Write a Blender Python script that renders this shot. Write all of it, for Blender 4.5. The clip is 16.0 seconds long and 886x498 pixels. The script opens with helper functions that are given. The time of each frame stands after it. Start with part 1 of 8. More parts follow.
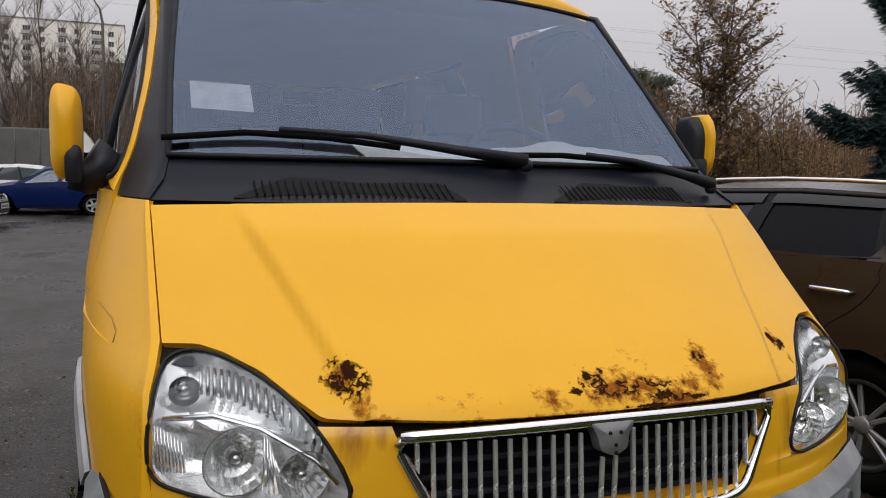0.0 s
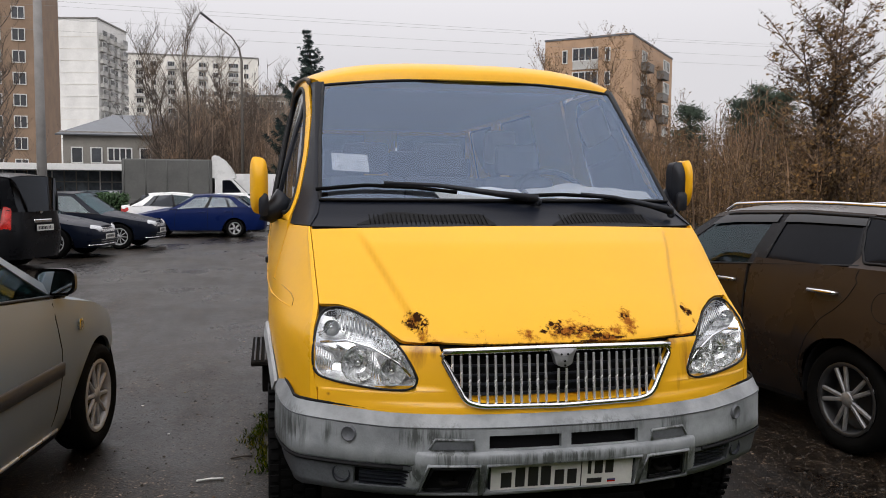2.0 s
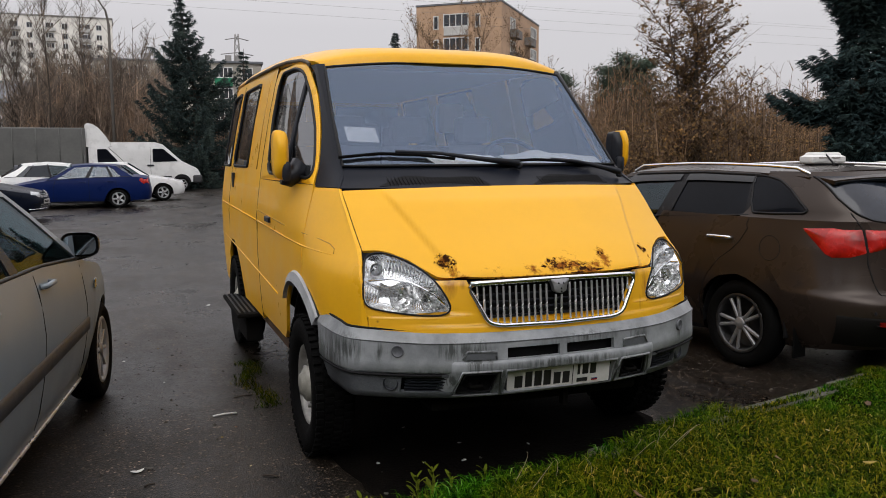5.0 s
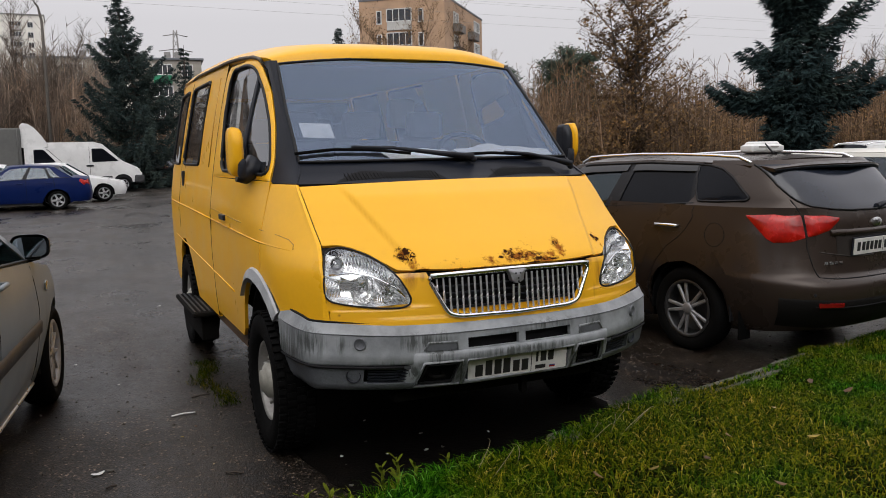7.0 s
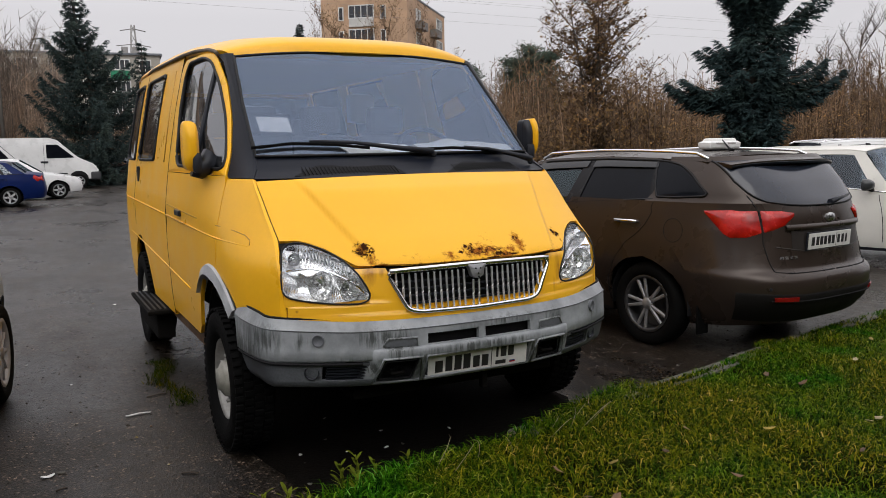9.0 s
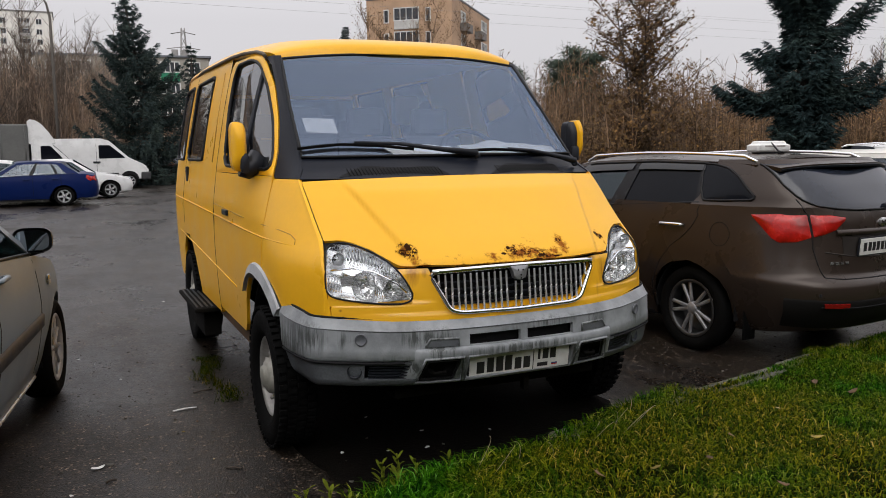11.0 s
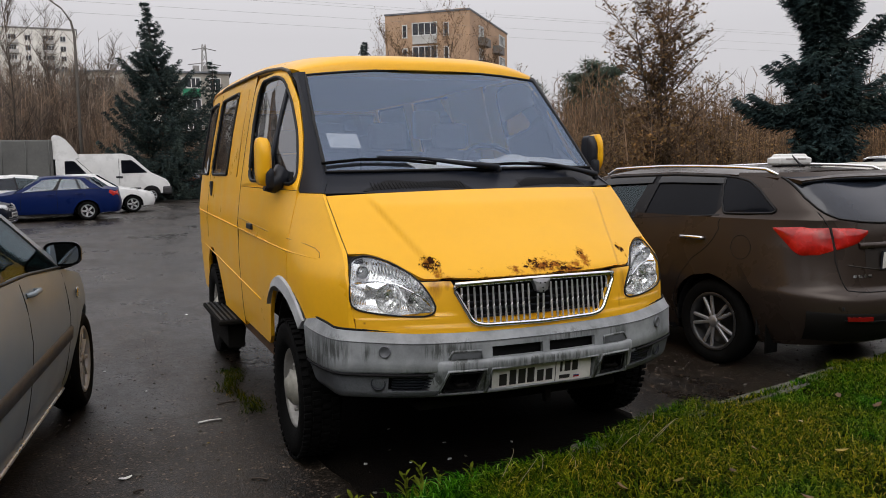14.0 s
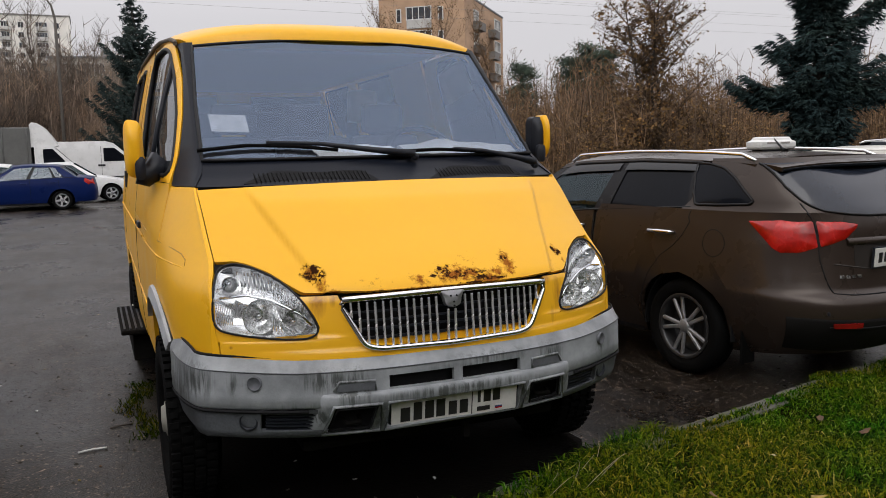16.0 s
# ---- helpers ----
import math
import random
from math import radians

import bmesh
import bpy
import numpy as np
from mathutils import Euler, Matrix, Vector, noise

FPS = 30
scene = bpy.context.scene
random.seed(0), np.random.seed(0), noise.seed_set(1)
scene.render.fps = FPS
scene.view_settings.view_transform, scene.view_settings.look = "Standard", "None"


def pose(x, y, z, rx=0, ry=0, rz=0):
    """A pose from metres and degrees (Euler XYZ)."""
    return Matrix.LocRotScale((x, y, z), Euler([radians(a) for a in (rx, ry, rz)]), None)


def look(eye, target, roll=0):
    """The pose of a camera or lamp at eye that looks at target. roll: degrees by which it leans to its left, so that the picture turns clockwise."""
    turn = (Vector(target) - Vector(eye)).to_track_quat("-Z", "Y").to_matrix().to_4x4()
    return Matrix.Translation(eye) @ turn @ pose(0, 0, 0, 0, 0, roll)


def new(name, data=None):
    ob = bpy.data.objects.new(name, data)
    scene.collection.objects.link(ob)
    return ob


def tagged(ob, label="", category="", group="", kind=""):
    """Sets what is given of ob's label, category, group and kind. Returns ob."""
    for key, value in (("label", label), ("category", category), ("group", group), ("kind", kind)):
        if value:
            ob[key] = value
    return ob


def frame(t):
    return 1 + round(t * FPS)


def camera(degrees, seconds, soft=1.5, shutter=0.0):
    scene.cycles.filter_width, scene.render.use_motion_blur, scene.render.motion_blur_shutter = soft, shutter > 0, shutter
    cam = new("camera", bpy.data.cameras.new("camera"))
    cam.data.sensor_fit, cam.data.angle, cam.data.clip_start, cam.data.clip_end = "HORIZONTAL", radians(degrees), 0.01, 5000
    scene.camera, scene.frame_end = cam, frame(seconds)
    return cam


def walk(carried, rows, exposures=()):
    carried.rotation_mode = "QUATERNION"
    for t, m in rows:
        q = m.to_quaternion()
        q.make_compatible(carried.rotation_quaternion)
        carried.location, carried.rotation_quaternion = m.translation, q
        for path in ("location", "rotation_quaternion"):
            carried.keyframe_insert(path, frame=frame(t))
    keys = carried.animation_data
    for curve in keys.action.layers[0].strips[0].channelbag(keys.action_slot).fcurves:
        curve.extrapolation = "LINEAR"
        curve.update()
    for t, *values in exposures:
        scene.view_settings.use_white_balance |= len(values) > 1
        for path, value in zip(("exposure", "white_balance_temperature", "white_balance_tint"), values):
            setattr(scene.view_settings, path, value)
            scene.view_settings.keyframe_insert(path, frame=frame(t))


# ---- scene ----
cam = camera(57.2, 16.0, 0.9)
PATH = [
    (0, (-0.847, -1.378, 1.466), (-0.145, 0.485, 1.279), 1.3),
    (0.5, (-0.768, -1.75, 1.479), (-0.254, 0.175, 1.298), 1.3),
    (1, (-0.776, -2.056, 1.5), (-0.335, -0.114, 1.323), 0.2),
    (1.5, (-0.922, -2.421, 1.538), (-0.476, -0.479, 1.357), -0.1),
    (2, (-0.984, -2.695, 1.533), (-0.566, -0.745, 1.391), 0.4),
    (2.5, (-1.047, -2.985, 1.53), (-0.62, -1.039, 1.361), 0.9),
    (3, (-1.141, -3.141, 1.493), (-0.632, -1.212, 1.351), 0.6),
    (3.2, (-1.203, -3.183, 1.474), (-0.671, -1.263, 1.297), 0.8),
    (5.3, (-1.848, -3.266, 1.541), (-1.085, -1.431, 1.313), -0.5),
    (5.5, (-1.874, -3.283, 1.539), (-1.078, -1.462, 1.314), -0.6),
    (6, (-1.879, -3.274, 1.537), (-1.054, -1.465, 1.315), -0.6),
    (6.5, (-1.868, -3.271, 1.529), (-1.047, -1.462, 1.297), -0.8),
    (7, (-1.851, -3.276, 1.535), (-1.017, -1.473, 1.296), -1.2),
    (7.5, (-1.838, -3.266, 1.529), (-0.977, -1.477, 1.288), -1.4),
    (8, (-1.83, -3.261, 1.529), (-0.924, -1.495, 1.28), -1.3),
    (8.2, (-1.825, -3.256, 1.517), (-0.901, -1.499, 1.271), -1.2),
    (10.3, (-1.823, -3.262, 1.526), (-0.962, -1.475, 1.281), -0.7),
    (10.5, (-1.828, -3.262, 1.519), (-0.978, -1.468, 1.275), -0.7),
    (11, (-1.83, -3.267, 1.517), (-1.009, -1.459, 1.277), -0.8),
    (11.5, (-1.83, -3.271, 1.521), (-1.036, -1.452, 1.279), -1.1),
    (12, (-1.832, -3.275, 1.519), (-1.042, -1.453, 1.274), -0.9),
    (12.5, (-1.828, -3.27, 1.518), (-1.041, -1.448, 1.267), -1.1),
    (13, (-1.831, -3.269, 1.519), (-1.054, -1.444, 1.267), -1.0),
    (13.5, (-1.841, -3.274, 1.523), (-1.063, -1.444, 1.31), -0.9),
    (14, (-1.866, -3.297, 1.52), (-1.084, -1.468, 1.314), -1.0),
    (14.5, (-1.82, -3.275, 1.512), (-1.051, -1.442, 1.296), -1.2),
    (15, (-1.586, -3.159, 1.503), (-0.937, -1.279, 1.292), -1.4),
    (15.5, (-1.418, -3.063, 1.508), (-0.81, -1.171, 1.282), -1.8),
    (16, (-1.208, -2.824, 1.514), (-0.426, -0.999, 1.274), -1.3),
]
walk(cam, [(t, look(eye, target, roll)) for t, eye, target, roll in PATH],
     ((0, -.24), (.5, -.12), (1.0, .1), (1.5, .18), (2.0, .1), (2.5, .07), (3.0, 0), (5.5, -.08), (7.0, -.03), (8.0, .04), (10.5, .02), (12.5, -.03), (14.0, -.08), (15.0, -.08), (16.0, -.02)))

# ---- daylight: a flat grey November sky ----
world = bpy.data.worlds.new("overcast_sky")
scene.world = world
world.use_nodes = True
wn, wl = world.node_tree.nodes, world.node_tree.links
sky = wn.new("ShaderNodeTexSky")
sky.sky_type, sky.sun_disc = "NISHITA", False
sky.sun_elevation, sky.sun_rotation = radians(32), radians(200)
sky.air_density, sky.dust_density = 1.0, 5.0
grey = wn.new("ShaderNodeHueSaturation")
grey.inputs["Saturation"].default_value = 0.12
cloud = wn.new("ShaderNodeMixRGB")
cloud.inputs[0].default_value = 0.8
cloud.inputs[2].default_value = (7.6, 7.4, 7.75, 1)
wl.new(sky.outputs[0], grey.inputs["Color"])
wl.new(grey.outputs[0], cloud.inputs[1])
wc = wn.new("ShaderNodeTexCoord")
wz = wn.new("ShaderNodeSeparateXYZ")
lift = wn.new("ShaderNodeMapRange")
lift.inputs["From Min"].default_value, lift.inputs["From Max"].default_value = 0.15, 0.9
lift.inputs["To Min"].default_value, lift.inputs["To Max"].default_value = 1.0, 2.3
brighter = wn.new("ShaderNodeVectorMath")
brighter.operation = "SCALE"
wl.new(wc.outputs["Generated"], wz.inputs[0])
wl.new(wz.outputs["Z"], lift.inputs["Value"])
wl.new(cloud.outputs[0], brighter.inputs[0])
wl.new(lift.outputs[0], brighter.inputs["Scale"])
wl.new(brighter.outputs[0], wn["Background"].inputs[0])
wn["Background"].inputs[1].default_value = 0.1
lamp = bpy.data.lights.new("sun", "SUN")
lamp.energy, lamp.angle, lamp.color = 0.7, radians(40), (1.0, 0.97, 0.93)
sun = new("sun", lamp)
sun.matrix_world = look((0, 0, 30), (6, 10, 14))


# ---- materials ----
def nodes_of(name):
    m = bpy.data.materials.new(name)
    m.use_nodes = True
    return m, m.node_tree.nodes, m.node_tree.links, m.node_tree.nodes["Principled BSDF"]


def noise_node(nodes, links, scale, detail=4.0, rough=0.55, coord=None, kind="Object"):
    tex = nodes.new("ShaderNodeTexNoise")
    tex.inputs["Scale"].default_value = scale
    tex.inputs["Detail"].default_value = detail
    tex.inputs["Roughness"].default_value = rough
    if coord is None:
        coord = nodes.new("ShaderNodeTexCoord").outputs[kind]
    links.new(coord, tex.inputs["Vector"])
    return tex


def ramp_node(nodes, links, src, stops):
    r = nodes.new("ShaderNodeValToRGB")
    while len(r.color_ramp.elements) < len(stops):
        r.color_ramp.elements.new(0.5)
    for e, (p, c) in zip(r.color_ramp.elements, stops):
        e.position = p
        e.color = (c, c, c, 1) if isinstance(c, (int, float)) else (*c, 1)
    links.new(src, r.inputs[0])
    return r


def mix_node(nodes, links, fac, a, b, mode="MIX"):
    m = nodes.new("ShaderNodeMixRGB")
    m.blend_type = mode
    for k, v in ((0, fac), (1, a), (2, b)):
        if isinstance(v, (int, float)):
            m.inputs[k].default_value = v
        elif isinstance(v, tuple):
            m.inputs[k].default_value = (*v, 1)
        else:
            links.new(v, m.inputs[k])
    return m


def surface(name, base, rough=0.5, metal=0.0, var=0.15, scale=6.0, fine=90.0, bump=0.08, coat=0.0, each=0.0, kind="Object"):
    """A plain real surface with two scales of variation."""
    m, n, l, b = nodes_of(name)
    co = n.new("ShaderNodeTexCoord").outputs[kind]
    big, small = noise_node(n, l, scale, 5, 0.6, co), noise_node(n, l, fine, 3, 0.6, co)
    dark = tuple(c * (1 - var) for c in base)
    light = tuple(min(1, c * (1 + var)) for c in base)
    tone = ramp_node(n, l, big.outputs[0], [(0.3, dark), (0.7, light)])
    grain = ramp_node(n, l, small.outputs[0], [(0.3, 1 - var * 0.6), (0.7, 1.0)])
    col = mix_node(n, l, 1.0, tone.outputs[0], grain.outputs[0], "MULTIPLY")
    out = col.outputs[0]
    if each:
        info = n.new("ShaderNodeObjectInfo")
        shade = ramp_node(n, l, info.outputs["Random"], [(0.0, 1 - each), (1.0, 1.0)])
        out = mix_node(n, l, 1.0, out, shade.outputs[0], "MULTIPLY").outputs[0]
    l.new(out, b.inputs["Base Color"])
    rr = ramp_node(n, l, big.outputs[0], [(0.3, max(0.02, rough - 0.08)), (0.7, min(1, rough + 0.08))])
    l.new(rr.outputs[0], b.inputs["Roughness"])
    b.inputs["Metallic"].default_value = metal
    b.inputs["Coat Weight"].default_value = coat
    b.inputs["Coat Roughness"].default_value = 0.06
    if bump:
        bp = n.new("ShaderNodeBump")
        bp.inputs["Strength"].default_value = bump
        bp.inputs["Distance"].default_value = 0.01
        l.new(small.outputs[0], bp.inputs["Height"])
        l.new(bp.outputs[0], b.inputs["Normal"])
    return m


def clear_glass(name, tint, gloss=0.12, rough=0.02, blend=0.12, top=0.6, cast=(0.80, 0.86, 0.95)):
    """Window glass: lets light straight through with a tint and mirrors some of it, more at grazing angles."""
    m, n, l, b = nodes_of(name)
    n.remove(b)
    tr, gl, mx = n.new("ShaderNodeBsdfTransparent"), n.new("ShaderNodeBsdfGlossy"), n.new("ShaderNodeMixShader")
    tr.inputs[0].default_value = (*tint, 1)
    gl.inputs["Roughness"].default_value = rough
    gl.inputs["Color"].default_value = (*cast, 1)
    fr, mr = n.new("ShaderNodeLayerWeight"), n.new("ShaderNodeMapRange")
    fr.inputs[0].default_value = blend
    mr.inputs["To Min"].default_value, mr.inputs["To Max"].default_value = gloss, top
    l.new(fr.outputs["Fresnel"], mr.inputs["Value"])
    l.new(mr.outputs[0], mx.inputs[0])
    l.new(tr.outputs[0], mx.inputs[1])
    l.new(gl.outputs[0], mx.inputs[2])
    l.new(mx.outputs[0], n["Material Output"].inputs[0])
    return m


YELLOW = (0.80, 0.413, 0.0122)
M = {}
M["yellow"] = surface("yellow_paint", YELLOW, 0.34, 0, 0.05, 3.0, 40, 0.02, 0.14)
M["yellow"].node_tree.nodes["Principled BSDF"].inputs["Specular IOR Level"].default_value = 0.26
M["black_plastic"] = surface("black_plastic", (0.016, 0.018, 0.024), 0.42, 0, 0.25, 5, 120, 0.1)
M["matt_black"] = surface("matt_black_plastic", (0.008, 0.0075, 0.007), 0.6, 0, 0.25, 5, 120, 0.1)
M["matt_black"].node_tree.nodes["Principled BSDF"].inputs["Specular IOR Level"].default_value = 0.08
M["rubber"] = surface("tyre_rubber", (0.0045, 0.0045, 0.0045), 0.8, 0, 0.3, 9, 160, 0.25)
M["seal"] = surface("rubber_seal", (0.01, 0.01, 0.011), 0.55, 0, 0.2, 20, 200, 0.05)
M["chrome"] = surface("chrome", (0.82, 0.82, 0.83), 0.12, 1.0, 0.06, 12, 150, 0.03)
M["bar_chrome"] = surface("grille_chrome", (0.90, 0.90, 0.91), 0.24, 0.7, 0.1, 20, 150, 0.03)
M["dull_chrome"] = surface("dull_chrome", (0.6, 0.6, 0.6), 0.28, 1.0, 0.2, 20, 150, 0.05)
M["reflector"] = surface("lamp_reflector", (0.92, 0.93, 0.94), 0.14, 0.75, 0.12, 25, 60, 0.10)
# near-black: deep shade of openings and arches put into colour, also dark joints
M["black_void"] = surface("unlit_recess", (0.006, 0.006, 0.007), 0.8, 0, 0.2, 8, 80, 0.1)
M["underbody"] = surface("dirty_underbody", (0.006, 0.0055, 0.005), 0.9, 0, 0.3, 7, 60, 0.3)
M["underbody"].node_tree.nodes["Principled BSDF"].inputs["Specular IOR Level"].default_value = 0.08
M["steel_rim"] = surface("grey_steel_rim", (0.30, 0.29, 0.27), 0.5, 0.3, 0.3, 9, 60, 0.15)
M["alloy"] = surface("silver_alloy", (0.62, 0.62, 0.63), 0.3, 0.75, 0.12, 14, 90, 0.03)
M["alloy_dull"] = surface("dull_wet_alloy", (0.30, 0.30, 0.31), 0.45, 0.6, 0.2, 14, 90, 0.05)
M["alloy_paint"] = surface("silver_wheel_paint", (0.34, 0.34, 0.35), 0.4, 0.1, 0.15, 14, 90, 0.05)
M["alloy_dark"] = surface("dark_alloy", (0.05, 0.05, 0.052), 0.35, 0.5, 0.15, 14, 90, 0.03)
M["plate_white"] = surface("plate_white", (0.60, 0.59, 0.56), 0.4, 0, 0.1, 14, 90, 0.03)
M["plate_ink"] = surface("plate_ink", (0.012, 0.012, 0.013), 0.5, 0, 0.1, 14, 90, 0)
M["paper"] = surface("white_paper", (0.72, 0.72, 0.70), 0.8, 0, 0.08, 14, 90, 0.05)
M["notice"] = surface("faded_notice_paper", (0.42, 0.42, 0.41), 0.8, 0, 0.25, 30, 90, 0.05)
M["rag"] = surface("pale_cloth", (0.50, 0.49, 0.46), 0.9, 0, 0.2, 9, 60, 0.3)
M["headlining"] = surface("pale_headlining", (0.62, 0.62, 0.60), 0.9, 0, 0.08, 5, 80, 0.1)
M["seat_cloth"] = surface("grey_seat_cloth", (0.10, 0.105, 0.12), 0.9, 0, 0.25, 12, 200, 0.2)
M["beige_cloth"] = surface("beige_cover", (0.72, 0.70, 0.60), 0.9, 0, 0.15, 12, 200, 0.2)
M["trim_inside"] = surface("cabin_trim", (0.10, 0.105, 0.12), 0.75, 0, 0.2, 8, 120, 0.1)
M["rubber"].node_tree.nodes["Principled BSDF"].inputs["Specular IOR Level"].default_value = 0.06
M["windscreen"] = clear_glass("windscreen_glass", (0.86, 0.88, 0.92), 0.115, blend=0.30, top=0.9, cast=(0.60, 0.75, 1.0))
M["inner_face"] = clear_glass("inner_glass_face", (0.94, 0.95, 0.96), 0.0, top=0.05)
M["side_glass"] = clear_glass("side_glass", (0.6, 0.64, 0.66), 0.06)
M["van_glass"] = clear_glass("van_window_glass", (0.52, 0.55, 0.57), 0.17, 0.02, 0.32, 1.0, (0.9, 0.92, 0.95))
M["dark_glass"] = clear_glass("tinted_glass", (0.12, 0.13, 0.15), 0.04)
M["green_glass"] = clear_glass("green_glass", (0.34, 0.46, 0.44), 0.05)
M["dark_glass_solid"] = surface("dark_window_glass", (0.006, 0.007, 0.010), 0.05, 0, 0.2, 2, 20, 0.0)
M["lens"] = clear_glass("lamp_lens", (0.95, 0.96, 0.96), 0.05)
M["mirror"] = surface("mirror_glass", (0.5, 0.55, 0.6), 0.05, 1.0, 0.03, 3, 50, 0)
M["red_lens"] = surface("red_lamp_plastic", (0.42, 0.009, 0.005), 0.25, 0, 0.45, 9, 60, 0.05, 0.12)
M["white_lens"] = surface("white_lamp_plastic", (0.62, 0.64, 0.66), 0.12, 0.3, 0.2, 30, 90, 0.1, 0.6)
M["white_plastic"] = surface("white_plastic", (0.70, 0.70, 0.68), 0.4, 0, 0.06, 8, 80, 0.03)


def blobs(n, l, vec, spots):
    """The strongest of several soft round spots (x, z, radius, stretch along x, strength) seen from the front."""
    total = None
    for x, z, r, wide, core in spots:
        off = n.new("ShaderNodeVectorMath")
        off.operation = "SUBTRACT"
        l.new(vec, off.inputs[0])
        off.inputs[1].default_value = (x, 0, z)
        sc = n.new("ShaderNodeVectorMath")
        sc.operation = "MULTIPLY"
        l.new(off.outputs[0], sc.inputs[0])
        sc.inputs[1].default_value = (1 / wide, 0, 1)
        ln = n.new("ShaderNodeVectorMath")
        ln.operation = "LENGTH"
        l.new(sc.outputs[0], ln.inputs[0])
        mr = n.new("ShaderNodeMapRange")
        mr.inputs["From Max"].default_value = r
        mr.inputs["To Min"].default_value, mr.inputs["To Max"].default_value = core, 0.0
        l.new(ln.outputs["Value"], mr.inputs["Value"])
        if total is None:
            total = mr.outputs[0]
        else:
            mx = n.new("ShaderNodeMath")
            mx.operation = "MAXIMUM"
            l.new(total, mx.inputs[0])
            l.new(mr.outputs[0], mx.inputs[1])
            total = mx.outputs[0]
    return total


def worn_yellow():
    """Yellow enamel that has rusted through along the front lip of the bonnet."""
    m, n, l, b = nodes_of("rusted_yellow_paint")
    co = n.new("ShaderNodeTexCoord").outputs["Object"]

    def ragged(total, scale, amount, low, high):
        speck = noise_node(n, l, scale, 8, 0.68, co)
        add = n.new("ShaderNodeMath")
        add.operation = "MULTIPLY_ADD"
        l.new(speck.outputs[0], add.inputs[0])
        add.inputs[1].default_value, add.inputs[2].default_value = amount, -amount * 0.5
        tot = n.new("ShaderNodeMath")
        l.new(total, tot.inputs[0])
        l.new(add.outputs[0], tot.inputs[1])
        return ramp_node(n, l, tot.outputs[0], [(low, 0.0), (high, 1.0)])
    stain = ragged(blobs(n, l, co, ((-0.505, 1.075, .055, 1.0, .80), (-0.480, 1.035, .05, .8, .82), (-0.440, 1.012, .03, 2.2, .7), (0.030, 1.045, .06, 2.4, .92), (0.275, 1.065, .07, .8, 1.0), (0.170, 1.02, .035, 4.0, .95), (0.080, 1.045, .035, 4.6, .9), (0.210, 1.04, .04, 2.2, .85),
                                    (0.563, 1.085, .045, .8, .7), (0.578, 1.05, .03, .6, .7), (0.000, 1.006, .016, 40, .85), (-0.300, 1.04, .05, 2.4, .42), (0.500, 1.03, .05, 1.6, .46), (0.110, 1.09, .05, 3.0, .36), (-.12, 1.035, .045, 1.6, .72), (-.47, 1.045, .04, .5, .8))), 46, 1.9, .40, .74)
    core = ragged(blobs(n, l, co, ((-0.492, 1.090, .030, 1.0, .9), (-0.515, 1.062, .022, .9, .8), (-0.024, 1.066, .016, 1.2, .85), (0.135, 1.029, .012, 4.5, .85), (0.220, 1.020, .010, 5, .8), (0.553, 1.090, .026, .7, .95), (0.573, 1.075, .018, 1.6, .9),
                                   (-0.100, 1.003, .006, 70, .75), (0.260, 1.085, .016, .8, .7), (-.06, 1.045, .012, 2.5, .85), (.10, 1.012, .008, 12, .8))), 60, 1.8, .42, .54)
    near = ragged(blobs(n, l, co, ((-0.500, 1.075, .055, 1.1, .9), (0.010, 1.055, .040, 2.2, .95), (0.150, 1.032, .028, 3.2, .95), (0.070, 1.045, .024, 5.0, .8), (0.270, 1.07, .040, .9, .7), (0.558, 1.085, .03, .9, .6))), 30, .9, .30, .44)
    crack = noise_node(n, l, 19, 3, 0.6, co)
    thread = ramp_node(n, l, crack.outputs[0], [(0.455, 0.0), (0.485, 1.0), (0.505, 1.0), (0.535, 0.0)])
    lines = mix_node(n, l, 1.0, near.outputs[0], thread.outputs[0], "MULTIPLY")
    hole = mix_node(n, l, 1.0, core.outputs[0], lines.outputs[0], "LIGHTEN")
    fine = noise_node(n, l, 3.0, 4, 0.6, co)
    paint_tone = ramp_node(n, l, fine.outputs[0], [(0.3, tuple(c * 0.95 for c in YELLOW)), (0.7, YELLOW)])
    tint = noise_node(n, l, 70, 4, 0.7, co)
    brown = ramp_node(n, l, tint.outputs[0], [(0.3, (0.13, 0.034, 0.007)), (0.7, (0.42, 0.15, 0.02))])
    rust = mix_node(n, l, stain.outputs[0], paint_tone.outputs[0], brown.outputs[0])
    full = mix_node(n, l, hole.outputs[0], rust.outputs[0], (0.032, 0.011, 0.004))
    l.new(full.outputs[0], b.inputs["Base Color"])
    worn = mix_node(n, l, 1.0, stain.outputs[0], hole.outputs[0], "LIGHTEN")
    rg = mix_node(n, l, worn.outputs[0], (0.34, 0.34, 0.34), (0.92, 0.92, 0.92))
    l.new(rg.outputs[0], b.inputs["Roughness"])
    gloss = mix_node(n, l, worn.outputs[0], (0.3, 0.3, 0.3), (0.05, 0.05, 0.05))
    l.new(gloss.outputs[0], b.inputs["Specular IOR Level"])
    film_coat = mix_node(n, l, worn.outputs[0], (0.03, 0.03, 0.03), (0.0, 0.0, 0.0))
    l.new(film_coat.outputs[0], b.inputs["Coat Weight"])
    bp = n.new("ShaderNodeBump")
    bp.inputs["Strength"].default_value, bp.inputs["Distance"].default_value = 0.8, 0.008
    bp.invert = True
    l.new(hole.outputs[0], bp.inputs["Height"])
    l.new(bp.outputs[0], b.inputs["Normal"])
    return m


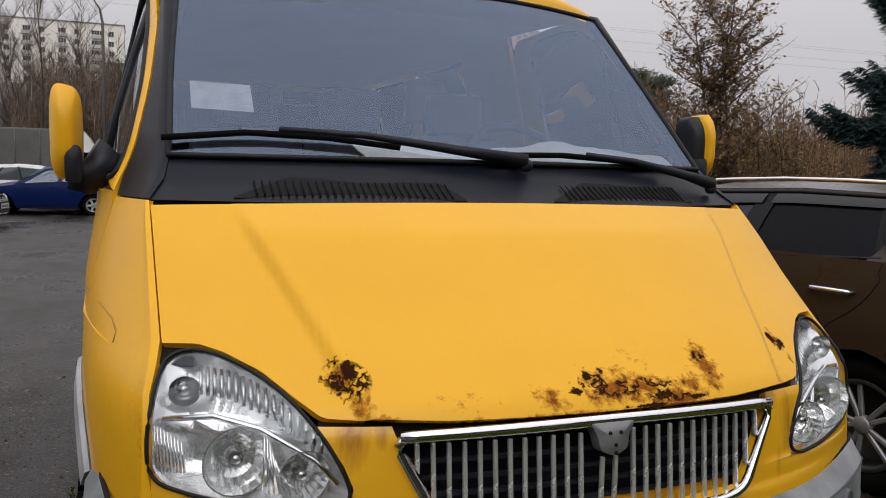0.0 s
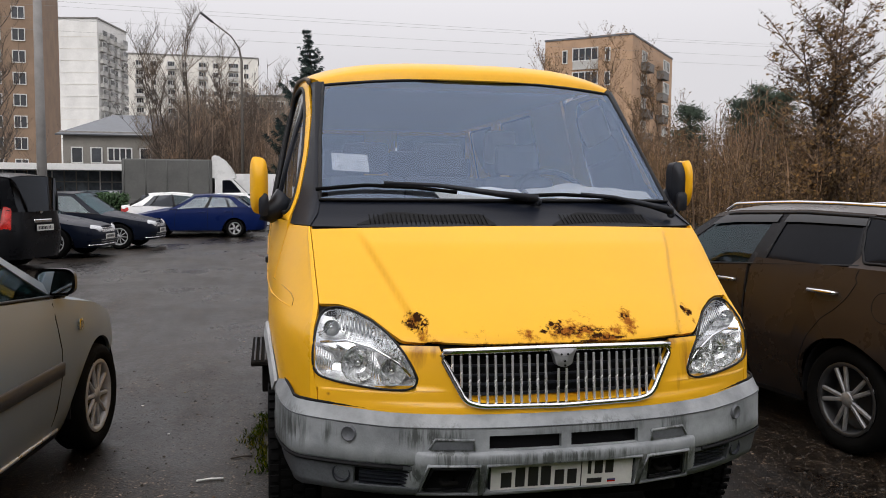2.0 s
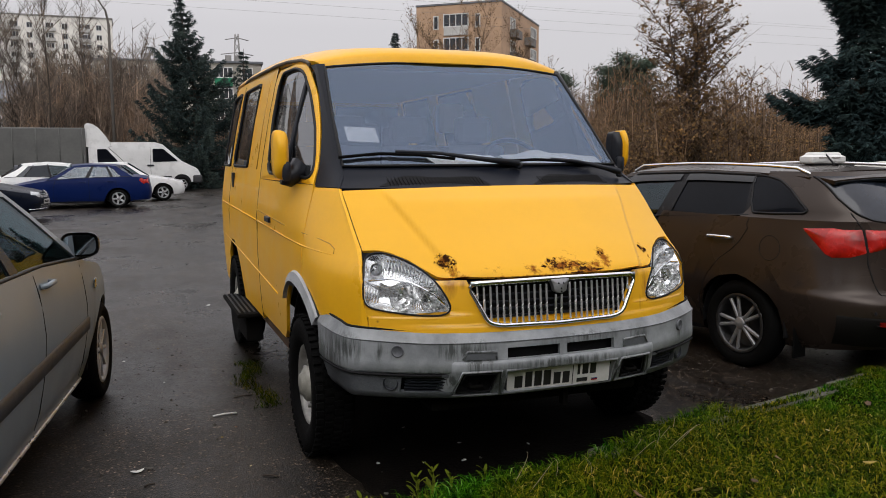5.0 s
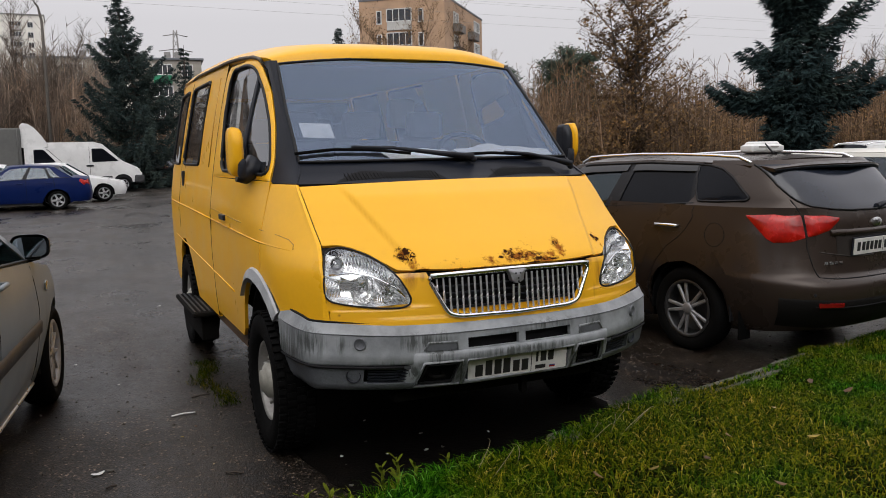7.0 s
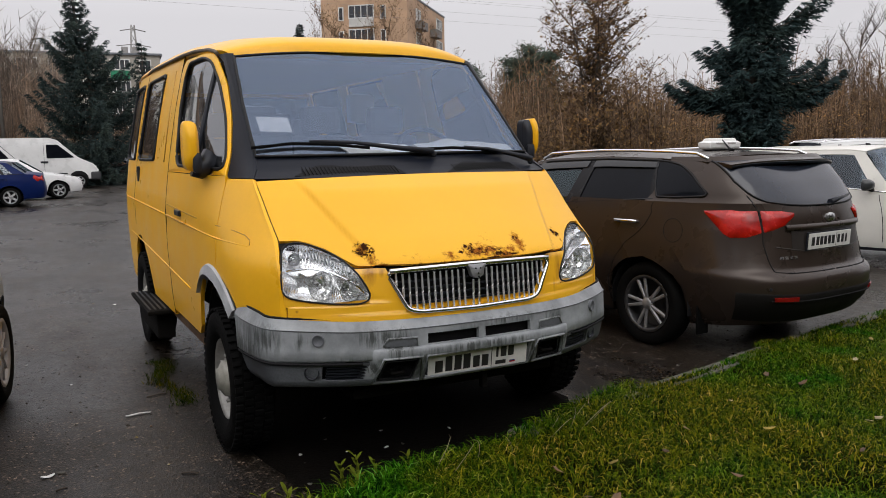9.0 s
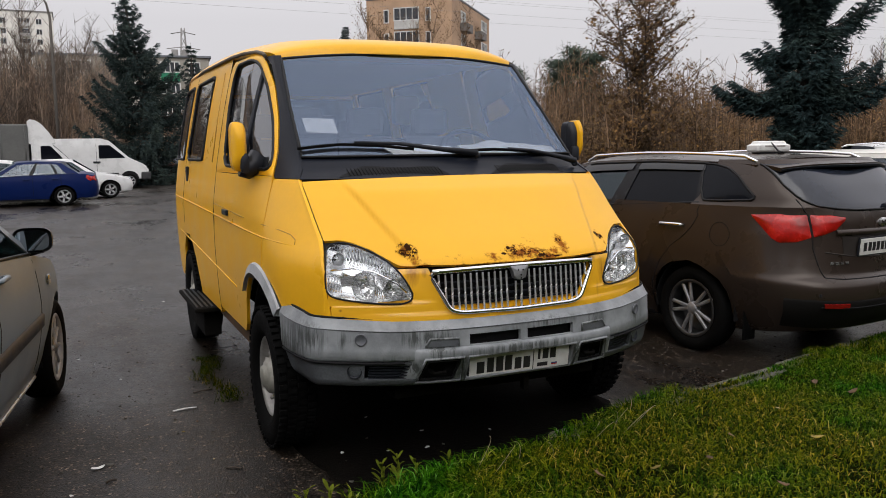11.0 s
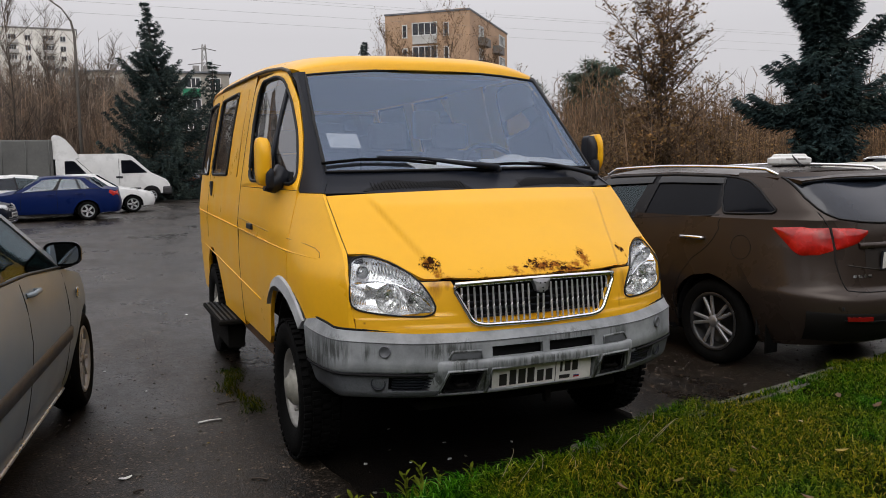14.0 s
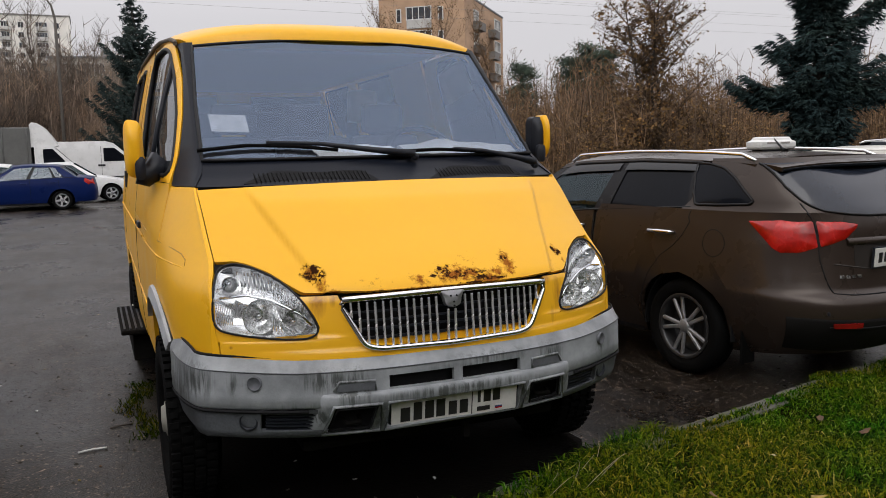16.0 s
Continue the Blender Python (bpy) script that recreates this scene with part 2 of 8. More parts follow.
def streaked_yellow():
    """Yellow enamel with faint brown runs below the rusted lip."""
    m, n, l, b = nodes_of("streaked_yellow_paint")
    co = n.new("ShaderNodeTexCoord").outputs["Object"]
    mp = n.new("ShaderNodeMapping")
    mp.inputs["Scale"].default_value = (60, 60, 5)
    l.new(co, mp.inputs[0])
    runs = noise_node(n, l, 1.0, 6, 0.7, mp.outputs[0])
    where = blobs(n, l, co, ((-.50, .99, .11, .5, .8), (.50, .93, .14, .35, .7), (.44, .99, .05, .8, .7), (-.45, .985, .05, .8, .6), (.0, .787, .02, 2, .7), (.47, .84, .10, .3, .5), (-.80, .82, .012, 1, .9)))
    mul = n.new("ShaderNodeMath")
    mul.operation = "MULTIPLY"
    l.new(where, mul.inputs[0])
    l.new(runs.outputs[0], mul.inputs[1])
    mask = ramp_node(n, l, mul.outputs[0], [(0.14, 0.0), (0.42, 0.85)])
    fine = noise_node(n, l, 3.0, 4, 0.6, co)
    tone = ramp_node(n, l, fine.outputs[0], [(0.3, tuple(c * 0.95 for c in YELLOW)), (0.7, YELLOW)])
    col = mix_node(n, l, mask.outputs[0], tone.outputs[0], (0.26, 0.085, 0.012))
    l.new(col.outputs[0], b.inputs["Base Color"])
    b.inputs["Roughness"].default_value = 0.36
    b.inputs["Coat Weight"].default_value = 0.3
    b.inputs["Coat Roughness"].default_value = 0.08
    return m


def weathered_bumper():
    """Grey unpainted bumper plastic with dark vertical runs of dirt."""
    m, n, l, b = nodes_of("weathered_grey_plastic")
    co = n.new("ShaderNodeTexCoord").outputs["Object"]
    mp = n.new("ShaderNodeMapping")
    mp.inputs["Scale"].default_value = (48, 48, 4)
    l.new(co, mp.inputs[0])
    runs, patch = noise_node(n, l, 1.0, 5, 0.7, mp.outputs[0]), noise_node(n, l, 4, 5, 0.65, co)
    tone = ramp_node(n, l, patch.outputs[0], [(0.30, (0.095, 0.102, 0.110)), (0.64, (0.275, 0.290, 0.300))])
    both = n.new("ShaderNodeMath")
    both.operation = "MULTIPLY"
    sharp_runs = ramp_node(n, l, runs.outputs[0], [(0.40, 0.08), (0.60, 1.0)])
    l.new(sharp_runs.outputs[0], both.inputs[0])
    where = blobs(n, l, co, ((-.93, .70, .10, .9, .62), (-.80, .69, .07, .9, .50), (-.40, .66, .11, .8, .85), (-.33, .55, .10, .8, .9), (.05, .70, .05, 5, .40), (.42, .70, .07, 1.4, .62), (.33, .56, .08, .9, .8), (.75, .66, .06, 1.6, .40), (-.6, .60, .04, 4, .40), (0, .625, .03, 14, .75), (0, .60, .02, 20, .6), (-1.0, .66, .08, 1.4, .8), (.15, .72, .05, 6, .45), (-.5, .70, .06, 2, .75), (-.52, .56, .05, .8, .85), (.50, .58, .05, .8, .7), (0, .612, .02, 24, .55), (-1.1, .70, .1, 1.2, .6)))
    l.new(where, both.inputs[1])
    dirt = ramp_node(n, l, both.outputs[0], [(0.08, 0.0), (0.40, 0.93)])
    col = mix_node(n, l, dirt.outputs[0], tone.outputs[0], (0.045, 0.050, 0.047))
    l.new(col.outputs[0], b.inputs["Base Color"])
    b.inputs["Roughness"].default_value = 0.42
    bp = n.new("ShaderNodeBump")
    bp.inputs["Strength"].default_value, bp.inputs["Distance"].default_value = 0.08, 0.01
    fine = noise_node(n, l, 150, 3, 0.6, co)
    l.new(fine.outputs[0], bp.inputs["Height"])
    l.new(bp.outputs[0], b.inputs["Normal"])
    return m


M["rusty_yellow"] = worn_yellow()
M["gutter"] = surface("grimy_gutter", (0.095, 0.075, 0.055), 0.7, 0, 0.5, 6, 60, 0.2)
# darker yellow that paints the shade of side creases and a pillar groove
M["crease_shade"] = surface("shaded_yellow_crease", (0.42, 0.20, 0.01), 0.5, 0, 0.3, 9, 60, 0.1)
M["bumper"] = weathered_bumper()
M["streaked_yellow"] = streaked_yellow()


def paint(name, base, flake=0.5, rough=0.28, gloss=0.5):
    m = surface(name, base, rough, flake, 0.07, 2.5, 300, 0.02, 0.6 * gloss)
    m.node_tree.nodes["Principled BSDF"].inputs["Specular IOR Level"].default_value = gloss
    return m


# ---- mesh helpers ----
def part(name, bm, material, parent, label=""):
    me = bpy.data.meshes.new(name)
    bm.to_mesh(me)
    bm.free()
    me.materials.append(material)
    ob = new(name, me)
    ob.parent = parent
    if label:
        tagged(ob, label)
    return ob


def thing(name, label, category, m=None, group="", kind=""):
    ob = new(name)
    ob.empty_display_size = 0.1
    if m is not None:
        ob.matrix_basis = m
    return tagged(ob, label, category, group, kind)


def tab(table, v):
    return float(np.interp(v, [a for a, _ in table], [b for _, b in table]))


def span(a, b, n):
    return [a + (b - a) * i / n for i in range(n + 1)]


def slab(rows, depth=0.02, ref=(0, 2, 1), bm=None, keep=None, smooth=True):
    """A curved sheet with thickness: rows of points, thickened away from its outer side, which faces away from ref. keep(i, j) leaves cells open."""
    bm = bm or bmesh.new()
    p = np.array([[tuple(c) for c in r] for r in rows], float)
    nr, nc = p.shape[:2]
    du, dv = np.gradient(p, axis=1), np.gradient(p, axis=0)
    nn = np.cross(du, dv)
    nn /= np.maximum(np.linalg.norm(nn, axis=2, keepdims=True), 1e-9)
    if ((p - np.array(ref)) * nn).sum() < 0:
        nn = -nn
    q = p - nn * depth
    turn = float((np.cross(p[0, -1] - p[0, 0], p[-1, 0] - p[0, 0]) * nn.mean((0, 1))).sum()) < 0
    top = [[bm.verts.new(c) for c in r] for r in p]
    low = [[bm.verts.new(c) for c in r] for r in q]
    cells = {(i, j) for i in range(nr - 1) for j in range(nc - 1) if keep is None or keep(i, j)}

    def face(vs, soft):
        if turn:
            vs = vs[::-1]
        try:
            f = bm.faces.new(vs)
            f.smooth = soft
        except ValueError:
            pass

    for i, j in cells:
        face((top[i][j], top[i][j + 1], top[i + 1][j + 1], top[i + 1][j]), smooth)
        face((low[i][j], low[i + 1][j], low[i + 1][j + 1], low[i][j + 1]), smooth)
        for (a, b), c in ((((i, j), (i, j + 1)), (i - 1, j)), (((i, j + 1), (i + 1, j + 1)), (i, j + 1)), (((i + 1, j + 1), (i + 1, j)), (i + 1, j)), (((i + 1, j), (i, j)), (i, j - 1))):
            if c not in cells:
                face((top[a[0]][a[1]], low[a[0]][a[1]], low[b[0]][b[1]], top[b[0]][b[1]]), False)
                for g in (top, low):
                    e = bm.edges.get((g[a[0]][a[1]], g[b[0]][b[1]]))
                    if e:
                        e.smooth = False
    loose = [v for v in bm.verts if not v.link_faces]
    for v in loose:
        bm.verts.remove(v)
    return bm


def cap(outline, f, bulge=0.0, depth=0.02, rings=5, bm=None, power=2.0):
    """Fills an outline (a, b) on a surface f(a, b, height) in rings, domed by bulge, with a rim going back by depth."""
    bm = bm or bmesh.new()
    ca = sum(a for a, _ in outline) / len(outline)
    cb = sum(b for _, b in outline) / len(outline)
    loops = []
    for k in range(rings):
        s = 1 - k / rings
        loops.append([bm.verts.new(f(ca + (a - ca) * s, cb + (b - cb) * s, bulge * (1 - s ** power))) for a, b in outline])
    mid = bm.verts.new(f(ca, cb, bulge))
    rim = [bm.verts.new(f(a, b, -depth)) for a, b in outline]
    n = len(outline)
    for i in range(n):
        j = (i + 1) % n
        bm.faces.new((rim[i], rim[j], loops[0][j], loops[0][i]))
        for k in range(rings - 1):
            bm.faces.new((loops[k][i], loops[k][j], loops[k + 1][j], loops[k + 1][i])).smooth = True
        bm.faces.new((loops[-1][i], loops[-1][j], mid)).smooth = True
        e = bm.edges.get((loops[0][i], loops[0][j]))
        e.smooth = False
    bmesh.ops.recalc_face_normals(bm, faces=bm.faces)
    return bm


def tube(points, r, sides=8, bm=None, closed=False, flat=1.0):
    """A round bar along points; r a number or one for each point."""
    bm = bm or bmesh.new()
    pts = [Vector(p) for p in points]
    n = len(pts)
    rings = []
    for i, p in enumerate(pts):
        a = pts[(i - 1) % n] if closed or i else p
        b = pts[(i + 1) % n] if closed or i < n - 1 else p
        t = (b - a).normalized()
        up = Vector((0, 0, 1)) if abs(t.z) < 0.9 else Vector((0, 1, 0))
        s = t.cross(up).normalized()
        w = s.cross(t)
        rr = r[i] if isinstance(r, (list, tuple)) else r
        rings.append([bm.verts.new(p + (s * math.cos(2 * math.pi * k / sides) + w * flat * math.sin(2 * math.pi * k / sides)) * rr) for k in range(sides)])
    for i in range(n if closed else n - 1):
        a, b = rings[i], rings[(i + 1) % n]
        for k in range(sides):
            bm.faces.new((a[k], a[(k + 1) % sides], b[(k + 1) % sides], b[k])).smooth = True
    if not closed:
        bm.faces.new(rings[0])
        bm.faces.new(rings[-1][::-1])
    bmesh.ops.recalc_face_normals(bm, faces=bm.faces)
    return bm


def box(c, size, bevel=0.0, bm=None, m=None, segments=2):
    bm = bm or bmesh.new()
    made = bmesh.ops.create_cube(bm, size=1.0)["verts"]
    for v in made:
        v.co = Vector((c[0] + v.co.x * size[0], c[1] + v.co.y * size[1], c[2] + v.co.z * size[2]))
    if bevel:
        es = list({e for v in made for e in v.link_edges})
        got = bmesh.ops.bevel(bm, geom=es, offset=bevel, segments=segments, profile=0.6, affect="EDGES")
        made = list({v for f in got["faces"] for v in f.verts} | {v for v in made if v.is_valid})
    if m is not None:
        bmesh.ops.transform(bm, matrix=m, verts=[v for v in made if v.is_valid])
    return bm


def lathe(profile, steps=32, bm=None, m=None):
    """Turns (radius, x) round the x axis."""
    bm = bm or bmesh.new()
    rings = []
    for r, x in profile:
        if r < 1e-5:
            rings.append([bm.verts.new((x, 0, 0))])
        else:
            rings.append([bm.verts.new((x, r * math.cos(2 * math.pi * k / steps), r * math.sin(2 * math.pi * k / steps))) for k in range(steps)])
    made = [v for r in rings for v in r]
    for a, b in zip(rings, rings[1:]):
        for k in range(steps):
            k2 = (k + 1) % steps
            vs = [a[k % len(a)], a[k2 % len(a)], b[k2 % len(b)], b[k % len(b)]]
            vs = list(dict.fromkeys(vs))
            if len(vs) > 2:
                bm.faces.new(vs).smooth = True
    bmesh.ops.recalc_face_normals(bm, faces=bm.faces)
    if m is not None:
        bmesh.ops.transform(bm, matrix=m, verts=made)
    return bm


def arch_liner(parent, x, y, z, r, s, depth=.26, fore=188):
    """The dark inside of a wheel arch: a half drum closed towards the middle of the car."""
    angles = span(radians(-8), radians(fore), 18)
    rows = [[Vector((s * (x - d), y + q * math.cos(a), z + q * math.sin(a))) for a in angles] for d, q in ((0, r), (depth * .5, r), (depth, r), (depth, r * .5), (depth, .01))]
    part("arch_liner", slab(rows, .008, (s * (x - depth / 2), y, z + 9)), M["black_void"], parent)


def mirrored(bm):
    """Flips a mesh to the other side of x = 0."""
    for v in bm.verts:
        v.co.x = -v.co.x
    bmesh.ops.reverse_faces(bm, faces=bm.faces)
    return bm


def quad_cloud(name, verts, faces, material, parent=None, smooth=False):
    me = bpy.data.meshes.new(name)
    me.from_pydata(verts, [], faces)
    me.materials.append(material)
    ob = new(name, me)
    ob.parent = parent
    return ob


def rounded(points, r=0.02, steps=3):
    """Rounds the corners of a closed outline."""
    out, n = [], len(points)
    for i in range(n):
        p, a, b = (Vector(points[k % n]) for k in (i, i - 1, i + 1))
        da, db = a - p, b - p
        q = min(r, da.length * 0.45, db.length * 0.45)
        s, e = p + da.normalized() * q, p + db.normalized() * q
        for k in range(steps + 1):
            t = k / steps
            c = s * (1 - t) ** 2 + p * 2 * t * (1 - t) + e * t * t
            out.append((c.x, c.y))
    return out

# ---- ground: wet asphalt, kerb, lawn ----
def wet_asphalt():
    m, n, l, b = nodes_of("wet_asphalt")
    co = n.new("ShaderNodeTexCoord").outputs["Object"]
    wide, mid, grit = noise_node(n, l, 0.35, 5, 0.6, co), noise_node(n, l, 2.2, 6, 0.65, co), noise_node(n, l, 130, 3, 0.7, co)
    stone = n.new("ShaderNodeTexVoronoi")
    stone.inputs["Scale"].default_value = 95
    l.new(co, stone.inputs["Vector"])
    tone = ramp_node(n, l, mid.outputs[0], [(0.3, (0.0046, 0.0038, 0.0031)), (0.7, (0.0165, 0.0132, 0.0102))])
    lane = n.new("ShaderNodeMapping")
    lane.inputs["Rotation"].default_value = (0, 0, radians(7))
    lane.inputs["Scale"].default_value = (1.3, 0.45, 1)
    l.new(co, lane.inputs[0])
    tracks = noise_node(n, l, 1.0, 5, 0.65, lane.outputs[0])
    worn = ramp_node(n, l, tracks.outputs[0], [(0.36, (0.50, 0.40, 0.32)), (0.5, (1.0, 0.90, 0.80)), (0.62, (1.7, 1.6, 1.5))])
    tone = mix_node(n, l, 1.0, tone.outputs[0], worn.outputs[0], "MULTIPLY")
    blot = noise_node(n, l, 14, 6, 0.7, co)
    patchy = ramp_node(n, l, blot.outputs[0], [(0.36, 0.30), (0.5, 0.9), (0.64, 2.0)])
    tone = mix_node(n, l, 1.0, tone.outputs[0], patchy.outputs[0], "MULTIPLY")
    fleck = ramp_node(n, l, stone.outputs["Color"], [(0.2, 0.3), (0.6, 0.9), (0.80, 2.6), (0.93, 12.0)])
    col = mix_node(n, l, 1.0, tone.outputs[0], fleck.outputs[0], "MULTIPLY")
    l.new(col.outputs[0], b.inputs["Base Color"])
    damp = mix_node(n, l, 0.5, wide.outputs[0], tracks.outputs[0])
    damp = mix_node(n, l, 0.16, damp.outputs[0], blot.outputs[0])
    wet = ramp_node(n, l, damp.outputs[0], [(0.40, 0.20), (0.47, 0.32), (0.53, 0.46), (0.60, 0.60)])
    l.new(wet.outputs[0], b.inputs["Roughness"])
    b.inputs["Specular IOR Level"].default_value = 0.31
    bp = n.new("ShaderNodeBump")
    bp.inputs["Strength"].default_value, bp.inputs["Distance"].default_value = 0.5, 0.006
    both = mix_node(n, l, 0.5, grit.outputs[0], stone.outputs["Distance"])
    l.new(both.outputs[0], bp.inputs["Height"])
    l.new(bp.outputs[0], b.inputs["Normal"])
    return m


M["asphalt"] = wet_asphalt()
M["soil"] = surface("mossy_soil", (0.008, 0.010, 0.002), 0.95, 0, 0.55, 3, 40, 0.6)
M["soil"].node_tree.nodes["Principled BSDF"].inputs["Specular IOR Level"].default_value = 0.0
M["kerb"] = surface("worn_concrete", (0.085, 0.08, 0.066), 0.8, 0, 0.4, 5, 60, 0.4)


def kerb_y(x):
    k = min(1, max(0, (x - .1) / 1.0))
    return (-.12 + .235 * x) * (1 - k) + (.05 + .207 * x) * k


LAWN_LEFT = -.92
bm = bmesh.new()
for x, y in ((-2500, -2500), (2500, -2500), (2500, 2500), (-2500, 2500)):
    bm.verts.new((x, y, 0))
bm.faces.new(bm.verts)
ground = part("ground", bm, M["asphalt"], None)
tagged(ground, "dark wet asphalt of the car park", "ground", kind="structure")


def lawn_z(x, y):
    return .115 + .035 * noise.noise((x * .8, y * .8, 0)) + .012 * noise.noise((x * 4, y * 4, 5)) + .05 * min(1, max(0, (kerb_y(x) - y) / 2.5))


bm = bmesh.new()
xs = span(LAWN_LEFT, 12, 70)
rows = []
for v in span(0, 1, 40):
    row = []
    for x in xs:
        x2 = x
        y = kerb_y(x) - .10 - 5.5 * v ** 1.3
        if x < LAWN_LEFT + 1.2:
            x2 = x - .66 * v * (LAWN_LEFT + 1.2 - x) / 1.2
        row.append(Vector((x2, y, lawn_z(x2, y))))
    rows.append(row)
slab(rows, .12, (3, -2, -5), bm)
lawn = part("lawn", bm, M["soil"], None)
tagged(lawn, "mossy soil of the lawn beside the car park", "lawn", kind="structure")

kerb = thing("kerb", "worn concrete kerb along the lawn", "kerb", kind="structure")
u = Vector((1, .207, 0)).normalized()
for k in range(1, 13):
    c = Vector((-.27 + k * .995, 0, 0))
    c.y = kerb_y(c.x)
    bm = box((0, 0, 0), (.985, .13, .24), .018)
    for v in bm.verts:
        v.co += Vector((0, 0, .008 * noise.noise(v.co * 3 + Vector((k, 0, 0)))))
    o = part("kerb_stone", bm, M["kerb"], kerb)
    o.matrix_basis = Matrix.Translation(c + Vector((0, -.06, .005 + .012 * math.sin(k * 2.3)))) @ Matrix.Rotation(math.atan2(u.y, u.x) + .01 * math.sin(k * 5), 4, "Z") @ Matrix.Rotation(.012 * math.sin(k * 3.1), 4, "Y")

# ---- the yellow minibus: front to -y, centre line x = 0 ----
NOSE = [(.40, -.03), (.76, -.055), (.80, -.051), (.90, -.045), (.985, -.033), (1.02, -.012), (1.05, .025), (1.10, .087), (1.2, .22), (1.3, .345), (1.385, .46), (1.43, .55), (1.5, .655), (1.7, .871), (2.06, 1.26), (2.2, 1.5)]
BOW = [(.4, .34), (1.0, .34), (1.2, .30), (1.38, .25), (1.5, .2), (2.06, .19), (2.2, .19)]
HALF = [(.4, .97), (.6, .99), (.9, 1.005), (1.17, 1.005), (1.4, .975), (1.5, .96), (1.8, .905), (2.0, .86), (2.1, .835), (2.14, .825), (2.2, .805)]
CORNER = [(.4, .86), (.85, .86), (1.05, .855), (1.1, .838), (1.38, .846), (1.5, .80), (2.06, .775), (2.2, .7)]
REAR = 4.75


def front_y(x, z):
    return tab(NOSE, z) + tab(BOW, z) * abs(x) ** 2.6


def side_x(y, z):
    wc, w0 = tab(CORNER, z), tab(HALF, z)
    t = min(1, max(0, (y - front_y(wc, z)) / (1.0 if z < 1.4 else 0.8)))
    back = max(0, (y - 4.2) / 0.55)
    return w0 - (w0 - wc) * (1 - t) ** 3 - 0.05 * back ** 2


def on_front(x, z, h=0.0):
    """A point of the front skin, h metres out of it."""
    e = 0.01
    n = Vector(((front_y(x + e, z) - front_y(x - e, z)) / (2 * e), -1, (front_y(x, z + e) - front_y(x, z - e)) / (2 * e))).normalized()
    return Vector((x, front_y(x, z), z)) + n * h


def on_side(s):
    def f(y, z, h=0.0):
        return Vector((s * (side_x(y, z) + h), y, z))
    return f


def wheel(kind):
    """A wheel about its own hub, outer side to -x."""
    w = thing("wheel", "", "")
    if kind == "van":
        tyre = lathe([(.20, .02), (.205, -.07), (.25, -.10), (.31, -.105), (.342, -.095), (.353, -.075), (.352, 0), (.352, .06), (.352, .075), (.31, .105), (.2, .08)], 48)
        part("tyre", tyre, M["rubber"], w)
        bm = bmesh.new()
        for k in range(54):
            a = 2 * math.pi * k / 54
            for x, d, s in ((-.082, 0, .035), (-.035, .5, .04), (.012, 0, .04), (.06, .5, .04)):
                box((x, 0, .359), (s, .024, .014), 0, bm, Matrix.Rotation(a + d * 2 * math.pi / 54, 4, "X"))
        part("tread", bm, M["rubber"], w)
        part("rim", lathe([(.215, -.06), (.205, -.075), (.195, -.06), (.185, -.02), (.16, -.015), (.13, -.045), (.10, -.05), (.095, -.05), (0, -.05)], 40), M["steel_rim"], w, "grey painted steel rim")
        part("hub_cap", lathe([(.092, -.05), (.09, -.075), (.075, -.088), (.06, -.092), (.055, -.105), (.02, -.108), (0, -.108)], 28), M["hub_cream"], w, "scuffed cream hub cover")
        nut = lathe([(.012, -.05), (.012, -.065), (0, -.068)], 6)
        me = bpy.data.meshes.new("nut")
        nut.to_mesh(me)
        me.materials.append(M["steel_rim"])
        for k in range(6):
            a = math.pi / 3 * k
            o = new("nut", me)
            o.parent, o.location = w, (0, .118 * math.cos(a), .118 * math.sin(a))
    return w


M["hub_cream"] = surface("hub_cream_paint", (0.30, 0.29, 0.25), 0.55, 0.1, 0.25, 14, 70, 0.1)


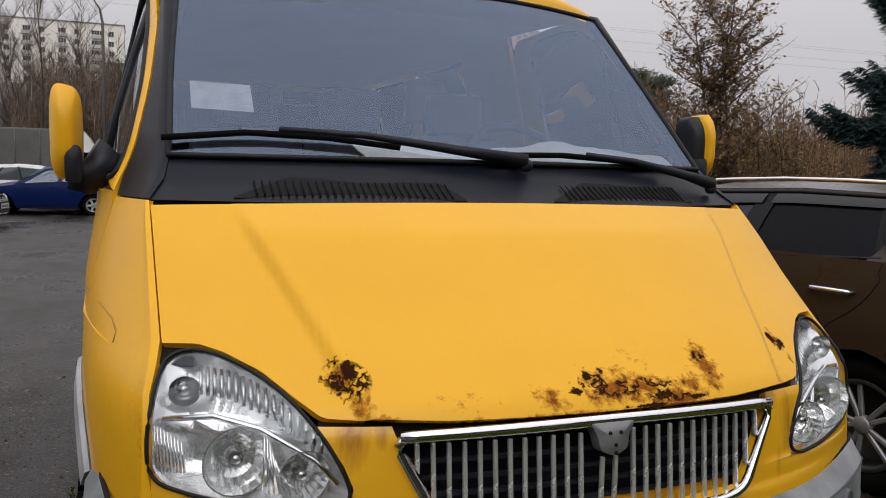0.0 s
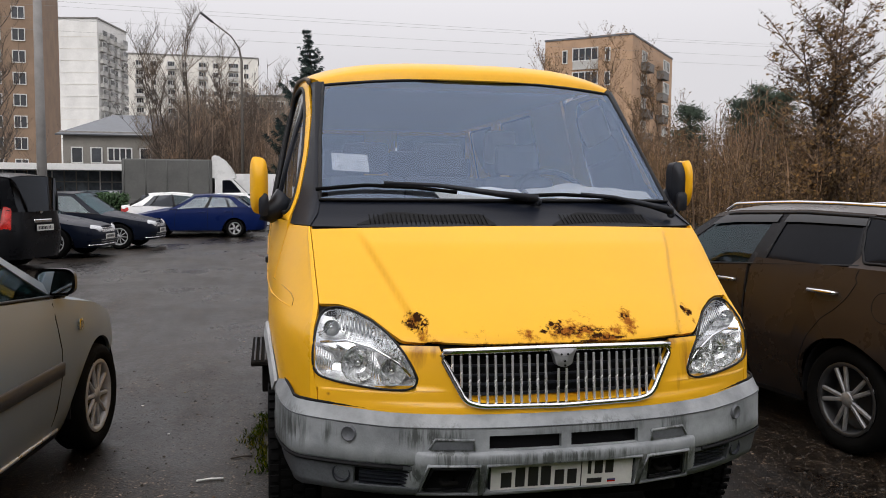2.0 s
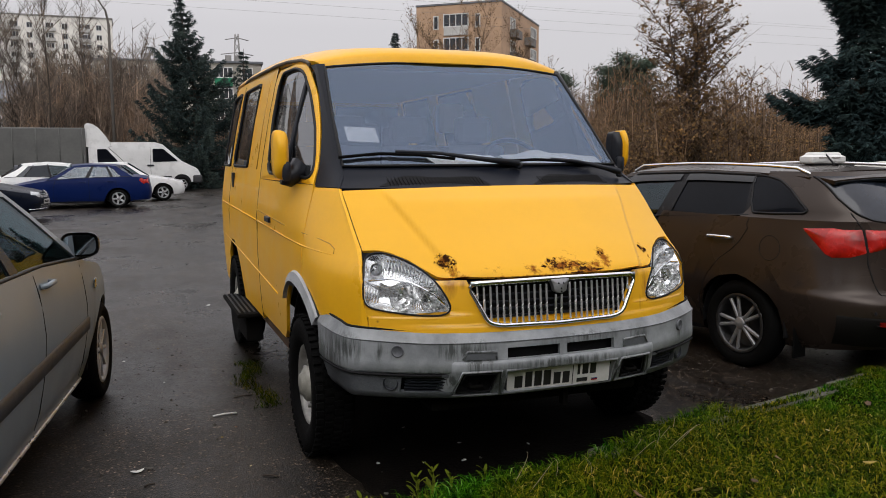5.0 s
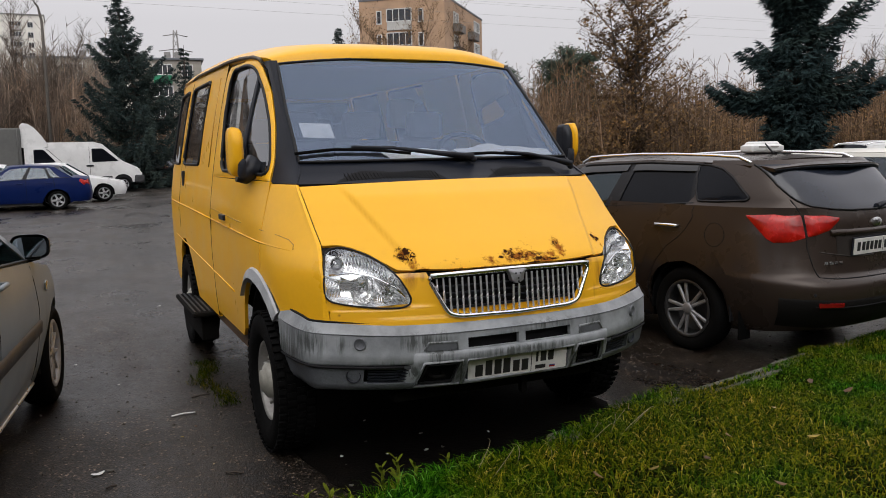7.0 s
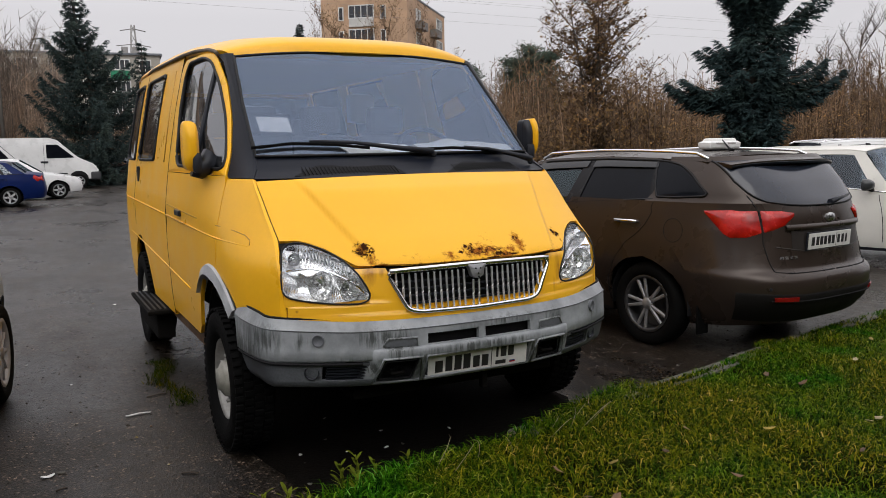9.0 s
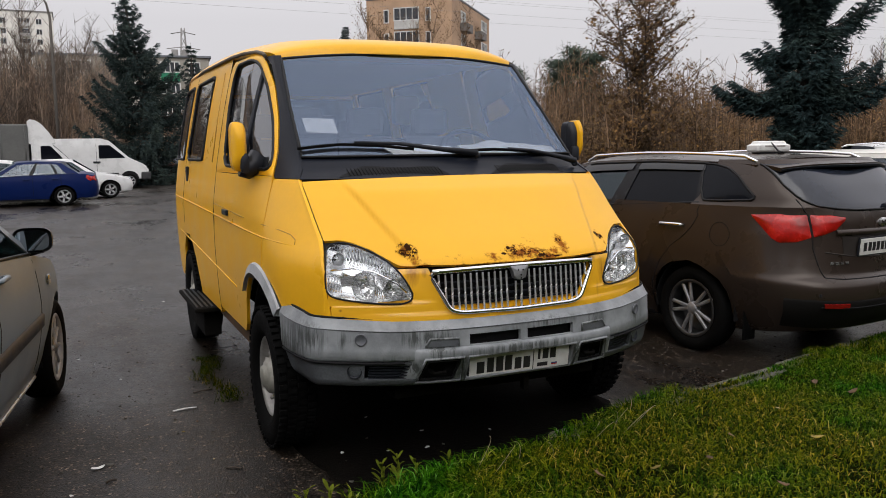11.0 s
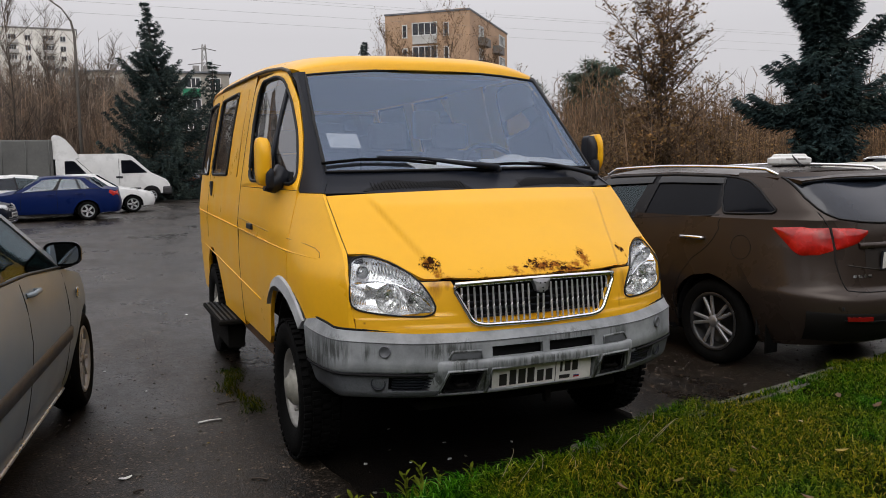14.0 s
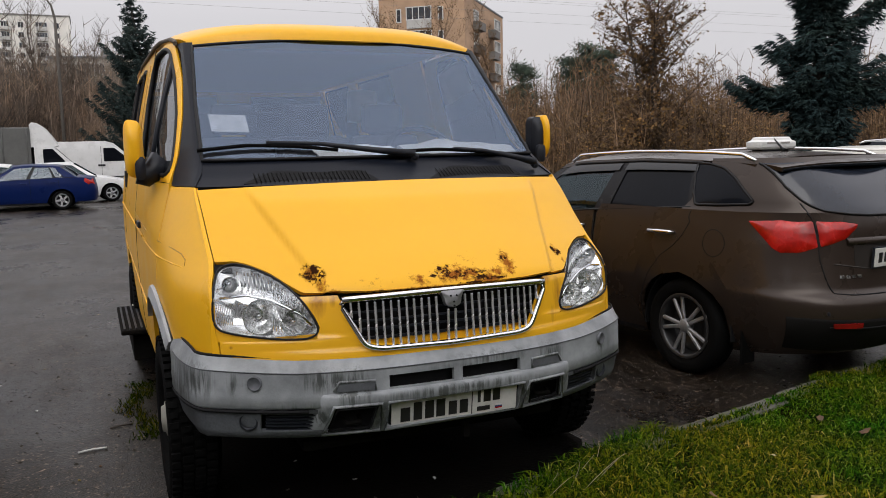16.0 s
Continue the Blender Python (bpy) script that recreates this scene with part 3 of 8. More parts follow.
def headlight(van, s):
    ring = [(.785, 1.108), (.818, 1.09), (.842, 1.03), (.852, .96), (.85, .905), (.832, .882), (.78, .868), (.70, .857), (.62, .849), (.545, .849), (.513, .862), (.505, .885), (.522, .93), (.55, .98), (.59, 1.03), (.64, 1.07), (.70, 1.098), (.745, 1.11)]
    ring = rounded(ring, 0.03, 2)

    def f(x, z, h=0.0):
        p = on_front(x, z, h)
        return Vector((p.x * s, p.y, p.z))
    unit = thing("headlight", "", "")
    unit.parent = van
    part("housing", cap(ring, lambda x, z, h: f(x, z, h - .012), -.055, .05, 7, power=6), M["reflector"], unit, "silvered lamp housing")
    for x, z, r in ((.712, .935, .066), (.598, .912, .050)):
        q = f(x, z, -.028)
        bowl = lathe([(r, -.026), (r * .96, -.026), (r * .86, -.008), (r * .64, .010), (r * .40, .020), (r * .22, .023)], 22)
        for face in bowl.faces:
            face.smooth = False
        m = Matrix.Translation(q) @ Matrix.Rotation(radians(90), 4, "Z") @ pose(0, 0, 0, 0, 0, -8 * s)
        o = part("reflector_bowl", bowl, M["reflector"], unit)
        o.matrix_basis = m
        o = part("bulb", lathe([(0, .03), (.010, .024), (.011, -.006), (.008, -.016), (0, -.018)], 14), M["dull_chrome"], unit)
        o.matrix_basis = m
    # fluted fan between the bowls and at the outer end
    fan, fan_out = bmesh.new(), bmesh.new()
    for k in range(9):
        a = .848 - k * .006
        tube([f(a, .99 - k * .004, -.016), f(a - .004, .90, -.018)], .0026, 5, fan_out)
    for k in range(8):
        tube([f(.655 - k * .004, .985 - k * .012, -.018), f(.662 - k * .010, .872, -.020)], .0024, 5, fan)
    part("fluted_fan", fan, M["reflector"], unit)
    part("fluted_edge", fan_out, M["reflector"], unit)
    q = f(.79, 1.055, -.02)
    o = part("indicator_bowl", lathe([(.03, -.015), (.026, .0), (.012, .012), (.01, -.008), (0, -.01)], 18), M["dull_chrome"], unit)
    o.matrix_basis = Matrix.Translation(q) @ Matrix.Rotation(radians(90), 4, "Z")
    bm = bmesh.new()
    for k in range(17):
        x = .755 - k * .0125
        zt = tab([(.5, .9), (.55, .975), (.60, 1.035), (.65, 1.07), (.70, 1.09), (.76, 1.095)], x)
        tube([f(x, zt - .005, -.012), f(x + .006, zt - .045, -.022)], .004, 5, bm)
    part("ribbed_reflector", bm, M["dull_chrome"], unit)
    part("divider", tube([f(.83, 1.0, -.015), f(.74, 1.012, -.014), f(.66, .995, -.014), f(.57, .94, -.014), f(.53, .895, -.014)], .006, 6), M["chrome"], unit)
    part("lens", cap(ring, f, .014, .012, 5), M["lens"], unit, "clear plastic lamp lens")
    part("lamp_seal", tube([f(x, z, .002) for x, z in ring], .0040, 6, closed=True), M["seal"], unit)


M["badge_grey"] = surface("pewter_badge", (0.30, 0.30, 0.31), 0.35, 0.6, 0.15, 20, 150, 0.05)


def grille(van):
    g = thing("radiator_grille", "", "")
    g.parent = van
    edge = [(-.430, .980), (0, .988), (.430, .980), (.345, .812), (.29, .797), (0, .792), (-.29, .797), (-.345, .812)]
    ring = rounded(edge, 0.03, 3)
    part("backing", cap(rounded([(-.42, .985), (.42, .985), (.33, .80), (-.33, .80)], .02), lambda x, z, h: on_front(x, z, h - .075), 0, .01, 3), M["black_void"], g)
    part("surround", tube([on_front(x, z, .006) for x, z in ring], .0105, 8, closed=True), M["chrome"], g, "bright chrome surround")
    part("chrome_lip", tube([on_front(x, .982 + .006 * (1 - (x / .42) ** 2), .010) for x in span(-.418, .418, 24)], .0125, 10), M["chrome"], g)
    half = 13
    for k in range(-half, half + 1):
        x = k * .0298
        if abs(k) < 2:
            continue
        zb = .805 if abs(x) < .33 else .805 + (abs(x) - .33) * 1.9
        bm = bmesh.new()
        box((0, 0, 0), (.0088, .010, .970 - zb), .003, bm)
        o = part("grille_bar", bm, M["bar_chrome"], g)
        a, b = on_front(x, zb, -.004), on_front(x, .970, -.004)
        o.matrix_basis = Matrix.Translation((a + b) / 2) @ Matrix.Rotation(math.atan2(-(b - a).y, (b - a).z), 4, "X")
    for k, x in enumerate((-.015, .015)):
        a, b = on_front(x, .80, -.004), on_front(x, .92, -.004)
        bm = bmesh.new()
        box((0, 0, 0), (.0090, .010, .12), .003, bm)
        part("grille_bar", bm, M["bar_chrome"], g).matrix_basis = Matrix.Translation((a + b) / 2)
    for z in (.835, .868, .90, .933):
        w = .335 + (z - .80) * .48
        bm = slab([[on_front(x, zz, -.022) for x in span(-w, w, 16)] for zz in (z - .004, z + .004)], .012, (0, 2, z))
        part("mesh_rail", bm, M["black_plastic"], g)
    part("rear_lip", slab([[on_front(x, zz, -.035) for x in span(-.33, .33, 16)] for zz in (.798, .825)], .012, (0, 2, .8)), M["yellow"], g, "yellow panel edge behind the bars")
    shield = rounded([(-.05, .986), (.05, .986), (.036, .965), (.030, .935), (0, .922), (-.030, .935), (-.036, .965)], .008, 2)
    e = part("emblem", cap(shield, lambda x, z, h: on_front(x, z, h + .020), .008, .03, 4), M["badge_grey"], g, "pewter shield badge")
    for z, x in ((.968, -.012), (.968, .012), (.945, 0), (.93, 0)):
        part("badge_boss", cap([(x + .004 * math.cos(a), z + .004 * math.sin(a)) for a in span(0, 5.2, 5)], lambda a, b, h: on_front(a, b, h + .0290), .002, .003, 2), M["black_void"], e)


def bumper(van):
    def plan(u, back=0.0):
        """Runs round the bumper: |u| < 0.9 across the front, then along the side."""
        a, s = abs(u), 1 if u > 0 else -1
        if a <= .86:
            return Vector((u, -.095 + .33 * a ** 2.6 + back, 0))
        t = a - .86
        x = tab([(0, .86), (.05, .905), (.11, .94), (.2, .965), (.32, .982), (.45, .985)], t)
        y = tab([(0, .128), (.05, .16), (.11, .215), (.2, .305), (.32, .43), (.45, .56)], t)
        return Vector((s * (x - back * min(1, t / .2) * 0.8), y + back * max(0, 1 - t / .2), 0))

    def rake(u, z):
        """The ends of the bumper run forward towards its foot."""
        a = abs(u)
        return u if a <= .9 else math.copysign(.9 + (a - .9) * (1 - .95 * max(0, .77 - z)), u)

    b = thing("front_bumper", "weathered grey plastic bumper", "")
    b.parent = van
    us = sorted(set([round(s * v, 4) for s in (-1, 1) for v in (0, .018, .08, .15, .22, .272, .30, .33, .40, .47, .50, .56, .64, .72, .80, .86, .89, .92, .97, 1.02, 1.08, 1.14, 1.22, 1.31)]))

    def lift(u):
        return max(0, abs(u) - .6) * .055
    zs = [(.598, .012), (.606, .0), (.648, .0), (.655, .002), (.703, .004), (.709, .004), (.727, .005), (.731, .006), (.737, .012), (.768, .040), (.772, .045), (.775, .06)]
    rows = [[plan(rake(u, z), bk) + Vector((0, 0, z + lift(u) * (z - .56) * 5)) for u in us] for z, bk in zs]

    def open_slot(i, j):
        u = (us[j] + us[j + 1]) / 2
        return not (zs[i][0] == .655 and .018 < abs(u) < .272)
    k = [z for z, _ in zs].index(.731) + 1
    part("upper_shell", slab(rows[:k], .022, (0, .6, .7), keep=open_slot), M["bumper"], b)
    part("top_ledge", slab(rows[k - 1:], .022, (0, .6, .5)), M["bumper"], b)
    for s in (-1, 1):
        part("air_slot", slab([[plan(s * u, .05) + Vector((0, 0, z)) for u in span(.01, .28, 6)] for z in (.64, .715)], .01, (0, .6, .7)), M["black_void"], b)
        # flat darker patch for the shallow pocket beside the slots
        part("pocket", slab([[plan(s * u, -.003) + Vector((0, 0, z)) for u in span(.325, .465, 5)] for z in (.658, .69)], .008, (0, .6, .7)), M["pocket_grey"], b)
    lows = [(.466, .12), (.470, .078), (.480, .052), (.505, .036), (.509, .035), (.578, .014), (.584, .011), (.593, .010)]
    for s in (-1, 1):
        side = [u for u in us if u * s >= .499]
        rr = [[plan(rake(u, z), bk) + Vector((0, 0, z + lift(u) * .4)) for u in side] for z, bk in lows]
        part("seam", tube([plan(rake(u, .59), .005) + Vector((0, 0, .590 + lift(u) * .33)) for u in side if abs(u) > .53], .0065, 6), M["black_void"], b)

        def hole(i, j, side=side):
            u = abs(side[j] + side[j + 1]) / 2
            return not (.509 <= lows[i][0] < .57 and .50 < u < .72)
        part("lower_shell", slab(rr, .02, (0, .6, .55), keep=hole), M["bumper_low"], b, "lower bumper shell with shade in its darker grey")
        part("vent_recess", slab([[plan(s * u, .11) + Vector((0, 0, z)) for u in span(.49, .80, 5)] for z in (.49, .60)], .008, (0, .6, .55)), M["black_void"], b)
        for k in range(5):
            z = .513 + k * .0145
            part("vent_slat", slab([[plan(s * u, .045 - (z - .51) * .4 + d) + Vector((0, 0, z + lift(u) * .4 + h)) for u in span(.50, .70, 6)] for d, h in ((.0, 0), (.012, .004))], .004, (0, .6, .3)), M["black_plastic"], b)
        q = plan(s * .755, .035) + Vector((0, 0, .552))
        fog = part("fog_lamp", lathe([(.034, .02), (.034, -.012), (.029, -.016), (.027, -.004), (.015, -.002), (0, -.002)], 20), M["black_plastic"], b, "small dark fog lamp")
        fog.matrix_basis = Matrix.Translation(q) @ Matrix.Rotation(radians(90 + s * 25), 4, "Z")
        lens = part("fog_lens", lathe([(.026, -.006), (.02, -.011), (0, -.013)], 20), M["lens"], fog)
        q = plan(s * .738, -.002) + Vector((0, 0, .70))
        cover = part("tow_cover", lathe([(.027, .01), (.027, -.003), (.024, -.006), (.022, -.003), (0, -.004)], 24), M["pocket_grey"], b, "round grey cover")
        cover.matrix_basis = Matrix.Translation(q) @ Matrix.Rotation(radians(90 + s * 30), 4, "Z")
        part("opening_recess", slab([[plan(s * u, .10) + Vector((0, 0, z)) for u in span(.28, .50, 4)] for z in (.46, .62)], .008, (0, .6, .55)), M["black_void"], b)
        part("tow_hook", tube([plan(s * .40, .07) + Vector((-.03, 0, .535)), plan(s * .40, .03) + Vector((-.025, 0, .53)), plan(s * .40, .03) + Vector((.025, 0, .53)), plan(s * .40, .07) + Vector((.03, 0, .535))], .009, 6), M["underbody"], b)
        part("pocket_rim", tube([plan(s * u, -.004) + Vector((0, 0, z)) for u, z in ((.325, .656), (.325, .692), (.455, .694), (.475, .66))], .005, 6), M["bumper"], b)
    zc = [(.462, .13), (.466, .095), (.473, .07), (.484, .052), (.490, .048), (.545, .018), (.604, -.010), (.612, -.014), (.640, -.014), (.650, -.006), (.655, .02)]
    uc = sorted(set([round(q * w, 3) for q in (-1, 1) for w in (0, .1, .2, .275, .31, .36, .42, .465, .49, .51, .525, .535)]))

    def centre(u, z, bk):
        # the piece widens towards its foot and rolls back at both ends
        k = 1 + .09 * max(0, (.62 - z) / .16) * (1 if abs(u) > .3 else 0)
        end = max(0, (abs(u) - .505) / .03)
        return plan(u * k, bk + .03 * end) + Vector((0, 0, z))

    def framed(i, j):
        u, z = abs(uc[j] + uc[j + 1]) / 2, (zc[i][0] + zc[i + 1][0]) / 2
        return not (.49 < z < .604 and (.31 < u < .465 or u < .275))
    part("centre_frame", slab([[centre(u, z, bk) for u in uc] for z, bk in zc], .022, (0, .6, .55), keep=framed), M["bumper"], b)
    # raised ribs round the openings of the centre piece
    for q in (-1, 1):
        rim = [centre(q * u, z, bk - .004) for u, z, bk in ((.305, .606, -.011), (.475, .606, -.011), (.475, .488, .048), (.300, .488, .048))]
        part("opening_rim", tube(rim, .0065, 6, closed=True), M["bumper"], b)
        # black tubes paint the shadow line just inside each rim
        part("rim_shadow_gap", tube([centre(q * u, z, bk + .003) for u, z, bk in ((.322, .594, -.008), (.455, .594, -.008), (.455, .502, .043), (.318, .502, .043))], .006, 6, closed=True), M["black_void"], b)
    part("plate_rim", tube([centre(u, z, bk - .003) for u, z, bk in ((-.282, .606, -.011), (.282, .606, -.011), (.282, .486, .05), (-.282, .486, .05))], .006, 6, closed=True), M["bumper"], b)
    # dark gap under the nose panel; the crease below the ledge has its shade as a thin dark line
    part("bumper_gap", tube([plan(u, .052) + Vector((0, 0, .777 + lift(u) * 1.08)) for u in span(-1.26, 1.26, 60)], .0055, 6), M["black_void"], b)
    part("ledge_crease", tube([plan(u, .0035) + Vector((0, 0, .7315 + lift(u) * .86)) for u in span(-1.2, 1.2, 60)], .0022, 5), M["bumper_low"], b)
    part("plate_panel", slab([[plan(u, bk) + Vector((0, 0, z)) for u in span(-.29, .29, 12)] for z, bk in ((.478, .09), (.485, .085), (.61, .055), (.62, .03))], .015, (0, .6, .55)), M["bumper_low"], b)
    # number plate, its characters as plain bars
    pl = thing("number_plate", "", "")
    pl.parent = van
    pl.matrix_basis = pose(.006, -.036, .546, 9, -0.4, -2.0)
    bm = box((0, 0, 0), (.535, .012, .126), .006)
    part("plate_holder", bm, M["black_plastic"], pl)
    part("plate", box((0, -.009, .001), (.52, .004, .112), .0015), M["plate_white"], pl, "white number plate with dark marks")
    xs = [(-.205, .038), (-.155, .034), (-.108, .036), (-.062, .036), (-.012, .034), (.034, .034), (.068, .002)]
    for x, w in xs:
        tall = .072 if x not in (-.205, -.012, .034) else .056
        part("plate_mark", box((x, -.0122, -.004 if tall == .072 else -.012), (w if w > .01 else .003, .002, tall if w > .01 else .11), 0), M["plate_ink"], pl)
    for x, w, z, h in ((.098, .012, .018, .05), (.132, .030, .018, .05), (.172, .030, .018, .05), (.118, .055, -.034, .018)):
        part("plate_mark", box((x, -.0122, z), (w, .002, h), 0), M["plate_ink"], pl)
    for z, c in ((-.028, "plate_white"), (-.034, "flag_blue"), (-.040, "red_lens")):
        part("plate_flag", box((.182, -.0122, z), (.03, .0022, .005), 0), M[c], pl)


# darker copy of the bumper grey: shade of down-facing parts put into colour
M["bumper_low"] = surface("shaded_bumper_plastic", (0.080, 0.086, 0.094), 0.5, 0, 0.55, 5, 120, 0.1)
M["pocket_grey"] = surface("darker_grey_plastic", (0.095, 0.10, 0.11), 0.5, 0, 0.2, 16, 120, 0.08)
M["flag_blue"] = surface("blue_ink", (0.02, 0.03, 0.12), 0.5, 0, 0.1, 16, 120, 0)


def van_side(van, s):
    f = on_side(s)
    ref = (0, 2.2, 1.0)
    hub_f, hub_r = .855, 3.615

    def arch(y, c=.905, ry=.462, rz=.545, z0=.385):
        d = (y - c) / ry
        return z0 + rz * math.sqrt(1 - d * d) if abs(d) < 1 else 0

    def door_front(z):
        return tab([(.4, .83), (.82, .82), (1.18, .825), (1.40, .85), (1.54, .94), (1.70, 1.055), (1.895, 1.23), (2.03, 1.37), (2.075, 1.48)], z) + .004

    # fender: wraps from the bonnet's edge round to the door
    rows = []
    ys_low = span(0, 1, 26)
    for k in range(15):
        t = k / 14
        row = []
        for u in ys_low:
            zt = 1.388
            if u < .3:
                v = u / .3
                z = .768 + (zt - .768) * t
                xc = tab(CORNER, z)
                xa = tab([(.79, .838), (.845, .838), (.87, .852), (1.05, .846), (1.09, .828), (1.12, .824), (1.39, .838)], z)
                x = xa + (xc + .004 - xa) * v
                row.append(Vector((s * x, front_y(x, z), z)))
            else:
                v = (u - .3) / .7
                yy = .2 + (.86 - .2) * v
                z = max(.772, arch(yy) if yy > .5 else 0)
                z = z + (zt - z) * t
                yk = front_y(tab(CORNER, z), z) + .004
                yd = door_front(z) - .008
                y = yk + (yd - yk) * v
                row.append(f(y, z))
        rows.append(row)
    part("front_fender", slab(rows, .018, ref), M["yellow"], van)

    # front door skin below the window
    door = thing("front_door", "yellow cab door with a black handle", "")
    door.parent = van
    rows = []
    for k in range(13):
        t = k / 12
        row = []
        for u in span(0, 1, 22):
            yy = .83 + (2.245 - .83) * u
            zl = max(.50, arch(yy))
            z = zl + (1.40 - zl) * t
            y0 = door_front(z)
            y = y0 + (2.245 - y0) * u
            dent = -.004 if 1.098 < z < 1.135 else 0
            row.append(f(y, z, dent))
        rows.append(row)
    part("door_skin", slab(rows, .02, ref), M["yellow"], door)
    win = [(.905, 1.432), (1.90, 1.445), (1.97, 1.49), (2.05, 1.78), (2.06, 2.0), (2.0, 2.066), (1.66, 2.066), (1.50, 2.03), (1.30, 1.89), (1.11, 1.71), (.985, 1.55)]
    out = [(.855, 1.402), (2.243, 1.402), (2.243, 1.46), (2.243, 1.78), (2.243, 2.04), (2.17, 2.10), (1.66, 2.098), (1.48, 2.072), (1.235, 1.895), (1.06, 1.70), (.945, 1.54)]
    inner, outer = rounded(win, .07, 3), rounded(out, .07, 3)
    outer = [p if k > 7 else q for k, (p, q) in enumerate(zip(outer, rounded(out, .004, 3)))]
    rows = [[f(a + (c - a) * t, b + (d - b) * t, .006 * math.sin(t * 3.1)) for (a, b), (c, d) in zip(outer + outer[:1], inner + inner[:1])] for t in (0, .3, .6, 1)]
    part("window_surround", slab(rows, .012, ref), M["yellow"], door)
    part("window_seal", tube([f(y, z, .0) for y, z in inner], .011, 6, closed=True), M["seal"], door)
    part("door_glass", cap(inner, lambda a, b, h: f(a, b, h - .010), 0, .005, 4), M["van_glass"], door).visible_shadow = False
    part("quarter_bar", tube([f(1.435, 1.995, -.006), f(1.41, 1.84, -.006), f(1.381, 1.66, -.006), f(1.36, 1.44, -.006)], .012, 6), M["black_plastic"], door)
    part("door_handle", box((s * (side_x(1.75, 1.165) + .004), 1.77, 1.165), (.022, .15, .035), .008), M["black_plastic"], door, "black plastic handle")
    crease = [f(y, z, .001) for y, z in ((.47, 1.085), (.60, 1.09), (.83, 1.096), (1.3, 1.108), (2.24, 1.125))]
    part("crease", tube(crease, [.001, .003, .005, .005, .005], 6), M["yellow"], door)
    # dark line painted as the bevel's shadow above the crease
    upper = [f(y, z, -.001) for y, z in ((.46, 1.09), (.47, 1.112), (.52, 1.132), (.62, 1.146), (.83, 1.158), (1.3, 1.172), (2.24, 1.195))]
    part("crease", tube(upper, .0032, 6), M["crease_shade"], door)
    # sliding-door stretch and rear quarter
    bay = thing("side_panel", "yellow panelled minibus side", "")
    bay.parent = van
    wa, wb = (2.88, 3.70), (3.92, 4.62)
    cols = sorted(set(span(2.255, wa[0], 4) + span(*wa, 6) + span(wa[1], wb[0], 2) + span(*wb, 6) + span(wb[1], REAR, 2)))
    zrel = [0, .1, .25, .4, .55, .7, .8, .93, 1.0]
    zup = [1.40, 1.47, 1.62, 1.78, 1.94, 2.08, 2.12, 2.155]
    rows = []
    for t in zrel:
        row = []
        for y in cols:
            zl = max(.46, arch(y, hub_r, .44, .50, .38))
            row.append(f(y, zl + (1.40 - zl) * t, .0))
        rows.append(row)
    for z in zup[1:]:
        rows.append([f(y, z) for y in cols])
    base = len(zrel) - 1

    def glazed(i, j):
        y = (cols[j] + cols[j + 1]) / 2
        return not (base + 1 <= i < base + 5 and (wa[0] < y < wa[1] or wb[0] < y < wb[1]))
    part("panel_skin", slab(rows, .02, ref, keep=glazed), M["yellow"], bay)
    for y0, y1 in (wa, wb):
        ring = rounded([(y0 + .01, 1.475), (y1 - .01, 1.475), (y1 - .01, 2.072), (y0 + .01, 2.072)], .05, 3)
        pane = part("window_glass", cap(ring, lambda a, b, h: f(a, b, h - .004), 0, .006, 3), M["van_glass"], bay)
        pane.visible_shadow = False
        part("window_seal", tube([f(a, b, .002) for a, b in ring], .012, 6, closed=True), M["seal"], bay)
    part("slide_handle", box((s * (side_x(3.68, 1.36) + .006), 3.62, 1.36), (.024, .05, .12), .008), M["black_plastic"], bay, "black sliding-door handle")
    # recessed groove shown only by a line in the shaded yellow
    part("door_rib", tube([f(2.44, 1.46, -.003), f(2.45, 1.75, -.003), f(2.47, 2.06, -.003)], .009, 6), M["crease_shade"], bay)
    for z0, z1, ya, yb in ((1.125, 1.165, 2.26, 4.70), (.74, .87, 1.55, 4.1)):
        part("crease", tube([f(ya + (yb - ya) * k / 6, z0 + (z1 - z0) * k / 6, .0) for k in range(7)], .0055, 6), M["yellow"], bay)
    part("shut_line", slab([[f(y, z, .0015) for y in (2.246, 2.254)] for z in span(.47, 2.13, 12)], .004, ref), M["black_void"], bay)
    part("shut_line", slab([[f(y, z, .0015) for y in (3.805, 3.812)] for z in span(.95, 2.13, 10)], .004, ref), M["black_void"], bay)
    # sill and underbody edge
    part("sill", slab([[f(y, z, -.03) for y in span(1.35, 3.15, 10)] for z in (.40, .47, .52)], .03, ref), M["rusty_sill"], bay, "rust-edged sill")
    # grey arch flares
    fl = []
    for r in (1.0, .985, .88, .865):
        row = []
        for a in span(radians(43), radians(138), 22):
            r2 = r + (1 - r) * .85 * min(1, max(0, (a - 1.5) / 1.0))
            y, z = hub_f + .065 - (.475 * r2) * math.cos(a), .385 + (.572 * r2) * math.sin(a)
            row.append(f(y, z, {1.0: .003, .985: .014, .88: .022, .865: -.03}[r]))
        fl.append(row)
    part("arch_flare", slab(fl, .012, ref, smooth=False), M["flare_grey"], van, "faded grey plastic wheel-arch flare")
    # gutter and roof edge
    part("roof_gutter", tube([f(y, z, .012) for y, z in ((1.44, 2.066), (1.50, 2.086), (1.62, 2.108), (1.9, 2.127), (2.26, 2.143), (3.0, 2.160), (3.6, 2.172), (REAR - .05, 2.165))], .011, 8), M["gutter"], van, "dark rain gutter")
    # black corner panel between windscreen and door
    rows = []
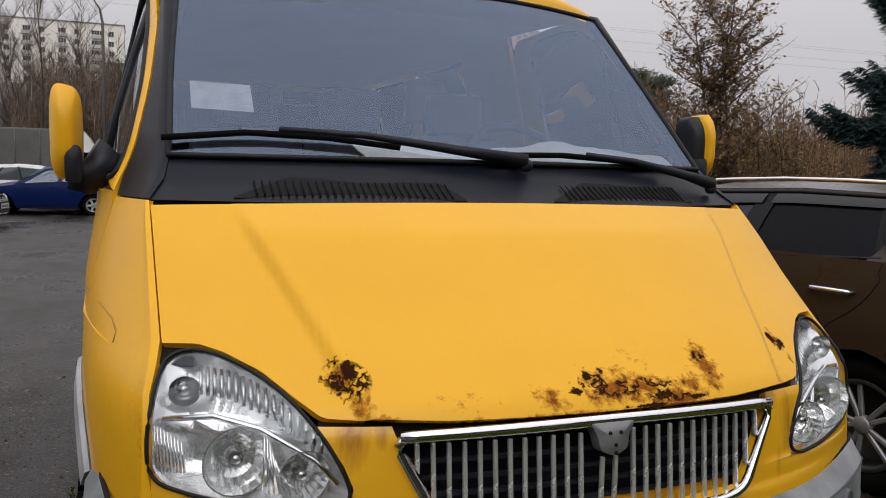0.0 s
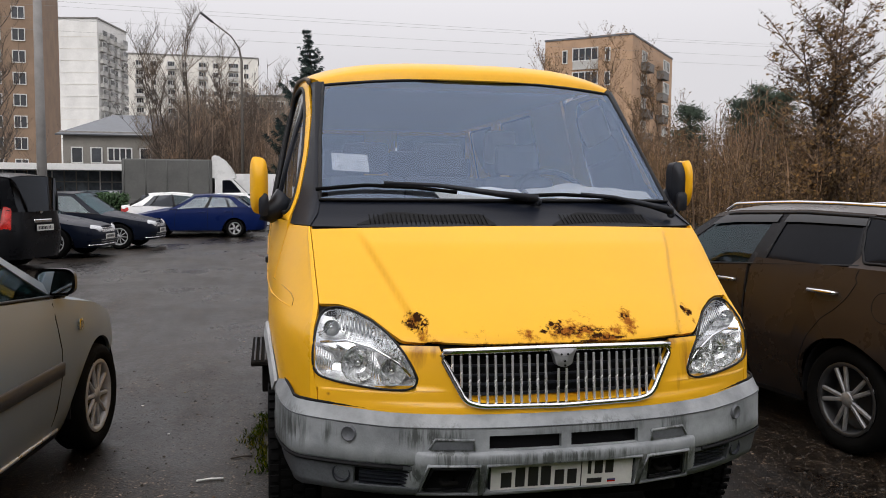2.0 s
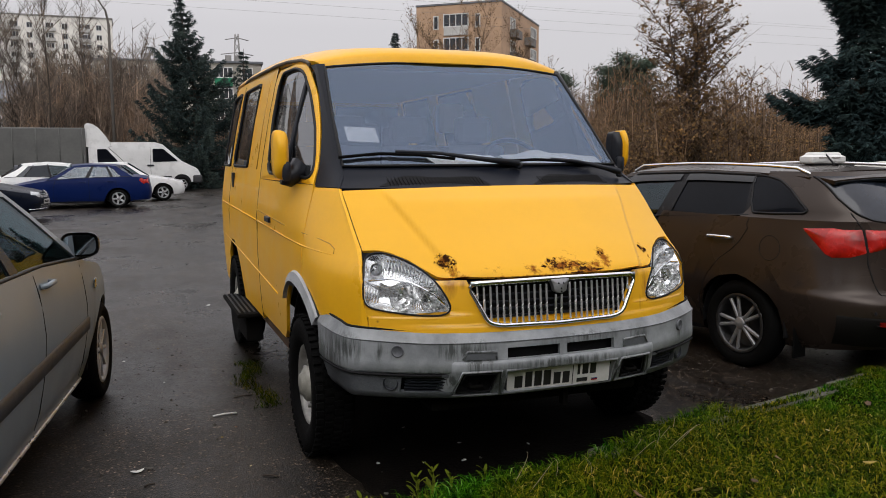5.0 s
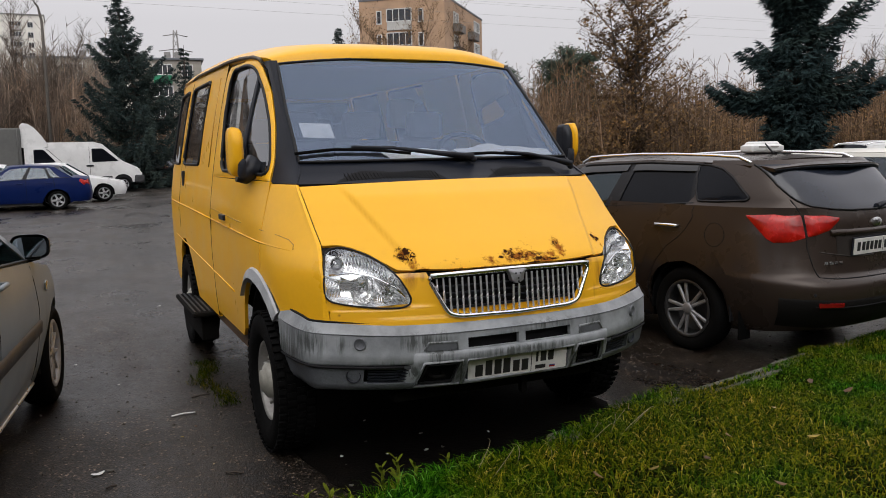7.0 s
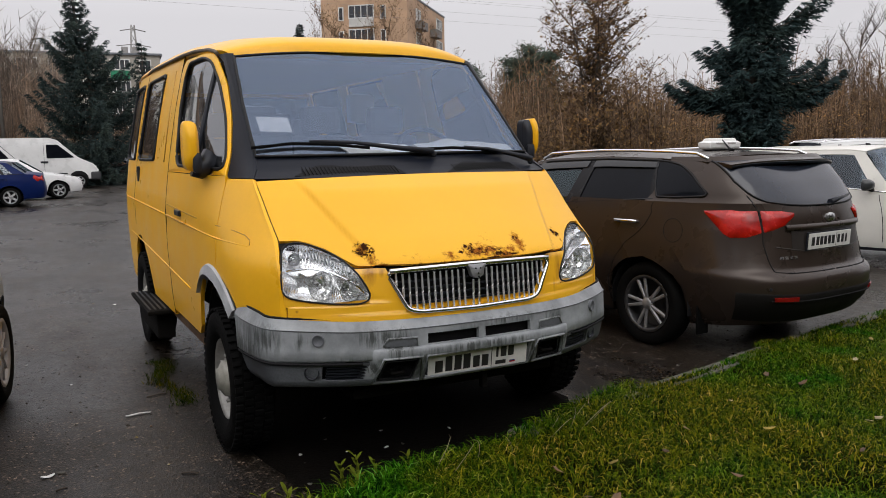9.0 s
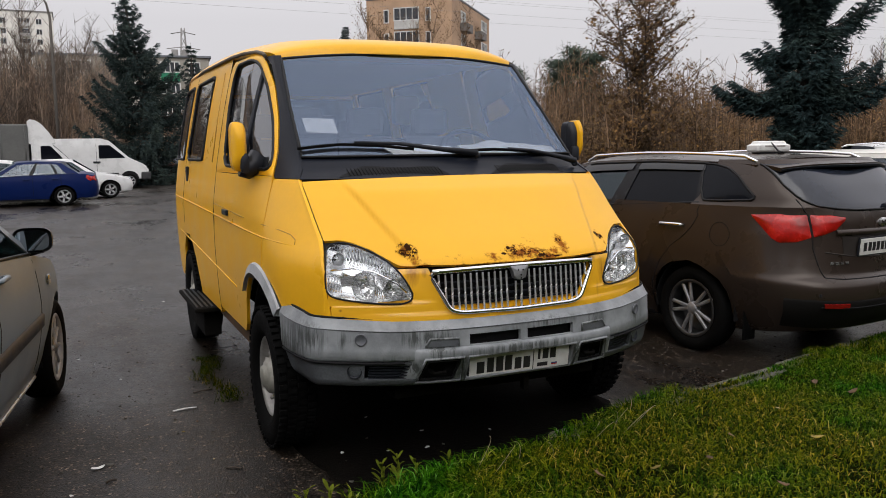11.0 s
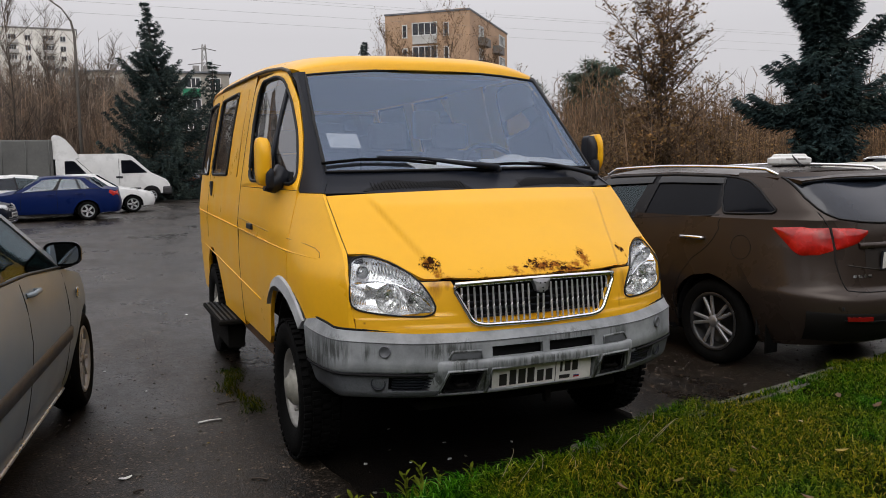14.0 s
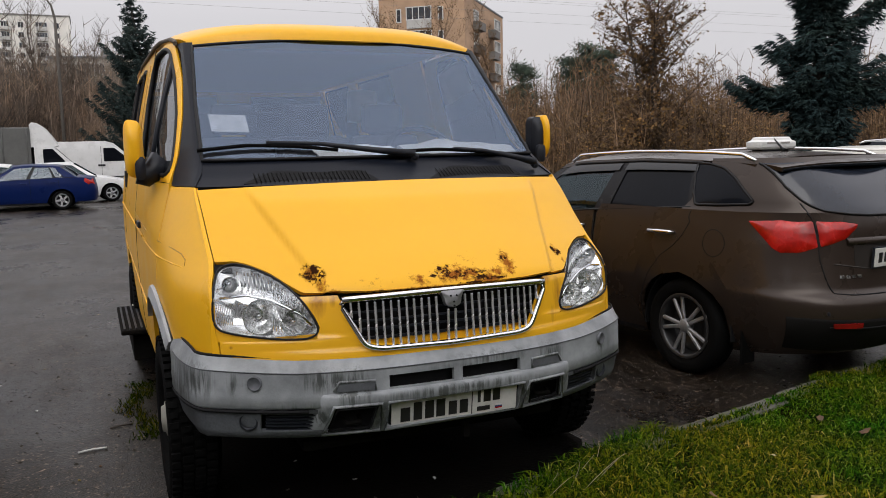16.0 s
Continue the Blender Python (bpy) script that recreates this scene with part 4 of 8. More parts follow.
    for k in range(15):
        z = 1.392 + (2.062 - 1.392) * k / 14
        xg = tab([(1.39, .838), (1.45, .795), (1.52, .785), (1.75, .77), (2.03, .738), (2.07, .73)], z)
        xc = tab(CORNER, z)
        yk = front_y(xc, z)
        yd = door_front(z) - .01
        row = [Vector((s * x, front_y(x, z), z)) for x in span(xg, max(xc, xg + .01), 3)]
        row += [f(yk + (yd - yk) * u, z) for u in (.25, .5, .75, 1)] if yd > yk + .01 else [row[-1] + Vector((s * .003 * q, .003 * q, 0)) for q in (1, 2, 3, 4)]
        rows.append(row)
    part("corner_panel", slab(rows, .03, ref), M["corner_black"], van, "faded black windscreen corner panel")
    # mirror
    mir = thing("door_mirror", "yellow door mirror on a black arm", "")
    mir.parent = van
    cx, cy, cz = (-1.042, 1.10, 1.552) if s < 0 else (1.03, 1.10, 1.575)
    ring = [(math.copysign(abs(math.cos(a)) ** .55, math.cos(a)) * (.040 if s < 0 else .046), math.copysign(abs(math.sin(a)) ** .5, math.sin(a)) * (.128 if s < 0 else .115)) for a in span(0, 2 * math.pi, 28)[:-1]]

    def shell(x, z, h):
        x = x if s < 0 else x * .55 + .022
        return Vector((cx + x, cy - .045 - h, cz + z + x * s * .2))
    part("shell", cap(ring, shell, .05, .075, 6, power=3), M["yellow"], mir)
    part("mirror_back", cap(ring, lambda x, z, h: Vector((cx + x, cy + .03 + h, cz + z + x * s * .2)), .01, .015, 4), M["black_plastic"], mir)
    if s > 0:
        part("mirror_inner_half", cap(ring, lambda x, z, h: Vector((cx - .012 + x * .85, cy - .03 - h, cz + z * .97)), .045, .06, 5, power=3), M["black_plastic"], mir, "black inner half of the mirror")
    part("mirror_glass", cap([(a * .85, b * .9) for a, b in ring], lambda x, z, h: Vector((cx + x, cy + .042 + h, cz + z + x * s * .2)), .002, .004, 3), M["mirror"], mir)
    elbow = [(cx - s * .01, cy + .0, cz - .115), (cx - s * .045, cy, cz - .125), (cx - s * .08, cy + .01, cz - .10), (s * .92, cy + .02, cz - .06)]
    part("mirror_arm", tube(elbow, [.042, .048, .05, .065], 10), M["black_plastic"], mir, "black mirror arm")
    part("mirror_inset", cap([(x * .55 - s * .02, z * .4 - .085) for x, z in ring], lambda x, z, h: Vector((cx + x, cy - .088 - h, cz + z)), .01, .02, 3), M["black_plastic"], mir)
    # wheels
    for y in (hub_f, hub_r):
        w = wheel("van")
        w.parent = van
        w.matrix_basis = pose(s * .905, y, .37, 37 * y, 0, 0 if s < 0 else 180)
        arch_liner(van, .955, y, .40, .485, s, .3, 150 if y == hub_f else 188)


M["flare_grey"] = surface("faded_flare_plastic", (0.40, 0.41, 0.425), 0.55, 0, 0.22, 9, 120, 0.12)
M["corner_black"] = surface("faded_black_panel", (0.0055, 0.0072, 0.0125), 0.36, 0, 0.25, 5, 120, 0.06)
M["corner_black"].node_tree.nodes["Principled BSDF"].inputs["Specular IOR Level"].default_value = 0.15
for key in ("black_plastic", "seal", "black_void"):
    M[key].node_tree.nodes["Principled BSDF"].inputs["Specular IOR Level"].default_value = 0.25
M["rusty_sill"] = surface("rusty_sill", (0.10, 0.05, 0.02), 0.8, 0, 0.6, 11, 70, 0.3)


def minibus():
    van = thing("minibus", "yellow minibus with a rusted bonnet and grey bumper", "minibus", pose(.015, 0, 0))
    ref = (0, 2.2, 1.0)
    # bonnet
    rows = []
    for k in range(33):
        t = k / 32
        row = []
        for u in span(-1, 1, 140):
            a = abs(u)
            zb = tab([(0, .999), (.4, 1.002), (.62, 1.010), (.68, 1.013), (.73, 1.041), (.79, 1.080), (.864, 1.108), (.92, 1.119), (1, 1.117)], a)
            zt = 1.392 - .016 * a * a
            z = zb + (zt - zb) * t
            x = u * tab([(.99, .805), (1.1, .819), (1.38, .834)], z)
            xc = tab([(.99, .46), (1.38, .66)], z)
            h = .018 * min(1, max(0, (xc - abs(x)) / .012 + .5)) * min(1, max(0, (1.385 - z) / .07))
            row.append(on_front(x, z, .002 + h))
        rows.append(row)
    part("bonnet", slab(rows, .02, ref), M["rusty_yellow"], van, "yellow bonnet, rusted through along its front lip")
    # nose panel round grille and lamps
    bm = bmesh.new()
    for s in (-1, 1):
        rows = []
        for z in (.765, .785, .80, .802, .815, .83, .842, .848, .87, .89, .91, .93, .95, .97, .985, 1.0):
            xi = tab([(.765, .0), (.80, .0), (.801, .33), (.985, .425), (1.0, .43)], z)
            xo = tab([(.765, .835), (.843, .835), (.847, .515), (.885, .499), (.93, .517), (.98, .546), (1.0, .562)], z)
            rows.append([on_front(s * x, z) for x in span(xi, xo, 14)])
        slab(rows, .018, ref, bm)
    low_lamp = [(.515, .850), (.545, .847), (.62, .847), (.70, .855), (.78, .866), (.832, .880), (.846, .895)]
    for s in (-1, 1):
        slab([[on_front(s * x, .838 + (tab(low_lamp, x) - .838) * t, -.001) for x in span(.515, .846, 16)] for t in (0, .5, 1)], .016, ref, bm)
    part("nose_panel", bm, M["streaked_yellow"], van, "yellow nose panel with faint rust runs")
    # black sheets behind the panel gaps, their deep shade put into the colour
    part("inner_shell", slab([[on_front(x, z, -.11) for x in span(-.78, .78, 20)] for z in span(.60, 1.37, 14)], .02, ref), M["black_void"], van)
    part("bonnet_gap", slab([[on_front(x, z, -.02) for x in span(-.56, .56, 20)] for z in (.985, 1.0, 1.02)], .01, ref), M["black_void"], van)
    for s in (-1, 1):
        headlight(van, s)
        van_side(van, s)
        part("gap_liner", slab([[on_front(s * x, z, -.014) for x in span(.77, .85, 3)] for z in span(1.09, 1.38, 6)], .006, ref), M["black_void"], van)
    grille(van)
    bumper(van)
    # cowl with vents
    cz = span(1.392, 1.50, 8)
    rows = [[on_front(u * tab([(1.39, .838), (1.45, .80), (1.53, .785)], z), z, -.004) for u in span(-1, 1, 40)] for z in cz]
    part("cowl", slab(rows, .02, ref), M["corner_black"], van, "black scuttle panel")
    for x0, x1 in ((-.66, -.09), (.14, .64)):
        ring = rounded([(x0, 1.398), (x1, 1.398), (x1 - .05, 1.440), (x0 + .14, 1.448)], .014, 3)
        v = part("cowl_vent", cap(ring, lambda a, b, h: on_front(a, b, h - .0015), 0, .008, 2), M["black_void"], van)
        for k in range(int((x1 - x0 - .08) / .018)):
            x = x0 + .06 + k * .018
            part("vent_rib", tube([on_front(x, 1.402, .001), on_front(x, 1.436, .001)], .0022, 4), M["matt_black"], v)
    # windscreen
    def glass_edge(z):
        return tab([(1.44, .795), (1.52, .785), (1.75, .77), (2.03, .738), (2.09, .71)], z)
    rows = []
    for k in range(15):
        t = k / 14
        row = []
        for u in span(-1, 1, 30):
            z = 1.492 + (2.078 - .04 * u * u - 1.492) * t
            row.append(on_front(u * glass_edge(z), z, .004))
        rows.append(row)
    bm = slab(rows, .006, ref)
    for face in bm.faces:
        face.normal_update()
        face.material_index = 1 if face.normal.y > .2 else 0
    shield = part("windscreen", bm, M["windscreen"], van, "bluish curved windscreen")
    shield.data.materials.append(M["inner_face"])
    shield.visible_shadow = False
    ring = [rows[0][k] for k in range(31)] + [r[-1] for r in rows[1:]] + rows[-1][::-1][1:] + [r[0] for r in rows[::-1][1:-1]]
    part("windscreen_seal", tube(ring, .008, 6, closed=True), M["seal"], van)
    part("sticker", slab([[on_front(x, z - (x + .65) * .05, -.006) for x in span(-.728, -.572, 3)] for z in (1.622, 1.70)], .001, ref), M["notice"], van, "white paper notice behind the glass")
    # roof
    def roof(u, y):
        zc = tab([(1.27, 2.082), (1.275, 2.105), (1.29, 2.13), (1.33, 2.155), (1.42, 2.18), (1.7, 2.212), (2.3, 2.25), (3.0, 2.29), (4.1, 2.315), (4.6, 2.28), (REAR, 2.20)], y)
        zs = tab([(1.27, 2.040), (1.275, 2.055), (1.29, 2.072), (1.33, 2.085), (1.45, 2.098), (1.7, 2.118), (2.3, 2.148), (3.4, 2.172), (4.5, 2.17), (REAR, 2.12)], y)
        w = tab([(1.27, .742), (1.30, .765), (1.38, .79), (1.5, .81), (1.8, .832), (4.4, .83), (REAR, .79)], y)
        yy = y + (.11 * abs(u) ** 2.6) * max(0, 1 - (y - 1.27) / .5)
        return Vector((u * w, yy, zs + (zc - zs) * (1 - abs(u) ** tab([(1.3, 3.2), (1.7, 4.5), (2.6, 7)], y))))
    rows = [[roof(u, y) for u in [math.sin(q) for q in span(-math.pi / 2, math.pi / 2, 30)]] for y in [1.268, 1.272, 1.278, 1.29, 1.31, 1.335, 1.37, 1.42, 1.5, 1.6, 1.8, 2.1, 2.6, 3.2, 3.8, 4.3, 4.6, REAR]]
    part("roof", slab(rows, .025, ref), M["yellow"], van)
    # rear wall
    rows = [[Vector((u * side_x(REAR, z), REAR - .03 * u * u, z)) for u in span(-1, 1, 12)] for z in span(.46, 2.09, 10)]
    part("rear_wall", slab(rows, .03, ref, keep=lambda i, j: not (6 <= i < 9 and (1 <= j < 5 or 7 <= j < 11))), M["yellow"], van)
    for x in (-.47, .47):
        part("rear_window", slab([[Vector((x + dx, REAR - .035 - .03 * (x + dx) ** 2, z)) for dx in span(-.32, .32, 4)] for z in (1.52, 1.78, 2.04)], .006, (0, 2, 1.7)), M["dark_glass"], van).visible_shadow = False
    # wipers
    for pts, blade in (([(.12, 1.478), (-.05, 1.50), (-.30, 1.535), (-.52, 1.545)], [(-.80, 1.522), (-.60, 1.540), (-.40, 1.532), (-.22, 1.512)]),
                       ([(.75, 1.425), (.66, 1.45), (.48, 1.487), (.33, 1.502)], [(.10, 1.50), (.25, 1.505), (.42, 1.495), (.60, 1.478)])):
        w = thing("wiper", "black windscreen wiper", "")
        w.parent = van
        part("wiper_arm", tube([on_front(x, z, .03) for x, z in pts], [.021, .015, .010, .008], 6), M["black_plastic"], w)
        part("wiper_blade", tube([on_front(x, z, .022) for x, z in blade], .009, 6), M["rubber"], w)
        x, z = pts[0]
        part("wiper_pivot", lathe([(.017, 0), (.017, -.014), (.010, -.02), (0, -.022)], 14), M["black_plastic"], w).matrix_basis = Matrix.Translation(on_front(x, z, .015)) @ Matrix.Rotation(radians(90), 4, "Z")
    # step on the near side
    st = thing("side_step", "black tread step", "")
    st.parent = van
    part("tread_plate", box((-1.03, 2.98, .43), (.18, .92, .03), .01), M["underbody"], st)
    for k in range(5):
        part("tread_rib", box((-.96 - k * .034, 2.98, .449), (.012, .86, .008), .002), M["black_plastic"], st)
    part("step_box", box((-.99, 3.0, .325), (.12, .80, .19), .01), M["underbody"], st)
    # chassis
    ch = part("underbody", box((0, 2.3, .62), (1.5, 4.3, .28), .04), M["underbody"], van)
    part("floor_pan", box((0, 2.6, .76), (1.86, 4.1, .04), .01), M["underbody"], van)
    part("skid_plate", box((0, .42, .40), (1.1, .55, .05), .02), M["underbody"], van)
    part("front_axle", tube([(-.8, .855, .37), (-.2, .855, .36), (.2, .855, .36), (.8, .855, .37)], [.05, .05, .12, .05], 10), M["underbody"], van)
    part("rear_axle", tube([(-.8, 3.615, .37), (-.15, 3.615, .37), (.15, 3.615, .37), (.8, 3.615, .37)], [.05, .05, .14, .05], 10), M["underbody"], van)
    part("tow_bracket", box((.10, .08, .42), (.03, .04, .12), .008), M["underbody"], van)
    # cabin
    part("dashboard", slab([[Vector((u * .80, y + .12 * abs(u) ** 2, z)) for u in span(-1, 1, 16)] for y, z in ((.80, 1.47), (.95, 1.49), (1.10, 1.485), (1.16, 1.40), (1.18, 1.05))], .03, (0, 1.2, .8)), M["trim_inside"], van)
    part("steering_wheel", tube([(.43 + .19 * math.cos(a), 1.30 + .10 * math.sin(a), 1.50 + .14 * math.sin(a)) for a in span(0, 2 * math.pi, 24)[:-1]], .015, 8, closed=True), M["seal"], van)
    part("cloth_on_dash", slab([[Vector((x, y, 1.50 + .03 * noise.noise((x * 7, y * 9, 3)) + z * 1.25 * (1 - abs(x - .45) * 1.2))) for x in span(.18, .76, 18)] for y, z in ((.84, 0), (.90, .035), (.98, .055), (1.06, .02), (1.1, -.03))], .01, (0, 1, 1.2)), M["rag"], van, "pale cloth lying on the dashboard")
    part("papers", slab([[Vector((x, y, 1.495 + (y - .86) * .28 + .012 * noise.noise((x * 9, y * 9, 8)))) for x in span(-.25, .16, 10)] for y in span(.86, 1.05, 5)], .004, (0, 1, 1.2)), M["paper"], van, "papers on the dashboard")
    for x, y, mt in ((-.45, 1.75, "seat_cloth"), (-.02, 1.75, "seat_cloth"), (.45, 1.75, "seat_cloth"), (-.5, 2.75, "seat_cloth"), (-.05, 2.75, "seat_cloth"), (.53, 2.38, "seat_cloth"), (-.5, 3.8, "seat_cloth"), (.1, 3.8, "seat_cloth"), (.55, 3.8, "seat_cloth")):
        seat = thing("seat", "grey cloth seat", "")
        seat.parent = van
        seat.matrix_basis = pose(x, y, 0)
        part("cushion", box((0, -.05, 1.02), (.44, .50, .14), .05), M[mt], seat)
        part("backrest", box((0, .22, 1.33), (.44, .12, .58), .05, m=pose(0, 0, 0)), M[mt], seat)
        covered = (x, y) == (.53, 2.38)
        part("headrest", box((0, .25, 1.83 if covered else 1.72), (.21, .10, .22) if covered else (.26, .10, .18), .04), M["beige_cloth"] if covered else M[mt], seat)
    part("cabin_floor", box((0, 2.7, .80), (1.80, 3.9, .03), .0), M["trim_inside"], van)
    part("headlining", box((0, 3.1, 2.07), (1.36, 2.9, .012), .0), M["headlining"], van)
    return van


minibus()

# ---- parked cars: local y runs from the tail (0) to the nose ----
def car_wheel(parent, x, y, r, style, s):
    w = thing("wheel", "", "")
    w.parent = parent
    w.matrix_basis = pose(x, y, r, 20 + 31 * y, 0, 0 if s < 0 else 180)
    rr = r * .68
    part("tyre", lathe([(rr, .06), (rr, -.075), (rr + .02, -.09), (r - .035, -.10), (r - .01, -.085), (r, -.06), (r, .06), (r - .02, .09), (rr, .08)], 36), M["rubber"], w)
    rim = part("rim", lathe([(rr + .004, -.085), (rr - .012, -.092), (rr - .025, -.07), (rr - .03, .0), (rr - .03, .04), (0, .04)], 36), M["alloy_dark" if style == "dark5" else "alloy_paint" if style == "ten" else "alloy_dull"], w)
    if style != "dark5":
        part("brake_disc", lathe([(rr - .035, .0), (rr - .05, -.01), (0, -.01)], 24), M["black_void"], rim)
    part("hub", lathe([(.045, -.03), (.05, -.07), (.035, -.085), (0, -.088)], 16), M["alloy_dull"], rim)
    bm = bmesh.new()
    spokes = {"dark5": 10, "ten": 10, "five": 5, "steel": 7}[style]
    for k in range(spokes):
        a = 2 * math.pi * k / spokes
        if style == "dark5":
            a = 2 * math.pi * (k // 2) / 5 + (.19 if k % 2 else -.19)
        wdt = {"dark5": .026, "ten": .022, "five": .06, "steel": .045}[style]
        box((-.066, 0, (rr + .03) / 2), (.022, wdt, rr - .035), .006, bm, Matrix.Rotation(a, 4, "X"), 1)
    part("spokes", bm, M["alloy_paint"] if style == "ten" else M["alloy_dull"] if style == "dark5" else M["alloy"], rim, "silver alloy spokes")
    return w


def number_plate(parent, m, marks=True):
    pl = thing("number_plate", "", "")
    pl.parent = parent
    pl.matrix_basis = m
    part("plate", box((0, 0, 0), (.52, .012, .112), .003), M["plate_white"], pl, "white number plate with dark marks")
    part("plate_holder", box((0, .006, 0), (.54, .012, .13), .003), M["black_plastic"], pl)
    for x, w in ((-.21, .035), (-.155, .035), (-.108, .035), (-.06, .035), (-.01, .035), (.037, .035), (.105, .03), (.155, .03), (.075, .003), (.20, .02)):
        part("plate_mark", box((x, -.0065, 0), (w, .002, .06 if w > .01 else .1), 0), M["plate_ink"], pl)


def car(name, label, m, d, group="parked cars"):
    """One car from a table of sizes."""
    top = thing(name, label, "car", m, group)
    L, W, H = d["L"], d["W"] / 2, d["H"]
    body, glass, glass_f = d["paint"], M[d.get("glass", "dark_glass")], M[d.get("glass_front", "green_glass")]
    r, fo, wb = d.get("r", .31), d["fo"], d["wb"]
    hubs = (L - fo - wb, L - fo)
    belt, deck = d["belt"], d["deck"]
    ends = d.get("front", [(.15, -.14), (.25, -.04), (.4, 0), (.55, -.015), (.7, -.08), (.85, -.22)]), d.get("rear", [(.15, .12), (.28, .03), (.45, 0), (.6, .01), (.8, .05), (1.0, .09), (1.1, .12)])
    wide = d.get("wide") or [(.15, .90), (.25, .955), (.4, .985), (.6, 1.0), (.8, .985), (1.0, .94), (1.15, .90)]
    nexp = d.get("round", 5.0)
    base = []
    for x in span(0, .86, 8)[:-1]:
        base.append((x * W, L / 2 - L / 2 * (1 - x ** nexp) ** (1 / nexp)))
    y0 = L / 2 - L / 2 * (1 - .86 ** nexp) ** (1 / nexp)
    for y in span(y0, L - y0, 64):
        base.append((W * max(0, 1 - abs((y - L / 2) / (L / 2)) ** nexp) ** (1 / nexp), y))
    for x in span(0, .86, 8)[:-1][::-1]:
        base.append((x * W, L / 2 + L / 2 * (1 - x ** nexp) ** (1 / nexp)))
    arc = [0]
    for a, b in zip(base, base[1:]):
        arc.append(arc[-1] + math.hypot(b[0] - a[0], b[1] - a[1]))
    bx, by = [b[0] for b in base], [b[1] for b in base]

    def put(x, y, z):
        k = tab(wide, z)
        if y > L / 2:
            y = L / 2 + (y - L / 2) * (L / 2 + tab(ends[0], z)) / (L / 2)
        else:
            y = L / 2 - (L / 2 - y) * (L / 2 - tab(ends[1], z)) / (L / 2)
        return Vector((x * k, y, z))

    def skin(s):
        def f(p, z, h=0.0):
            e = .02
            a = put(float(np.interp(p - e, arc, bx)), float(np.interp(p - e, arc, by)), z)
            b = put(float(np.interp(p + e, arc, bx)), float(np.interp(p + e, arc, by)), z)
            t = (b - a).normalized()
            q = put(float(np.interp(p, arc, bx)), float(np.interp(p, arc, by)), z) + Vector((t.y, -t.x, 0)) * h
            return Vector((q.x * s, q.y, q.z))
        return f

    def at_y(y):
        return float(np.interp(y, by, arc))

    def low(y):
        z = .20 if .5 < y < L - .5 else .235
        for c in hubs:
            q = (y - c) / (r + .075)
            if abs(q) < 1:
                z = max(z, r + (r + .06) * math.sqrt(1 - q * q) * .98)
        return z
    ref = (0, L / 2, .5)
    ts = (0, .08, .2, .35, .5, .65, .8, .92, 1)
    for s in (-1, 1):
        f = skin(s)
        rows = [[f(p, low(y) + (tab(belt, y) - low(y)) * t) for p, y in zip(arc, by)] for t in ts]
        cut = d.get("tail_from", -1)
        part("body_side", slab(rows, .02, ref, keep=lambda i, j: by[j] >= cut - .001), body, top)
        edge = [f(p, tab(belt, y)) for p, y in zip(arc, by)]
        rows = []
        for q in (0, .04, .12, .3, .6, 1):
            rows.append([Vector((e.x * (1 - q), e.y, e.z + (tab(deck, e.y) - e.z) * (1 - (1 - q) ** 2.4))) for e in edge])
        a, c = d["a_base"], d["c_base"]
        mids = [(e.y + e2.y) / 2 for e, e2 in zip(edge, edge[1:])]
        part("bonnet", slab(rows, .015, (0, L / 2, -1), keep=lambda i, j: mids[j] > a - .06), body, top)
        if cut < 0:
            part("boot_lid", slab(rows, .015, (0, L / 2, -1), keep=lambda i, j: mids[j] < c + .03), body, top)
        part("cabin_base", slab([[Vector((e.x * q * .97, e.y, min(tab(belt, e.y), .9) - .06)) for e in edge if c - .1 < e.y < a + .1] for q in (1, .5, 0)], .02, (0, L / 2, -1)), M["trim_inside"], top)
        # wheel wells
        for y in hubs:
            arch_liner(top, W - .075, y, r + .01, r + .055, s)
            car_wheel(top, s * (W - .135), y, r, d.get("rim", "five"), s)
        # doors: shut lines, handles
        for y in d.get("shuts", ()):
            part("shut_line", slab([[f(at_y(y + q), z, .0012) for q in (-.004, .004)] for z in span(max(.3, low(y) + .02), tab(belt, y) - .02, 8)], .003, ref), M["black_void"], top)
        for y, z in d.get("handles", ()):
            part("door_handle", tube([f(at_y(y - .09), z, .0), f(at_y(y - .07), z + .004, .03), f(at_y(y + .07), z + .004, .03), f(at_y(y + .09), z, .0)], .013, 8), M["dull_chrome"] if d.get("bright") else body, top)
        if d.get("mould"):
            y0m, y1m, zm = d["mould"]
            part("side_moulding", slab([[f(at_y(y), z, h) for y in span(y0m, y1m, 16)] for z, h in ((zm - .045, .002), (zm - .035, .014), (zm + .03, .014), (zm + .04, .002))], .012, ref), M["moulding"], top)
        part("sill_trim", slab([[f(at_y(y), z, .004) for y in span(hubs[0] + r + .1, hubs[1] - r - .1, 10)] for z in (.19, .225)], .02, ref), M["black_plastic"] if not d.get("bright_sill") else body, top)
        # lamps
        for outline, front, mt, lab in d["lamps"]:
            P = arc[-1]
            ol = rounded([((P - a) if front else a, z) for a, z in outline], .02, 2)
            part("headlamp" if front else "tail_lamp", cap(ol, lambda a, z, h: f(a, z, h + .004), .012, .02, 4), M[mt], top, lab)
        # cabin side with real window openings
        wr = d.get("roof_half", W * .70)
        ya, yb, yc, yd = d["a_base"], d["a_top"], d["c_top"], d["c_base"]
        roof = d["roof"]

